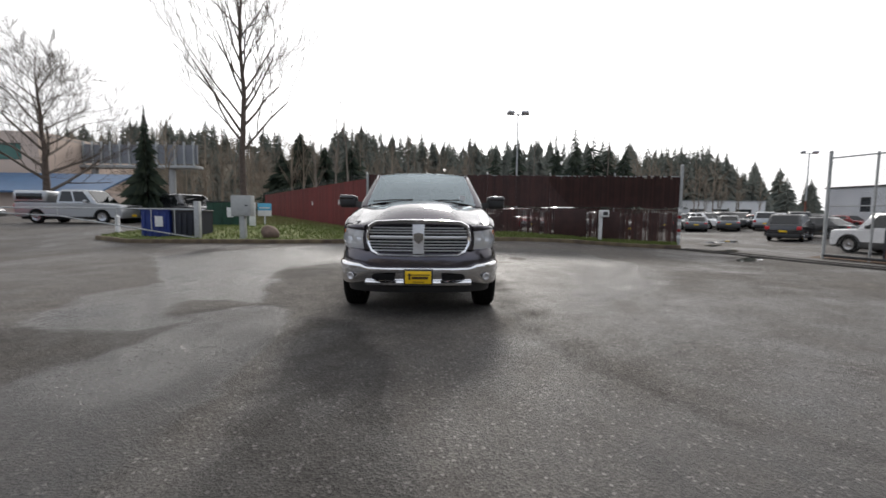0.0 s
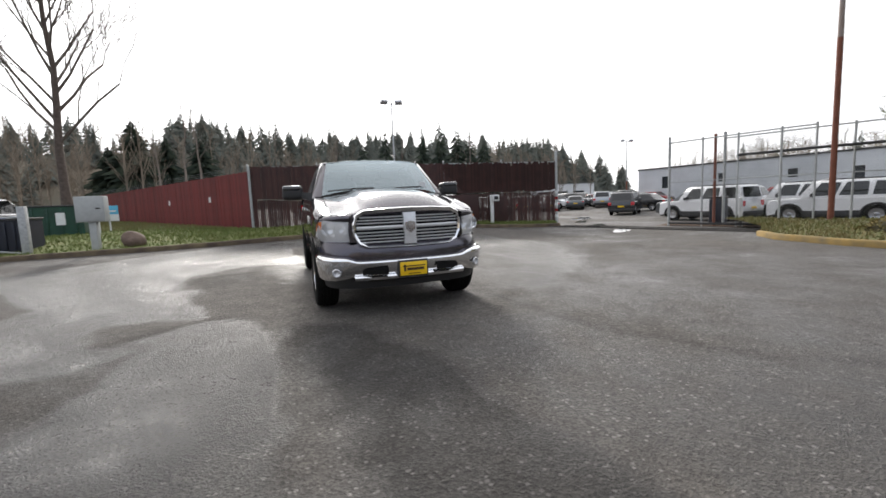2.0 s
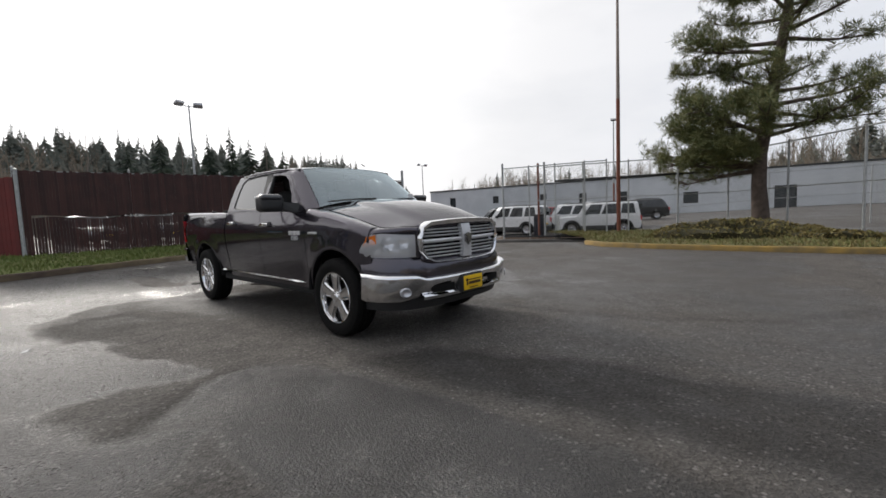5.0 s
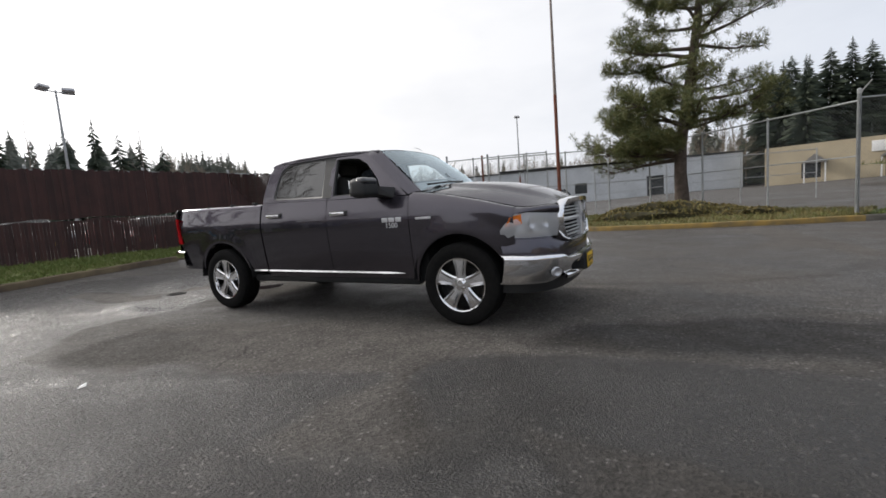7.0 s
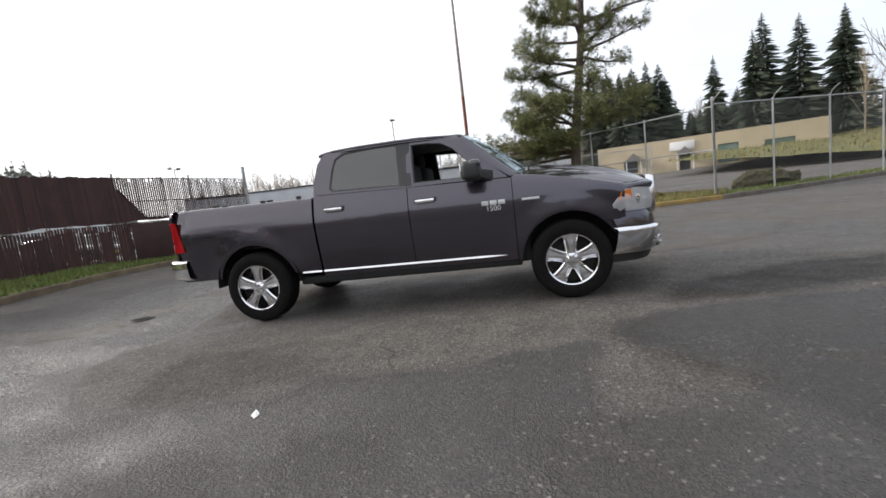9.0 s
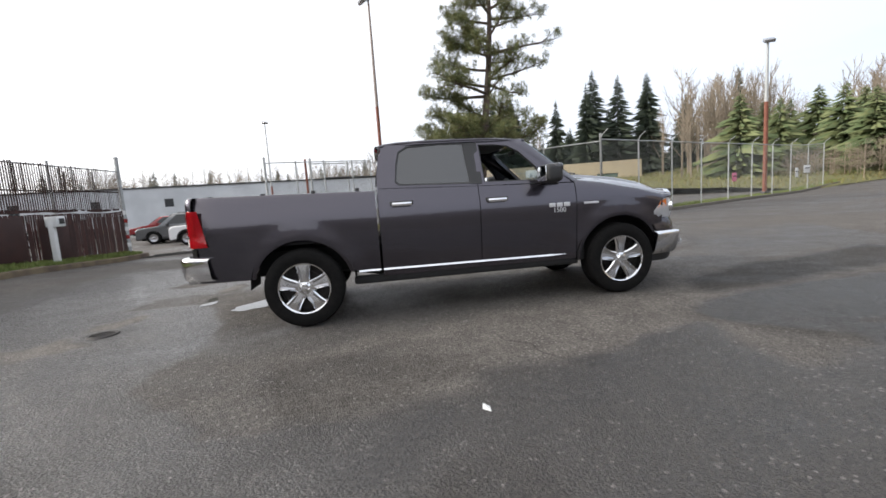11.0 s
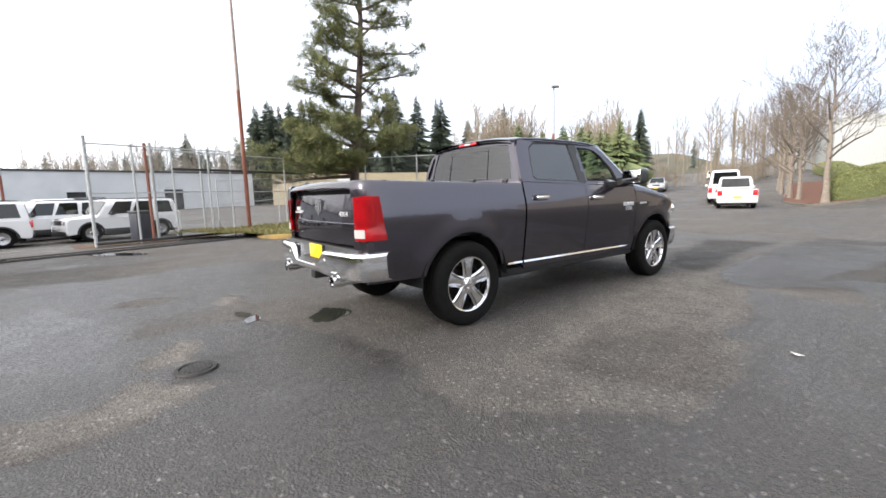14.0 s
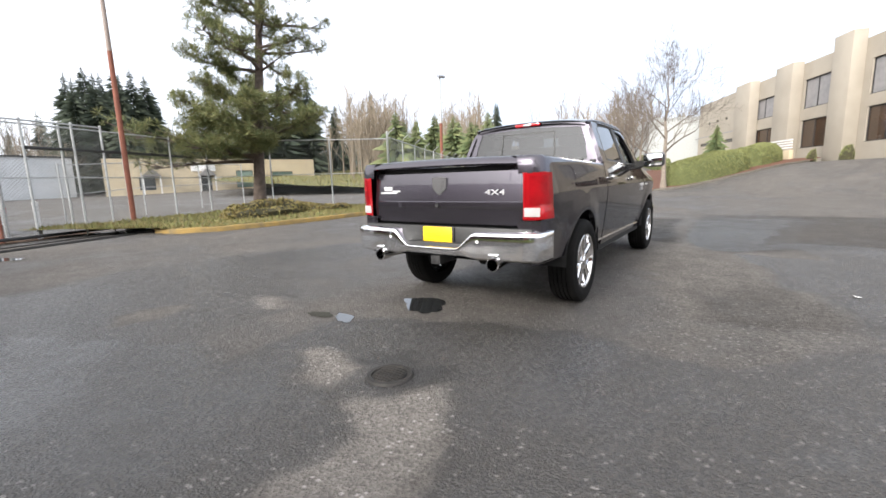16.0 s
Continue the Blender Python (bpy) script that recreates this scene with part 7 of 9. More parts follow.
def chain_fence(label, pts, h, pitch=0.11, arms=0.0, mid=True, group="", thick=(), wire_r=0.0019, base=0.0, mat=None):
    f = thing("chain_link_fence", label, "fence", pose(pts[0][0], pts[0][1], ground_z(*pts[0]) + base), group)
    o = Vector((pts[0][0], pts[0][1], ground_z(*pts[0]) + base))
    P = [Vector((x, y, ground_z(x, y) + base)) - o for x, y in pts]
    for i, p in enumerate(P):
        big = i in thick
        bm = post_mesh(h + (0.15 if big else 0.0), 0.045 if big else 0.030)
        bm.transform(Matrix.Translation(p))
        part("post", bm, mat or GALV, f, "galvanised steel post")
        if arms:
            j = min(i, len(P) - 2)
            d = (P[j + 1] - P[j]).normalized()
            out = Vector((d.y, -d.x, 0)) * arms
            bm = tube([p + Vector((0, 0, h - 0.05)), p + out * 0.25 + Vector((0, 0, h + 0.12)), p + out + Vector((0, 0, h + 0.30))], 0.016, 5)
            part("barbed_arm", bm, GALV, f)
    for i, (a, b) in enumerate(zip(P, P[1:])):
        part("top_rail", tube([a + Vector((0, 0, h - 0.04)), b + Vector((0, 0, h - 0.04))], 0.023, 6), GALV, f)
        if mid:
            part("mid_rail", tube([a + Vector((0, 0, h * 0.52)), b + Vector((0, 0, h * 0.52))], 0.018, 6), GALV, f)
        vs, fs = wires(a, b, 0.06, h - 0.05, pitch, wire_r)
        w = mesh_from("wire_mesh", vs, fs, WIRE, f, "grey chain-link wire")
        w["kind"] = "stuff"
        if arms:
            d = (b - a).normalized()
            out = Vector((d.y, -d.x, 0)) * arms
            vs, fs = [], []
            for q in (0.4, 0.7, 1.0):
                tube_arrays(vs, fs, a + out * q + Vector((0, 0, h + 0.05 + 0.25 * q)), b + out * q + Vector((0, 0, h + 0.05 + 0.25 * q)), 0.004, 0.004, 3)
            mesh_from("barbed_wire", vs, fs, WIRE, f)["kind"] = "stuff"
    return f


# open sliding gate leaf in front of the fixed fence
LEAF = [(12.05, 6.75), (12.35, 5.65), (12.62, 4.6), (12.95, 3.5), (13.25, 2.75)]
chain_fence("open sliding chain-link gate leaf on a bottom rail", LEAF, 3.05, 0.085, 0.0, True, thick=(0,))
bm = bmesh.new()
for z in (0.10, 2.34):
    add_tube(bm, [(12.62, 4.6, z), (13.25, 2.75, z), (14.9, -0.6, z)] if z > 1 else [(12.05, 6.75, z), (12.62, 4.6, z), (13.25, 2.75, z)], 0.045, 6)
tagged(part("gate_beam", bm, BLACK, None, "", 60), "dark steel carrying beam of the sliding gate", "gate beam")
chain_fence("fixed chain-link fence behind the gate leaf", [(12.75, 5.15), (13.25, 3.7), (13.75, 2.1), (14.25, 0.5), (14.75, -1.0), (13.3, -2.75), (11.6, -4.35), (9.85, -5.9)], 2.9, 0.085, 0.0, True, thick=(0, 7), base=0.1)
chain_fence("tall chain-link fence with barbed-wire arms along the road", [(9.85, -5.9), (10.95, -8.2), (12.1, -10.6), (13.3, -13.1), (14.5, -15.7), (15.7, -18.3), (16.9, -20.9), (18.1, -23.5), (19.4, -26.3), (20.6, -29.0)], 2.95, 0.085, 0.32, False, thick=(0,), base=0.12)
chain_fence("rusty chain-link posts of an inner compound", [(20.5, 2.0), (22.0, -1.5), (23.5, -5.0), (25.0, -8.5)], 2.6, 0.12, 0.0, True)
p3 = part("gate_post", post_mesh(3.1, 0.045), RUST, None)
p3.matrix_basis = pose(12.5, 5.3, 0)
tagged(p3, "rusty red steel gate post", "post")
p4 = part("bollard", post_mesh(0.95, 0.06), SIGNWHITE, None)
p4.matrix_basis = pose(12.75, 4.55, 0)
tagged(p4, "short weathered white bollard by the fence", "bollard")
bm = box(-0.28, 0.28, -0.22, 0.22, 0.05, 0.95, 0.05)
p5 = thing("waste_bin", "dark green plastic bin behind the gate", "bin", pose(13.1, 5.6, 0.0, 0, 0, 20))
part("body", bm, NAVYBIN, p5)
part("lid", box(-0.30, 0.30, -0.24, 0.24, 0.95, 1.02, 0.03), BLACK, p5)

# gate post at the slatted fence, taped red and white
gp = thing("gate_post", "grey steel gate post with red and white tape", "post", pose(*GATE_POST, 0.0))
part("pole", post_mesh(3.2, 0.06), GALV, gp)
for k in range(5):
    bm = bmesh.new()
    add_lathe_z(bm, [(0.064, 0.35 + 0.26 * k), (0.066, 0.36 + 0.26 * k), (0.066, 0.47 + 0.26 * k), (0.064, 0.48 + 0.26 * k)], 12)
    part("tape_band", bm, REDPAINT if k % 2 else SIGNWHITE, gp)
bm = bmesh.new()
for k, off in enumerate((-0.25, 0.0, 0.55)):
    add_tube(bm, [(9.2 + off, 10.1 - off * 0.2, 0.012), (9.9 + off, 8.5, 0.012), (10.6 + off, 5.8, 0.012), (11.6 + off, 2.9, 0.014)], 0.02, 6)
tagged(part("gate_track", bm, IRON, None), "steel track of the sliding gate set in the asphalt", "gate track")


def slatted_fence():
    """Chain-link fence laced with dark maroon slats, ragged and partly missing."""
    r = random.Random(17)
    f = thing("slatted_fence", "dark maroon slatted chain-link fence, ragged with missing slats", "fence", pose(CORNER[0], CORNER[1], 0))
    o = Vector((CORNER[0], CORNER[1], 0))
    a, b = Vector((*CORNER, 0)), Vector((*GATE_POST, 0))
    d = (b - a)
    L = d.length
    d.normalize()
    gz = lambda u: ground_z(*(a + d * u).xy) + lerp(u, (0, L), (0.22, 0.02))
    top_z = lambda u: lerp(u, (0, L), (2.86, 2.82))
    bays = 5
    n = Vector((d.y, -d.x, 0))
    spot = lambda u, z: a + d * u - o - n * 0.05 + Vector((0, 0, z))
    for i in range(bays + 1):
        u = L * i / bays
        bm = post_mesh(top_z(u) + 0.06 - gz(u), 0.03)
        bm.transform(Matrix.Translation(spot(u, gz(u))))
        part("post", bm, GALV, f)
    for i in range(bays):
        u0, u1 = L * i / bays, L * (i + 1) / bays
        part("top_rail", tube([spot(u0, top_z(u0) - 0.05), spot(u1, top_z(u1) - 0.05)], 0.02, 6), GALV, f)
        if i > 2:
            part("mid_rail", tube([spot(u0, 2.13), spot(u1, 2.11)], 0.018, 6), SLAT, f)
        vs, fs = wires(spot(u0, gz(u0)), spot(u1, gz(u1)), 0.05, top_z(u0) - gz(u0) - 0.05, 0.12, 0.002)
        mesh_from("wire_mesh", vs, fs, WIRE, f)["kind"] = "stuff"
        bm, pale = bmesh.new(), bmesh.new()
        u = u0 + 0.03
        while u < u1 - 0.02:
            p = a + d * u - o
            x = u / L
            zt, zb = top_z(u) - r.uniform(0.0, 0.05) - (0.14 * r.random() ** 3 if x > 0.6 else 0), gz(u) - 0.02
            turn = Matrix.Rotation(math.atan2(d.y, d.x) + r.uniform(-0.1, 0.1), 4, "Z")
            mid = 1.56 + 0.07 * noise.noise((u * 0.9, 0, 0)) - 0.05 * x
            # (half width, low, high) of the pieces of one slat: whole above, thinned round the slit, ragged below
            slit = 0.012 + 0.035 * max(0.0, noise.noise((u * 1.7, 5, 0)) + 0.2)
            ragged = smooth01(x, 0.22, 0.42)
            open_h = (0.10 + 0.34 * max(0.0, noise.noise((u * 0.55, 9, 0)) + 0.25)) * ragged
            pieces = [(0.0335, mid + slit, zt)]
            if x > 0.60:
                # the upper slats near the gate have twisted open like louvres
                low = lerp(x, (0.60, 0.66, 1.0), (2.5, 1.64, 1.57)) + r.uniform(-0.015, 0.015)
                pieces = [(0.0335, mid + slit, low)]
                lou = Matrix.Rotation(math.atan2(d.y, d.x) + math.radians(29) + r.uniform(-0.05, 0.05), 4, "Z")
                add_box(bm, -0.052, 0.052, -0.002, 0.002, low, zt, 0.0, Matrix.Translation(p) @ lou)
                # a few thin pale strips put the bright sky's glare into colour
                if r.random() < 0.10:
                    add_box(pale, -0.012, 0.012, -0.003, 0.003, 2.1, zt, 0.0, Matrix.Translation(p - n * 0.02) @ turn)
            if u < 0.25:
                pieces = [(0.0335, zb, zt)]
            else:
                pieces += [(0.033 - ragged * r.uniform(0.003, 0.012), mid - slit - open_h, mid - slit), (0.0325 if r.random() < 0.9 else 0.022, zb + r.uniform(0, 0.06) * ragged, mid - slit - open_h)]
                if 0.5 < x and r.random() < 0.20:
                    pieces[-1] = (0.020, zb, mid - slit - open_h)
            for half, z_a, z_b in pieces:
                if z_b - z_a > 0.04:
                    add_box(bm, -half, half, -0.004, 0.004, z_a, z_b, 0.0, Matrix.Translation(p + n * r.uniform(-0.008, 0.008)) @ turn)
            u += 0.068
        part("slats", bm, SLAT, f, "dark maroon plastic slats", 0)["kind"] = "stuff"
        if len(pale.verts):
            part("slats", pale, LIGHTSLAT, f, "slats coloured pale for the sky's glare", 0)["kind"] = "stuff"
        else:
            pale.free()
    # a few solid boards patched on
    for u, w, z0_, z1_ in ((7.75, 1.25, 0.10, 1.15), (9.4, 0.9, 0.12, 1.2)):
        bm = bmesh.new()
        p = a + d * u - o + n * 0.03
        add_box(bm, 0, w, -0.01, 0.01, z0_, z1_, 0.003, Matrix.Translation(p + Vector((0, 0, gz(u)))) @ Matrix.Rotation(math.atan2(d.y, d.x), 4, "Z"))
        part("patch_board", bm, SLAT, f)
    return f


slatted_fence()


def red_fence():
    """Solid barn-red board fence running back from the corner."""
    f = thing("board_fence", "barn-red solid board fence running uphill", "fence", pose(CORNER[0], CORNER[1], 0))
    o = Vector((CORNER[0], CORNER[1], 0))
    a, b = Vector((*CORNER, 0)), Vector((*FENCE_RED_END, 0))
    d = b - a
    L = d.length
    d.normalize()
    n = Vector((d.y, -d.x, 0))
    ang = math.atan2(d.y, d.x)
    r = random.Random(31)
    bays = 10
    top = 2.66      # the boards' tops run level
    gz = lambda u: ground_z(*(a + d * u).xy) + 0.1
    boards = []
    rest = (L / bays) % 0.148
    for w in (0.148, rest):
        bm = box(0.0, max(0.02, w - 0.006), -0.012, 0.012, -2.20, 0.0, 0.003, None, 1)
        me = bpy.data.meshes.new("board")
        bm.to_mesh(me)
        bm.free()
        me.materials.append(BARNRED)
        boards.append(me)
    for i in range(bays):
        u0, u1 = L * i / bays, L * (i + 1) / bays
        u = u0
        while u < u1 - 0.01:
            w = min(0.148, u1 - u)
            p = a + d * u - o
            me = boards[0] if w > 0.147 else boards[1]
            board = new("board", me)
            board.parent = f
            board.matrix_basis = Matrix.Translation(p + n * r.uniform(-0.006, 0.006) + Vector((0, 0, top + r.uniform(-0.015, 0.015)))) @ Matrix.Rotation(ang, 4, "Z")
            u += 0.148
        bm = post_mesh(top - 0.04 - gz(u0), 0.05)
        bm.transform(Matrix.Translation(a + d * u0 - o + n * 0.075 + Vector((0, 0, gz(u0)))))
        part("post", bm, BARNRED, f)
    bm = post_mesh(2.52, 0.045)
    bm.transform(Matrix.Translation(Vector((0.05, -0.05, gz(0) - 0.1))))
    part("corner_post", bm, GALV, f, "grey steel corner post")
    vs, fs = [], []
    for i in range(bays):
        for q in range(3):
            p0, p1 = a + d * (L * i / bays) - o, a + d * (L * (i + 1) / bays) - o
            tube_arrays(vs, fs, p0 + Vector((0, 0, top + 0.06 + 0.08 * q)), p1 + Vector((0, 0, top + 0.06 + 0.08 * q)), 0.004, 0.004, 3)
    mesh_from("barbed_wire", vs, fs, WIRE, f)["kind"] = "stuff"
    for u in (3.4, 8.2):
        bm = bmesh.new()
        add_box(bm, 0, 0.18, -0.030, -0.015, 0.0, 0.22, 0.0, Matrix.Translation(a + d * u - o + Vector((0, 0, 1.62))) @ Matrix.Rotation(ang, 4, "Z"))
        add_box(bm, 0, 0.18, 0.015, 0.030, 0.0, 0.22, 0.0, Matrix.Translation(a + d * u - o + Vector((0, 0, 1.62))) @ Matrix.Rotation(ang, 4, "Z"))
        part("notice", bm, SIGNWHITE, f, "small pale notice")
    return f


red_fence()


# ---- lamps and poles ----
def lamp_pole(x, y, h, heads, label, r=0.09, lower=None, lower_h=0.0, head_m=None):
    t = thing("lamp_pole", label, "lamp pole", pose(x, y, ground_z(x, y)))
    if lower_h:
        part("lower_pole", tube([(0, 0, -0.1), (0, 0, lower_h)], [r, r * 0.92], 12), lower, t, "rust-red painted lower pole")
        part("pole", tube([(0, 0, lower_h), (0, 0, h)], [r * 0.9, r * 0.55], 12), GALV if head_m is None else head_m, t)
        part("base_plate", box(-0.22, 0.22, -0.22, 0.22, -0.1, 0.28, 0.03), BLACK, t)
    else:
        part("pole", tube([(0, 0, -0.1), (0, 0, h)], [r, r * 0.6], 10), GALV, t)
    for dx, dy, yaw in heads:
        bm = box(-0.28, 0.28, -0.20, 0.20, -0.09, 0.09, 0.04)
        m = Matrix.Translation((dx, dy, h + 0.05)) @ Euler((radians(-28), 0, radians(yaw))).to_matrix().to_4x4()
        bm.transform(m)
        hd = part("lamp_head", bm, SATIN, t, "grey floodlight head")
        bm = box(-0.24, 0.24, -0.17, 0.17, -0.10, -0.088)
        bm.transform(m)
        part("lamp_lens", bm, CLEARLENS, hd)
    if len(heads) > 1:
        part("cross_arm", tube([(heads[0][0], heads[0][1], h - 0.08), (heads[-1][0], heads[-1][1], h - 0.08)], 0.035, 6), GALV, t)
    return t


lamp_pole(13.15, 2.26, 9.4, ((0.1, 0.15, 30),), "tall rusty lamp pole beside the gate fence", 0.075, RUST, 5.2, surf("weathered_pole", (0.30, 0.26, 0.24), (0.24, 0.18, 0.15), 4.0, rough=0.7))
lamp_pole(6.55, 26.8, 8.6, ((-0.55, 0, 20), (0.55, 0, -20)), "lamp pole with two floodlights behind the slatted fence", 0.08)
lamp_pole(17.4, -20.9, 9.0, ((-0.2, 0.1, 60),), "rusty lamp pole behind the road fence", 0.12, RUST, 5.6)
lamp_pole(40.2, 12.6, 9.7, ((0, 0, 120),), "lamp pole in the car lot", 0.10, RUST, 3.5)
lamp_pole(41.8, 41.1, 8.3, ((-0.7, 0, 20), (0.7, 0, -20)), "lamp pole with two heads in the car lot", 0.10, RUST, 3.0)
lamp_pole(30.0, 62.0, 8.5, ((-0.6, 0, 20), (0.6, 0, -20)), "far lamp pole in the car lot", 0.10)


# ---- parked vehicles ----
def car_wheel(r, w, parent, x, y):
    s = 1 if x > 0 else -1
    bm = bmesh.new()
    add_lathe_x(bm, [(-w / 2, r * 0.62), (-w / 2, r * 0.9), (-w * 0.4, r), (w * 0.4, r), (w / 2, r * 0.9), (w / 2, r * 0.62)], 20, (x, y, r))
    wh = part("wheel", bm, RUBBER, parent, "", 40)
    bm = bmesh.new()
    add_lathe_x(bm, [(s * w * 0.30, 0.0), (s * w * 0.52, r * 0.1), (s * w * 0.40, r * 0.2), (s * w * 0.42, r * 0.5), (s * w * 0.5, r * 0.66), (s * w * 0.3, r * 0.66)], 10, (x, y, r))
    part("rim", bm, SATIN, wh, "silver rim", 20)


def rounded(bm, width):
    """Rounds the creases of a closed shell."""
    bmesh.ops.recalc_face_normals(bm, faces=bm.faces)
    edges = [e for e in bm.edges if len(e.link_faces) == 2 and e.calc_face_angle(0) > radians(22)]
    bmesh.ops.bevel(bm, geom=edges, offset=width, segments=2, affect="EDGES", clamp_overlap=True)


def car(name, label, category, m, paint, kind="suv", group="", clad=True):
    """A parked car: body with wheel arches, cabin, panes, lamps, mirrors and wheels; nose towards -y."""
    t = thing(name, label, category, m, group)
    L, W, H, belt, r = {"boxy": (4.42, 1.80, 1.76, 1.06, 0.37), "suv": (4.65, 1.86, 1.70, 1.02, 0.36), "sedan": (4.75, 1.82, 1.45, 0.92, 0.33), "pickup": (5.6, 1.95, 1.85, 1.12, 0.38), "van": (5.4, 2.0, 2.35, 1.2, 0.36)}[kind]
    f, b = -L / 2, L / 2
    af, ab = f + 0.19 * L, b - 0.20 * L
    ra = r + 0.06
    nose = {"boxy": 1.0, "suv": 0.92, "sedan": 0.72, "pickup": 1.05, "van": 1.0}[kind]
    prof = [(f + 0.03, 0.30), (f, 0.50), (f + 0.02, nose - 0.12), (f + 0.12, nose), (f + 0.26 * L, belt), (b - 0.30, belt + 0.02), (b - 0.05, belt - 0.02), (b, 0.75), (b - 0.02, 0.45), (b - 0.08, 0.32)]
    for c in (ab, af):
        prof += [(c + ra * math.cos(a), 0.32 + max(0.0, r * 0.12) + ra * math.sin(a)) for a in (math.pi * k / 8 for k in range(9))]
    w = W / 2
    rows = [[(x, y * (1 - e * 0.012), z + (0.0 if z < 0.45 else -e * 0.03)) for y, z in prof] for x, e in ((-w, 1), (-w + 0.05, 0), (w - 0.05, 0), (w, 1))]
    bm = bmesh.new()
    add_sheet(bm, rows, True, True)
    rounded(bm, 0.045)
    part("body", bm, paint, t, "", 45)
    if clad:
        high = 0.52 if kind == "boxy" else 0.42
        bm = box(-w - 0.006, w + 0.006, af + ra, ab - ra, 0.26, high, 0.02)
        add_box(bm, -w + 0.1, w - 0.1, f - 0.02, f + 0.2, 0.26, 0.48, 0.03)
        add_box(bm, -w + 0.1, w - 0.1, b - 0.2, b + 0.02, 0.28, 0.50, 0.03)
        part("lower_trim", bm, BLACK, t, "black lower trim")
        if kind == "boxy":
            for c in (af, ab):
                for s in (-1, 1):
                    ring = [(s * (w + 0.004), c + (ra + 0.03) * math.cos(a), 0.34 + (ra + 0.03) * math.sin(a)) for a in (math.pi * k / 12 for k in range(13))]
                    part("wheel_arch", tube(ring, 0.045, 6), BLACK, t, "black wheel arch flare")
    part("underbody", box(-w + 0.15, w - 0.15, f + 0.25, b - 0.25, 0.22, 0.6), DARK, t)
    # cabin
    c0, c1, t0, t1 = {"boxy": (f + 1.12, b - 0.06, f + 1.60, b - 0.20), "suv": (f + 1.15, b - 0.10, f + 1.95, b - 0.55), "sedan": (f + 1.25, b - 0.65, f + 2.0, b - 1.35), "pickup": (f + 1.35, f + 3.45, f + 2.0, f + 3.35), "van": (f + 0.75, b - 0.03, f + 1.45, b - 0.06)}[kind]
    bw, tw = w - 0.03, w - (0.13 if kind == "boxy" else 0.20)

    def cab(v, side, fy):
        """A point on the cabin: v from belt to roof, side across, fy along."""
        y = (c0 + (c1 - c0) * fy) * (1 - v) + (t0 + (t1 - t0) * fy) * v
        return Vector((side * (bw * (1 - v) + tw * v), y, belt + (H - belt) * v))

    rows = []
    for v in (-0.05, 0.0, 0.5, 0.9):
        rows.append([cab(v, sx, fy) for sx, fy in ((-1, 0), (0, -0.014), (1, 0), (1, 0.5), (1, 1), (0, 1.004), (-1, 1), (-1, 0.5))])
    rows.append([cab(1.0, sx * 0.9, 0.03 + fy * 0.94) for sx, fy in ((-1, 0), (0, -0.014), (1, 0), (1, 0.5), (1, 1), (0, 1.0), (-1, 1), (-1, 0.5))])
    bm = bmesh.new()
    add_sheet(bm, rows, True, True)
    rounded(bm, 0.05)
    part("cabin", bm, paint, t, "", 50)
    if kind in ("boxy", "suv"):
        for s in (-1, 1):
            part("roof_rack_rail", tube([cab(1.02, s * 0.92, 0.1), cab(1.05, s * 0.92, 0.3), cab(1.05, s * 0.92, 0.8), cab(1.02, s * 0.92, 0.95)], 0.02, 6), BLACK, t)
    spans = {"boxy": ((0.10, 0.36), (0.39, 0.66), (0.70, 0.93)), "suv": ((0.10, 0.40), (0.43, 0.70), (0.74, 0.95)), "sedan": ((0.12, 0.48), (0.51, 0.90)), "pickup": ((0.12, 0.52), (0.56, 0.92)), "van": ((0.08, 0.26),)}[kind]
    for s in (-1, 1):
        for a, e in spans:
            bm = bmesh.new()
            poly = [cab(0.10, s, a), cab(0.10, s, e), cab(0.86, s, e - 0.01), cab(0.86, s, a + 0.02)]
            add_prism(bm, [p + Vector((s * 0.006, 0, 0)) for p in poly], (s * -0.02, 0, 0))
            part("side_window", bm, CARGLASS, t, "dark side window")
        bm = box(*sorted((s * (bw + 0.02), s * (bw + 0.20))), c0 + 0.42, c0 + 0.56, belt + 0.02, belt + 0.17, 0.03)
        part("door_mirror", bm, paint if kind != "boxy" else BLACK, t)
        hx = w - 0.28
        bm = box(s * hx - 0.18, s * hx + 0.18, f - 0.012, f + 0.16, nose - 0.26, nose - 0.09, 0.03)
        part("headlight", bm, CLEARLENS, t)
        bm = box(s * (w - 0.14) - 0.11, s * (w - 0.14) + 0.13, b - 0.10, b + 0.012, 0.74, belt - 0.06, 0.02)
        part("tail_light", bm, REDLENS, t)
        for y in (c0 + 0.95, c0 + 1.85):
            if y < c1 - 0.3:
                part("door_handle", box(*sorted((s * (w - 0.005), s * (w + 0.025))), y, y + 0.16, belt - 0.13, belt - 0.10, 0.008), paint, t)
    bm = bmesh.new()
    add_prism(bm, [cab(0.08, -0.86, 0.0) + Vector((0, -0.012, 0)), cab(0.08, 0.86, 0.0) + Vector((0, -0.012, 0)), cab(0.92, 0.90, 0.0) + Vector((0, -0.012, 0)), cab(0.92, -0.90, 0.0) + Vector((0, -0.012, 0))], (0, 0.004, 0))
    bm.transform(Matrix.Translation((0, -0.03, 0)))
    part("windscreen", bm, CARGLASS, t, "windscreen")
    bm = bmesh.new()
    add_prism(bm, [cab(0.15, -0.80, 1.0) + Vector((0, 0.03, 0)), cab(0.15, 0.80, 1.0) + Vector((0, 0.03, 0)), cab(0.86, 0.84, 1.0) + Vector((0, 0.03, 0)), cab(0.86, -0.84, 1.0) + Vector((0, 0.03, 0))], (0, -0.012, 0))
    part("rear_window", bm, CARGLASS, t)
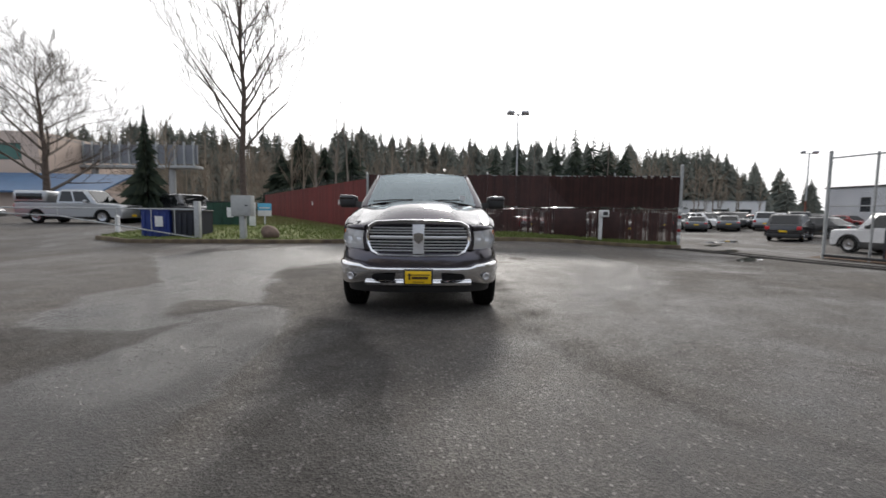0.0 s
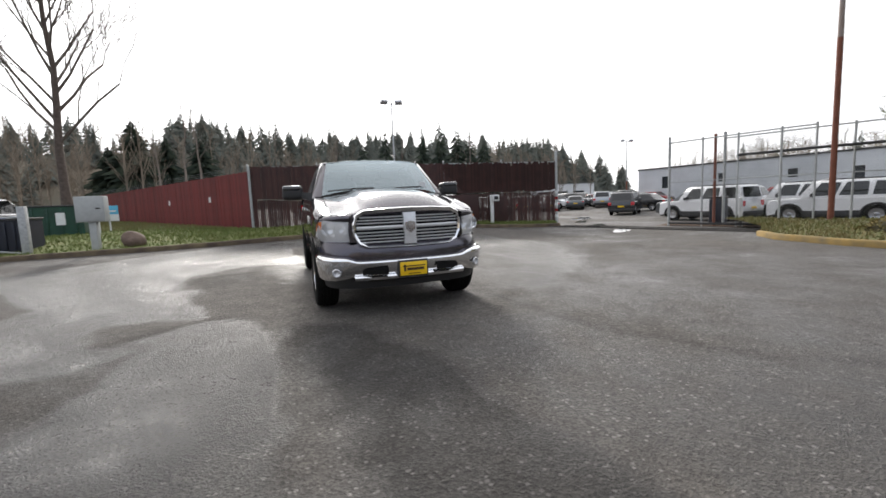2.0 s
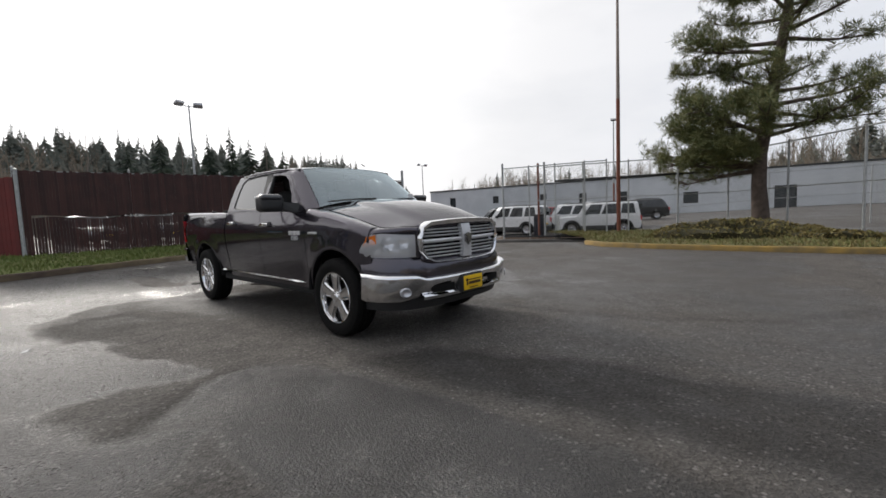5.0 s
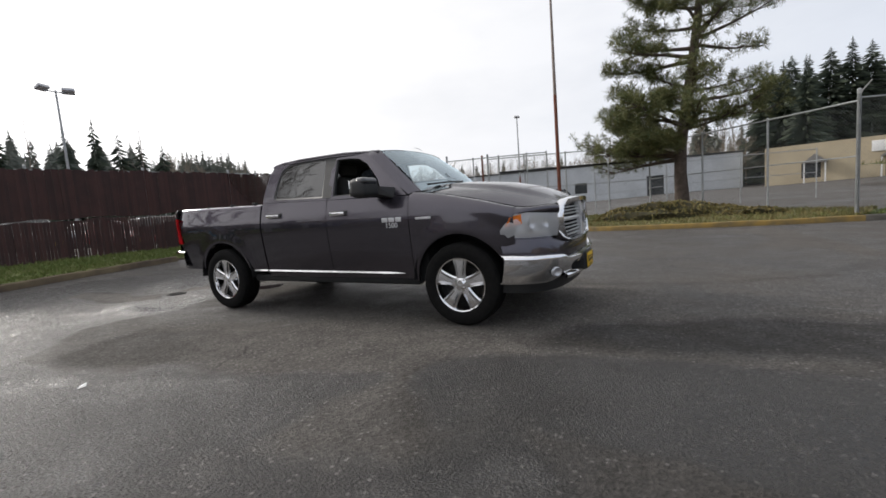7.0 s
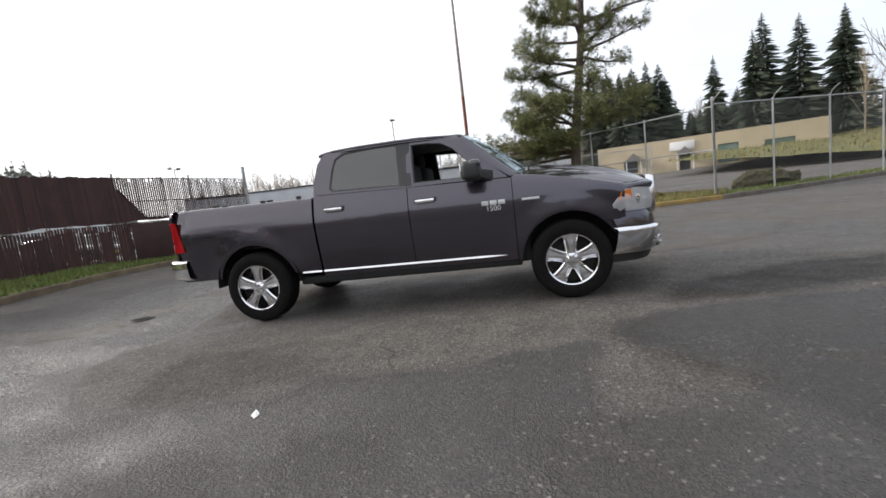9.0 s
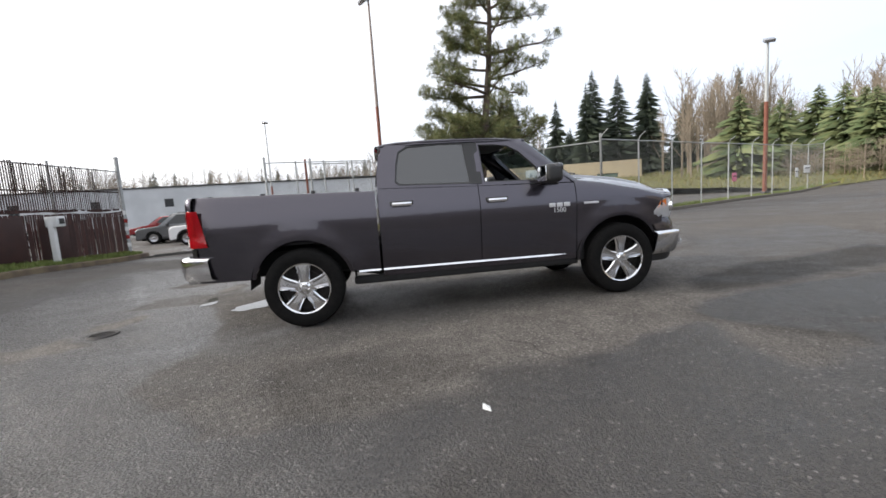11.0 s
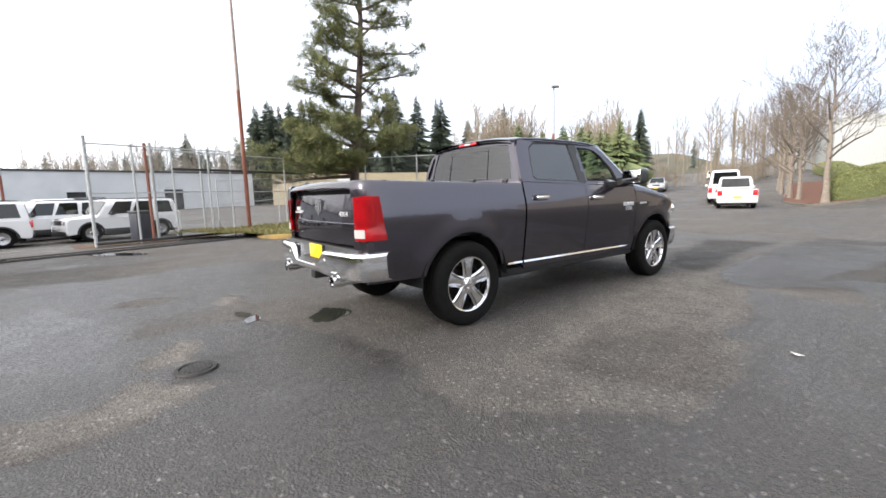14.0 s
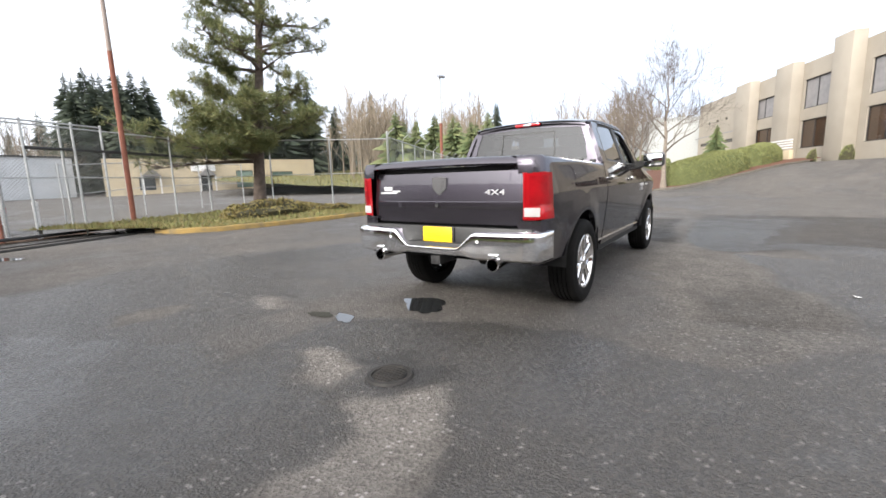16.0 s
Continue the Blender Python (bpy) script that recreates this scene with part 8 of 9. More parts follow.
    part("grille", box(-w + 0.50, w - 0.50, f - 0.008, f + 0.05, nose - 0.26, nose - 0.07, 0.015), BLACK, t)
    if kind != "boxy":
        part("number_plate", box(-0.20, 0.20, f - 0.030, f - 0.015, 0.40, 0.51), YELLOW, t, "yellow dealer plate")
    part("number_plate", box(-0.20, 0.20, b + 0.015, b + 0.030, 0.60, 0.71), YELLOW, t, "yellow dealer plate")
    if kind == "pickup":
        # near-black slab on the closed body: its colour stands for the bed's shaded depth
        bm = bmesh.new()
        add_box(bm, -w + 0.10, w - 0.10, f + 3.55, b - 0.10, belt - 0.02, belt + 0.03)
        part("dark_bed_slab", bm, DARK, t)
    for x in (-w + 0.12, w - 0.12):
        for y in (af, ab):
            car_wheel(r, 0.22, t, x, y)
    return t


def at(x, y, yaw):
    return pose(x, y, ground_z(x, y), 0, 0, yaw)


# nose direction at yaw 0 is -y
car("jeep_suv", "white boxy sport utility with black trim, parked in the fenced lot", "car", at(19.45, 11.1, 186), WHITEPAINT, "boxy")
car("jeep_suv", "white boxy sport utility with roof rails behind the chain-link fence", "car", at(20.55, 6.1, 200), WHITEPAINT, "boxy")
car("jeep_suv", "white boxy sport utility parked close beside another", "car", at(22.7, 8.9, 202), WHITEPAINT, "boxy")
car("parked_suv", "dark grey sport utility parked behind the white ones", "car", at(22.4, 14.0, 190), GREYPAINT, "suv")
car("white_pickup", "white crew-cab pickup among parked cars", "pickup truck", at(25.8, 8.6, 205), WHITEPAINT, "pickup", clad=False)
car("parked_suv", "silver crossover parked in the lot", "car", at(25.4, 14.6, 195), SILVERPAINT, "suv")
car("parked_suv", "black crossover seen from behind in the car lot", "car", at(23.6, 21.5, 130), BLACKPAINT, "suv")
sources = [car("lot_car", "white crossover in a row of cars for sale", "car", at(29.5, 39.5, 12), WHITEPAINT, "suv", "cars in the lot"),
           car("lot_car", "black crossover in a row of cars for sale", "car", at(32.2, 39.0, 12), BLACKPAINT, "suv", "cars in the lot"),
           car("lot_car", "dark red sedan in a row of cars for sale", "car", at(34.9, 38.4, 12), REDPAINT, "sedan", "cars in the lot"),
           car("lot_car", "grey sedan in a row of cars for sale", "car", at(37.6, 37.9, 12), GREYPAINT, "sedan", "cars in the lot"),
           car("lot_car", "silver crossover in a row of cars for sale", "car", at(26.8, 40.0, 12), SILVERPAINT, "suv", "cars in the lot"),
           car("lot_car", "black sedan in a row of cars for sale", "car", at(40.2, 37.3, 12), BLACKPAINT, "sedan", "cars in the lot")]
r_ = random.Random(5)
for row_y, x0, x1, yaw in ((24.0, 0.5, 14.0, 10), (36.0, 23.5, 36.0, 146), (47.0, 20.0, 48.0, 12), (54.0, 20.0, 50.0, 190), (62.0, 24.0, 58.0, 12), (72.0, 24.0, 66.0, 12)):
    x = x0
    while x < x1:
        copy_thing(r_.choice([sources[i] for i in ((1, 2, 3, 5) if row_y < 25 else (1, 3, 5, 4) if row_y < 37 else range(6))]), at(x, row_y - (x - x0) * 0.2 + r_.uniform(-0.3, 0.3), yaw + r_.uniform(-2, 2)))
        x += 2.75
for x, y in ((28.5, 17.5), (30.5, 14.5), (32.5, 11.5), (34.5, 8.5), (27.5, 24.0)):
    copy_thing(r_.choice(sources), at(x, y, 200 + r_.uniform(-3, 3)))
# beside the driveway
car("silver_pickup", "silver pickup with a canopy parked across the driveway", "pickup truck", at(-19.6, 18.9, 92), SILVERPAINT, "pickup", clad=False)
cn = thing("truck_canopy", "silver fibreglass canopy on the pickup's bed", "canopy", at(-21.6, 18.9, 92))
part("shell", box(-0.85, 0.85, -0.75, 1.0, 1.1, 1.78, 0.12, None, 3), SILVERPAINT, cn)
for s in (-1, 1):
    part("pane", box(*sorted((s * 0.845, s * 0.86)), -0.55, 0.8, 1.28, 1.62, 0.004), CARGLASS, cn)
copy_thing(sources[2], at(-24.5, 15.6, 80))
copy_thing(sources[1], at(-14.6, 20.6, 60))
copy_thing(sources[5], at(-17.6, 24.5, 95))
copy_thing(sources[0], at(-12.5, 34.0, 60))
copy_thing(sources[3], at(-29.0, 21.0, 90))
# along the road
car("work_pickup", "white work pickup parked at the roadside", "pickup truck", at(6.3, -24.4, 22), WHITEPAINT, "pickup", clad=False)
wv = car("box_van", "white van parked at the roadside", "van", at(9.3, -31.0, 22), WHITEPAINT, "van", clad=False)
copy_thing(sources[0], at(11.6, -38.5, 22))
copy_thing(sources[4], at(14.6, -46.0, 22))
copy_thing(sources[1], at(17.4, -54.0, 22))
copy_thing(sources[4], at(22.0, -46.5, 202))
copy_thing(sources[0], at(31.0, -86.0, 202))


# ---- buildings ----
def facade(name, label, category, p0, p1, depth, z0, z1, material, openings, trim=None, pillars=(), parapet=None):
    """A long building: front wall with real openings between p0 and p1, sides, back, roof, panes and frames. openings: (along, width, low, high, name, material)."""
    a, b = Vector((*p0, 0)), Vector((*p1, 0))
    L = (b - a).length
    yaw = math.degrees(math.atan2(b.y - a.y, b.x - a.x))
    t = thing(name, label, category, pose(a.x, a.y, 0, 0, 0, yaw))
    th = 0.3
    s = 1 if depth > 0 else -1
    us = sorted({0.0, L, *(o[0] for o in openings), *(o[0] + o[1] for o in openings)})
    bm = bmesh.new()
    for u0, u1 in zip(us, us[1:]):
        holes = sorted((o[2], o[3]) for o in openings if o[0] <= u0 + 1e-4 and o[0] + o[1] >= u1 - 1e-4)
        z = z0
        for lo, hi in holes:
            if lo > z:
                add_box(bm, u0, u1, *sorted((0, s * th)), z, lo)
            z = hi
        if z < z1:
            add_box(bm, u0, u1, *sorted((0, s * th)), z, z1)
    bmesh.ops.remove_doubles(bm, verts=bm.verts, dist=1e-4)
    part("front_wall", bm, material, t, "", 0)
    part("end_wall", box(0, th, *sorted((s * th, depth)), z0, z1), material, t, "", 0)
    part("end_wall", box(L - th, L, *sorted((s * th, depth)), z0, z1), material, t, "", 0)
    part("back_wall", box(th, L - th, *sorted((depth - s * th, depth)), z0, z1), material, t, "", 0)
    part("roof", box(0.0, L, *sorted((s * 0.02, depth)), z1 - 0.35, z1 - 0.2), GALV, t, "", 0)
    if trim:
        part("roof_edge", box(-0.1, L + 0.1, *sorted((s * -0.12, s * 0.1)), z1 - 0.12, z1 + 0.06, 0.01), trim, t)
    for u, w, lo, hi, nm, mt in openings:
        pane = part(nm, box(u, u + w, *sorted((s * 0.16, s * 0.20)), lo, hi), mt, t, "", 0)
        bm = bmesh.new()
        for q in range(max(1, int(w / 1.6)) + 1):
            k = max(1, int(w / 1.6))
            uu = u + (w - 0.05) * q / k
            add_box(bm, uu, uu + 0.05, *sorted((s * 0.10, s * 0.16)), lo, hi)
        add_box(bm, u, u + w, *sorted((s * 0.10, s * 0.16)), hi - 0.05, hi)
        add_box(bm, u, u + w, *sorted((s * 0.02, s * 0.16)), lo, lo + 0.05)
        part("window_frame", bm, BLACK, pane, "", 0)
    for u, w, out, top in pillars:
        part("pillar", box(u, u + w, *sorted((-s * out, -s * 0.002)), z0, top, 0.03), material, t)
    return t


WINDARK = surf("dark_window_glass", (0.03, 0.035, 0.04), (0.05, 0.055, 0.06), 1.0, rough=0.08, spec=0.7)
wh = facade("warehouse", "long white single-storey warehouse with small square windows", "warehouse", (50.1, 47.6), (59.7, -9.3), 22.0, -0.4, 4.9, WALLWHITE,
       [(3.9, 1.1, 1.9, 3.6, "window", WINDARK), (11.8, 1.0, 2.4, 3.5, "window", WINDARK), (19.5, 1.0, 2.4, 3.4, "window", WINDARK), (25.2, 1.0, 1.6, 3.2, "window", WINDARK), (30.5, 1.0, 1.2, 3.1, "window", WINDARK), (38.0, 1.6, 1.2, 2.6, "window", WINDARK), (47.0, 2.0, 0.2, 2.8, "door", WINDARK)], BLACK)
tan = facade("tan_building", "low tan stucco commercial building with storefront windows", "building", (48.9, -34.0), (56.5, -11.0), -24.0, 0.4, 4.65, WALLTAN,
       [(3.1, 2.8, 0.7, 3.0, "window", surf("green_shop_glass", (0.08, 0.14, 0.12), (0.18, 0.24, 0.20), 1.0, rough=0.1)), (8.4, 2.1, 1.0, 3.2, "window", surf("pale_shop_glass", (0.12, 0.2, 0.17), (0.22, 0.28, 0.24), 1.0, rough=0.1)), (13.4, 1.2, 0.6, 2.6, "door", WINDARK), (19.4, 1.6, 1.0, 2.6, "window", WINDARK)], None)
bm = box(12.9, 15.6, 0.05, 0.14, 3.15, 4.2, 0.02)
sg = part("sign_panel", bm, SIGNWHITE, tan, "blank white sign panel")
for u in (14.0, 19.8):
    bm = bmesh.new()
    add_prism(bm, [(u - 1.0, 0.02, 2.6), (u, 0.02, 3.5), (u + 1.0, 0.02, 2.6)], (0, 1.2, 0))
    part("porch_gable", bm, surf("porch_grey", (0.20, 0.19, 0.18)), tan)
    for k in (-0.85, 0.85):
        part("porch_post", box(u + k - 0.06, u + k + 0.06, 1.0, 1.12, 0.4, 2.62), SIGNWHITE, tan)
bm = box(3.0, 5.0, -12.0, -10.0, 4.65, 5.2, 0.05)
part("roof_unit", bm, GALV, tan)

OFF0, OFF1 = (-12.9, -26.0), (2.84, -63.05)
sh = math.hypot(-12.9 + 9.54, -26.0 + 33.83)
ops = [(16.3 - 4.6 + sh - 0.2, 4.9, 6.35, 8.3, "sunshade_window", SUNSHADE), (11.9 + sh, 4.2, 3.9, 5.3, "window", OFFICEGLASS), (3.3 + sh, 5.0, 6.3, 8.7, "sunshade_window", SUNSHADE), (3.3 + sh, 5.0, 3.0, 5.35, "window", OFFICEGLASS), (-4.2 + sh, 5.0, 6.2, 8.6, "sunshade_window", SUNSHADE), (-4.2 + sh, 5.0, 3.0, 5.4, "window", OFFICEGLASS)]
ops += [(u + sh, 3.0, 4.6, 5.0, "slot_window", OFFICEGLASS) for u in (20.5, 24.5, 28.0)] + [(u + sh, 0.6, 7.3, 7.6, "vent", WINDARK) for u in (20.6, 23.0, 25.5, 28.0)]
off = facade("office_building", "cream stucco two-storey office with pillars and bronze windows", "office building", OFF0, OFF1, -26.0, 1.0, 10.1, WALLCREAM, ops, None,
             [(1.5 + sh, 2.0, 0.9, 10.75), (8.6 + sh, 2.6, 0.9, 10.3), (15.9 + sh, 3.2, 0.9, 10.25)])
part("joint", box(sh + 18.5, sh + 33, 0.002, 0.02, 5.75, 5.85), SUNSHADE, off)
part("wall_lamp", box(sh + 12.3, sh + 12.5, 0.004, 0.14, 5.4, 5.65, 0.02), SIGNWHITE, off)
# low wall with railing by the office entrance
ew = thing("entrance_wall", "low cream wall with white rails by the office door", "wall", pose(-5.6, -36.5, ground_z(-5.6, -36.5), 0, 0, -67))
part("base", box(0, 3.0, 0, 0.3, 0, 1.0, 0.02), WALLTAN, ew)
for z in (1.15, 1.35, 1.55, 1.75):
    part("rail", box(0, 3.0, 0.1, 0.2, z, z + 0.1), SIGNWHITE, ew)
for x, y, w in ((-6.6, -35.2, 0.6), (-8.1, -32.0, 0.8), (-4.9, -38.4, 0.7)):
    leafy_mound("shrub", "small rounded green shrub at the office wall", "shrub", [(x - w * 0.4, y, w, 0.8), (x, y + 0.1, w, 1.0), (x + w * 0.5, y + 0.2, w, 0.8)], 1.0, 900, 0.05, HEDGE, int(abs(x) * 10), 0.3)
facade("far_white_building", "pale plain building behind the bare trees", "building", (9.0, -62.0), (24.0, -104.0), -20.0, 0.5, 9.0, BOXGREY, [(6.0, 2.0, 1.5, 3.5, "window", WINDARK), (16.0, 2.0, 1.5, 3.5, "window", WINDARK)], None)
lb = facade("roadside_building", "peach building with green windows behind the trees", "building", (-62.0, 36.0), (-37.4, 36.6), 14.0, 0.5, 8.6, PEACH, [(20.0, 3.0, 5.9, 7.5, "window", surf("green_glass", (0.04, 0.12, 0.09), (0.06, 0.16, 0.12), 1.0, rough=0.1)), (10.0, 6.0, 5.9, 7.5, "window", WINDARK)], None)
sb = facade("low_shop", "low shop with a sloping blue metal roof", "building", (-50.0, 31.0), (-28.5, 32.5), 3.9, 0.4, 2.9, PEACH, [(4.0, 8.0, 0.9, 2.2, "window", WINDARK), (15.0, 4.0, 0.9, 2.2, "window", WINDARK)], None)
bm = bmesh.new()
add_prism(bm, [(-0.4, -0.9, 2.75), (-0.4, 3.9, 4.6), (-0.4, 3.9, 4.45), (-0.4, -0.9, 2.6)], (22.2, 0, 0))
part("awning", bm, BLUEROOF, sb, "sloping blue metal roof")

facade("far_showroom", "long white low showroom beyond the rows of cars", "building", (52.0, 82.0), (68.0, 80.0), 8.0, -0.2, 4.3, SIGNWHITE, [(1.5, 3.0, 0.6, 2.6, "window", WINDARK), (6.0, 3.0, 0.6, 2.6, "window", WINDARK), (10.5, 3.0, 0.6, 2.6, "window", WINDARK)], GALV)

# elevated sign gantry in the distance
gn = thing("sign_gantry", "large grey ribbed elevated sign structure in the distance", "sign structure", pose(-39.5, 41.5, 0, 0, 0, -3))
part("deck", box(0, 14.5, 0, 1.6, 5.7, 6.0, 0.02), GALV, gn)
part("panel", box(0.0, 14.5, 0.5, 0.7, 6.2, 8.2), surf("grey_ribbed_panel", (0.22, 0.23, 0.25), (0.17, 0.18, 0.20), 0.8, rough=0.6), gn)
for k in range(15):
    part("rib", box(0.1 + k, 0.25 + k, 0.3, 0.5, 6.0, 8.5), GALV, gn)
for k in (3.0, 11.5):
    part("column", tube([(k, 0.8, 0), (k, 0.8, 5.7)], 0.35, 12), GALV, gn)


# ---- things by the driveway ----
def skip(x, y, yaw, w, d, h, material, lid, label, paper=True):
    t = thing("dumpster", label, "dumpster", at(x, y, yaw))
    bm = bmesh.new()
    add_ring(bm, [(-w / 2, -d / 2, h), (w / 2, -d / 2, h), (w / 2, d / 2, h), (-w / 2, d / 2, h)], [(-w / 2 + 0.04, -d / 2 + 0.04, h), (w / 2 - 0.04, -d / 2 + 0.04, h), (w / 2 - 0.04, d / 2 - 0.04, h), (-w / 2 + 0.04, d / 2 - 0.04, h)], (0, 0, -h + 0.1))
    add_box(bm, -w / 2 + 0.02, w / 2 - 0.02, -d / 2 + 0.02, d / 2 - 0.02, 0.08, 0.14)
    part("body", bm, material, t, "", 0)
    for k in range(4):
        u = -w / 2 + w * (k + 0.5) / 4
        part("rib", box(u - 0.03, u + 0.03, -d / 2 - 0.035, -d / 2 - 0.002, 0.15, h - 0.06, 0.008), material, t)
    part("lid", box(-w / 2 - 0.03, w / 2 + 0.03, -d / 2 - 0.03, d / 2 + 0.03, h + 0.002, h + 0.06, 0.015), lid, t)
    if paper:
        part("notice", box(w * 0.02, w * 0.02 + 0.28, -d / 2 - 0.045, -d / 2 - 0.038, h * 0.45, h * 0.82), SIGNWHITE, t, "white paper notice")
    return t


skip(-9.66, 10.2, -2, 1.0, 1.2, 1.0, BLUEBIN, BLUEBIN, "blue steel dumpster on the verge behind the kerb")
skip(-8.70, 10.25, -2, 0.80, 1.2, 0.98, NAVYBIN, BLACK, "dark navy steel dumpster beside the blue one", False)
skip(-9.6, 15.2, 8, 1.7, 1.3, 1.25, GREENBIN, BLACK, "green steel dumpster farther up the driveway")
ub = thing("utility_box", "grey electrical cabinet on a short post", "utility box", at(-6.48, 9.35, -6))
part("post", box(-0.09, 0.09, -0.09, 0.09, 0.05, 0.95, 0.01), BOXGREY, ub)
part("cabinet", box(-0.36, 0.36, -0.14, 0.14, 0.90, 1.62, 0.012), BOXGREY, ub)
part("cabinet_door", box(-0.33, 0.33, -0.155, -0.142, 0.93, 1.59, 0.005), BOXGREY, ub)
part("latch", box(0.16, 0.28, -0.175, -0.156, 1.26, 1.29, 0.004), IRON, ub)
sg = thing("yard_sign", "white and sky-blue notice board on a post", "sign", at(-8.28, 16.0, 20))
part("post", box(-0.03, 0.03, -0.03, 0.03, 0.0, 1.0), SIGNWHITE, sg)
part("panel", box(-0.32, 0.32, -0.05, -0.032, 0.60, 1.24, 0.004), SIGNBLUE, sg)
part("lower_panel", box(-0.32, 0.32, -0.058, -0.052, 0.60, 0.88), SIGNWHITE, sg)
part("print_bar", box(-0.24, 0.24, -0.056, -0.051, 0.98, 1.04), SIGNWHITE, sg)
mk = thing("marker_board", "narrow white marker board leaning on the verge", "board", at(-8.15, 14.2, 12))
part("panel", box(-0.14, 0.14, -0.03, 0.0, 0.0, 1.28, 0.01), SIGNWHITE, mk)
bm = bmesh.new()
bmesh.ops.create_icosphere(bm, subdivisions=3, radius=0.32)
for v in bm.verts:
    v.co *= 1 + 0.34 * noise.noise(v.co * 2.4)
    v.co.z *= 0.85
rk = part("boulder", bm, STONE, None, "", 50)
rk.matrix_basis = pose(-5.68, 9.6, ground_z(-5.68, 9.6) + 0.30)
tagged(rk, "brown rounded boulder on the verge", "rock")
# barrier gate of steel pipes
bg = thing("barrier_gate", "grey steel pipe barrier gate across the driveway", "gate", at(-8.05, 9.35, 0))
part("hinge_post", box(-0.09, 0.09, -0.09, 0.09, 0.0, 1.40, 0.02), GALV, bg)
part("pipe", tube([(0, 0, 1.12), (-4.6, -0.5, 1.13), (-9.5, -1.0, 1.10)], 0.022, 8), GALV, bg)
part("brace", tube([(-0.05, 0, 0.12), (-4.4, -0.48, 0.86), (-9.5, -1.0, 1.08)], 0.022, 8), GALV, bg)
for u, zl in ((-0.75, 0.24), (-1.5, 0.37), (-2.6, 0.55), (-4.4, 0.86)):
    part("upright", tube([(u, u * 0.108, zl), (u, u * 0.108, 1.12)], 0.018, 8), GALV, bg)
part("foot", tube([(-8.0, -0.86, 0.0), (-8.0, -0.86, 1.10)], 0.03, 8), GALV, bg)
for x, y in ((-13.0, 12.4),):
    bl = part("bollard", post_mesh(0.62, 0.09), SIGNWHITE, None)
    bl.matrix_basis = at(x, y, 0)
    tagged(bl, "white concrete bollard beside the driveway", "bollard")
# card reader post by the gate
cr = thing("card_reader", "white gate card-reader box on a post in the grass", "card reader", pose(6.8, 10.85, ground_z(6.8, 10.85) + 0.12))
part("post", box(-0.06, 0.06, -0.06, 0.06, 0.0, 1.1, 0.012), SIGNWHITE, cr)
part("reader_box", box(-0.05, 0.28, -0.16, 0.12, 0.95, 1.22, 0.03), SIGNWHITE, cr)
part("reader_panel", box(0.03, 0.22, -0.17, -0.161, 1.02, 1.16, 0.004), BLACK, cr)
# notices on the road fence
for x, y, z, w, h, mt in ((14.75, -16.2, 1.05, 0.5, 0.45, PINK), (18.5, -24.3, 1.0, 0.45, 0.6, SIGNWHITE), (19.3, -26.0, 1.2, 1.2, 0.5, SIGNWHITE)):
    nb = thing("fence_notice", "flat notice wired to the chain-link fence", "notice", pose(x - 0.05, y - 0.02, ground_z(x, y), 0, 0, -65))
    part("panel", box(-w / 2, w / 2, -0.035, -0.02, z, z + h, 0.003), mt, nb)
    part("print_bar", box(-w * 0.35, w * 0.35, -0.040, -0.036, z + h * 0.55, z + h * 0.68), BLACK, nb)
facade("maroon_wall", "dark maroon block wall beside the climbing road", "wall", (21.4, -38.5), (26.4, -50.5), 1.0, 0.6, 3.3, SLAT, [], None)

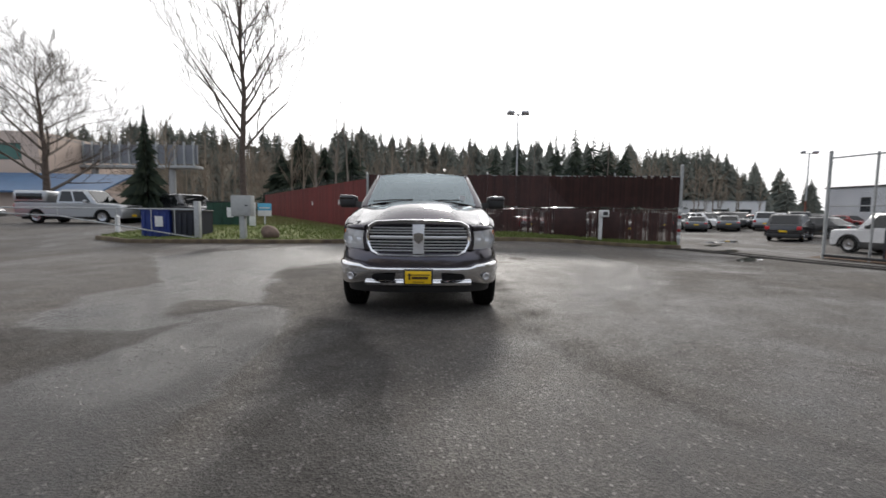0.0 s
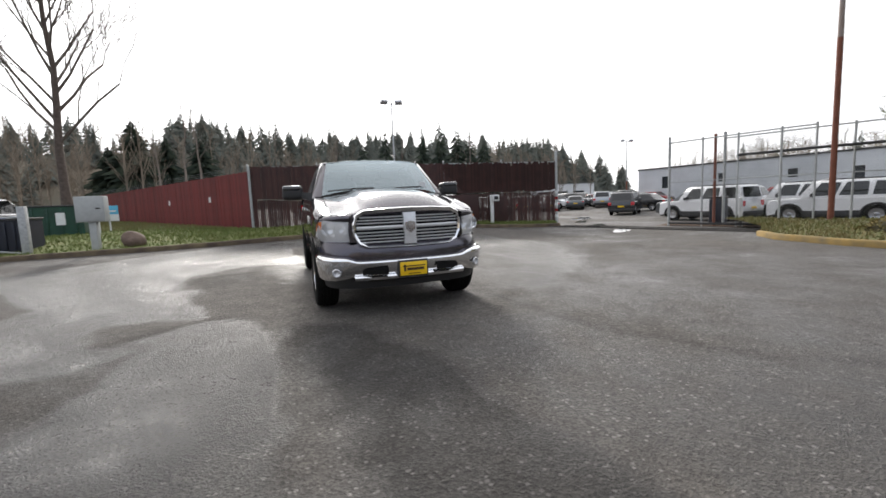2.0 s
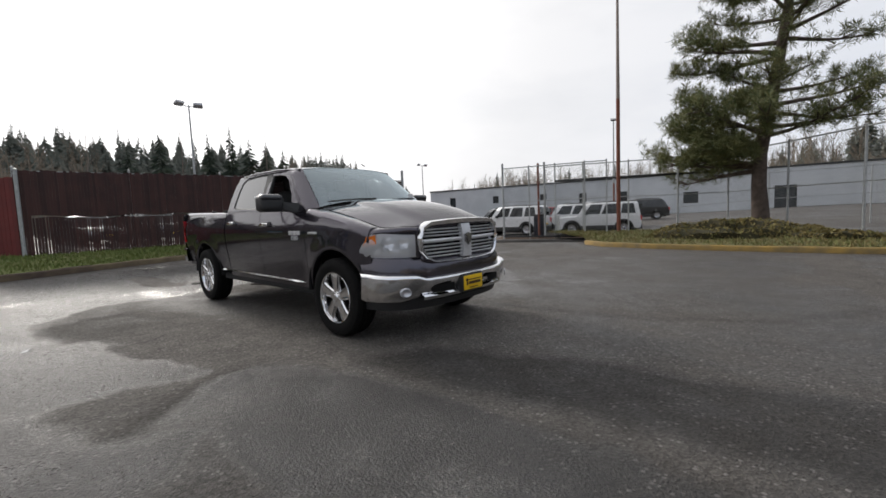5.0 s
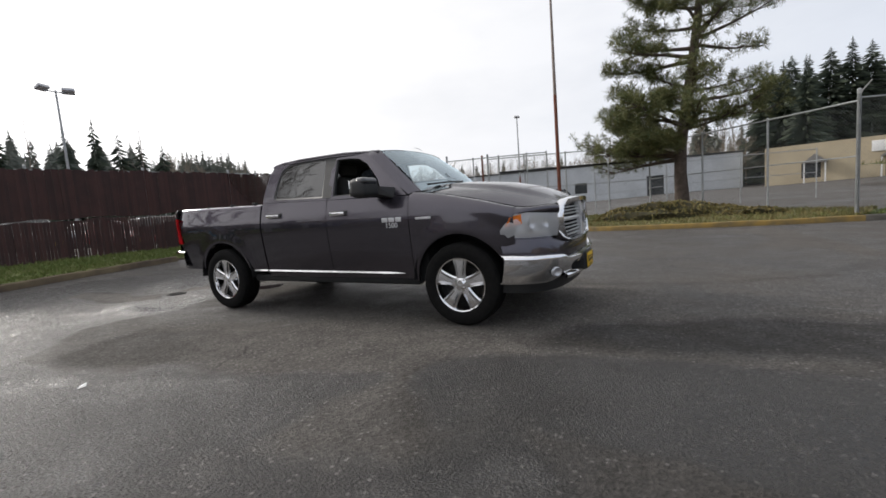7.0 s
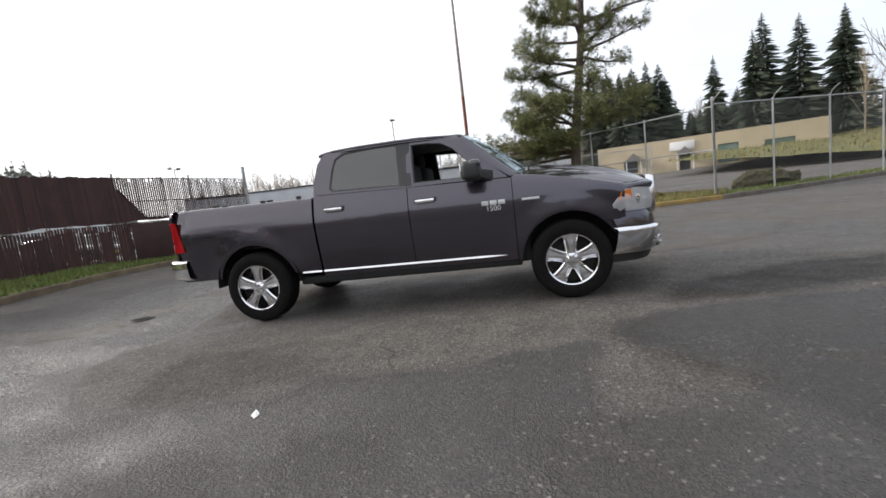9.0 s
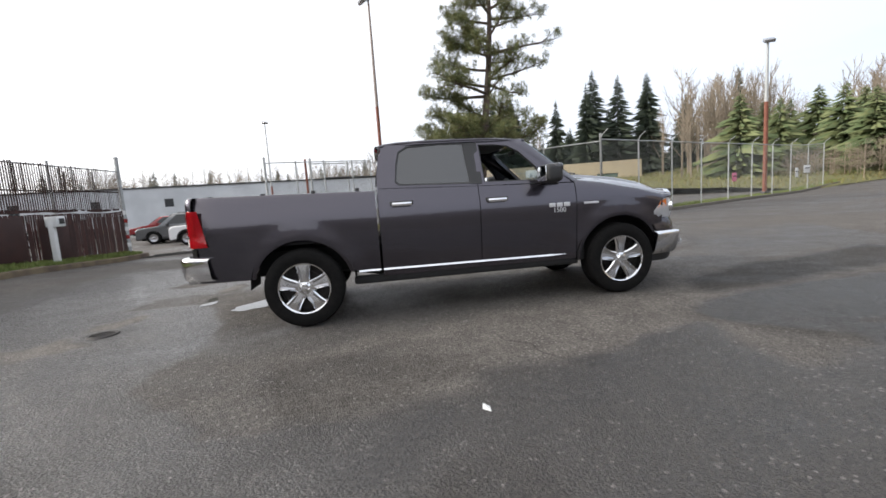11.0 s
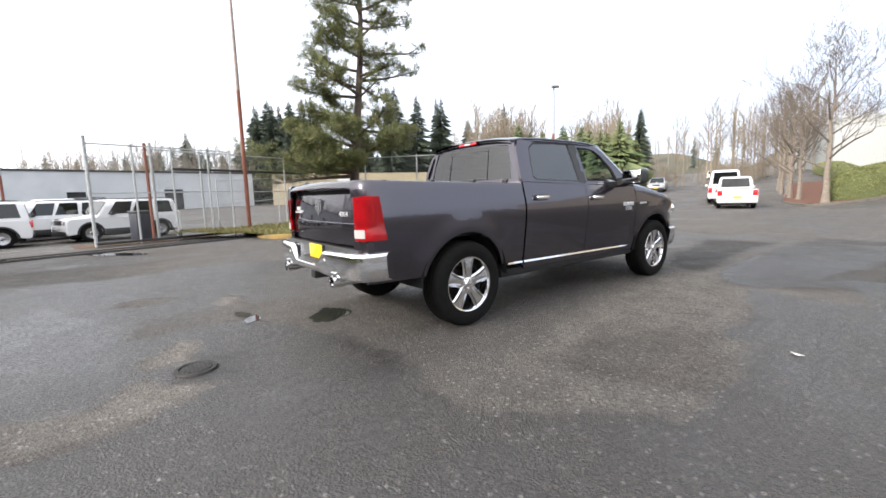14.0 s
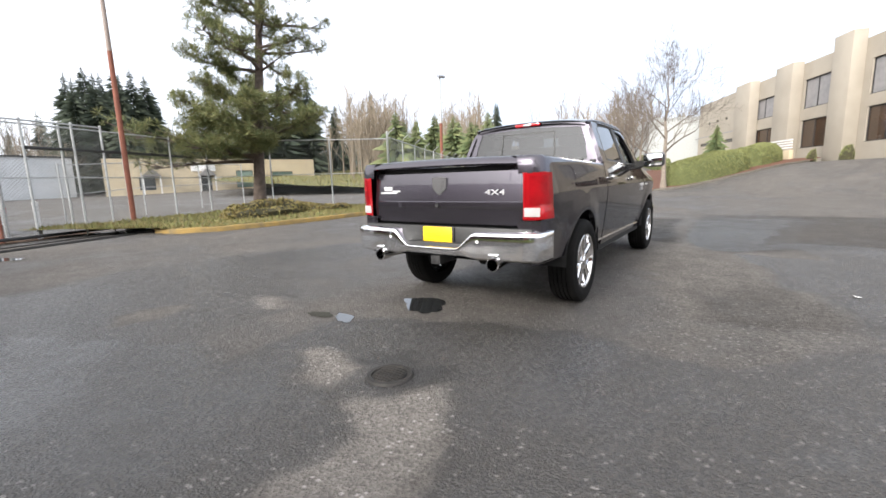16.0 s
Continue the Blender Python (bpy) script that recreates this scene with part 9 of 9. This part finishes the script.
# ---- on the asphalt ----
mh = thing("manhole", "cast-iron manhole cover in a broken asphalt patch", "manhole cover", pose(-0.40, 5.84, ground_z(-0.4, 5.84)))
bm = bmesh.new()
add_lathe_z(bm, [(0.0, 0.012), (0.105, 0.012), (0.108, 0.006), (0.116, 0.006), (0.119, 0.016), (0.145, 0.016), (0.155, 0.002)], 32)
part("cover", bm, IRON, mh)
for k in range(-3, 4):
    w = math.sqrt(0.10 ** 2 - (k * 0.027) ** 2)
    part("tread_bar", box(-w, w, k * 0.027 - 0.006, k * 0.027 + 0.006, 0.012, 0.018), IRON, mh)


def blot(name, label, category, x, y, rx, ry, yaw, material, z, seed, ragged=0.35):
    """A ragged flat patch lying on the asphalt."""
    bm = bmesh.new()
    n_ = 48
    vs = []
    for k in range(n_):
        a = 2 * math.pi * k / n_
        q = 1 + ragged * noise.noise((math.cos(a) * 1.7 + seed, math.sin(a) * 1.7, seed)) + ragged * 0.5 * noise.noise((math.cos(a) * 5 + seed, math.sin(a) * 5, seed))
        vs.append(bm.verts.new((rx * q * math.cos(a), ry * q * math.sin(a), 0)))
    c = bm.verts.new((0, 0, 0.0))
    for k in range(n_):
        bm.faces.new((c, vs[k], vs[(k + 1) % n_]))
    ob = part(name, bm, material, None, "", 0)
    ob.matrix_basis = pose(x, y, ground_z(x, y) + z, 0, 0, yaw)
    return tagged(ob, label, category, kind="structure")


bm = bmesh.new()
add_prism(bm, [(-0.06, -0.02, 0.006), (0.0, 0.05, 0.012), (0.07, 0.03, 0.03), (0.03, -0.03, 0.008)], (0, 0, 0.003))
lf = part("paper_scrap", bm, SIGNWHITE, None, "", 0)
lf.matrix_basis = pose(-3.2, 2.24, 0.0) @ Matrix.Diagonal((0.62, 0.62, 0.8, 1))
tagged(lf, "small crumpled white paper scrap on the asphalt", "litter")
blot("puddle", "shallow rain puddle behind the truck", "puddle", 0.36, 4.45, 0.30, 0.20, -35, WATER, 0.005, 3.0)
blot("puddle", "small shallow rain puddle", "puddle", 0.76, 5.15, 0.15, 0.07, -30, WATER, 0.005, 5.0)
blot("oil_stain", "dark moss and oil stain in a shallow hole", "stain", 1.05, 5.20, 0.14, 0.07, 10, MOSS, 0.007, 9.0)
for x, y, rx, ry in ((9.6, 6.4, 0.9, 0.25), (10.6, 9.0, 1.2, 0.3), (13.5, 14.0, 1.6, 0.4), (17.5, 19.0, 2.0, 0.6), (12.0, 11.8, 0.8, 0.25)):
    blot("puddle", "shallow rain puddle on the lot's asphalt", "puddle", x, y, rx, ry, 40, WATER, 0.006, x)
pickup()
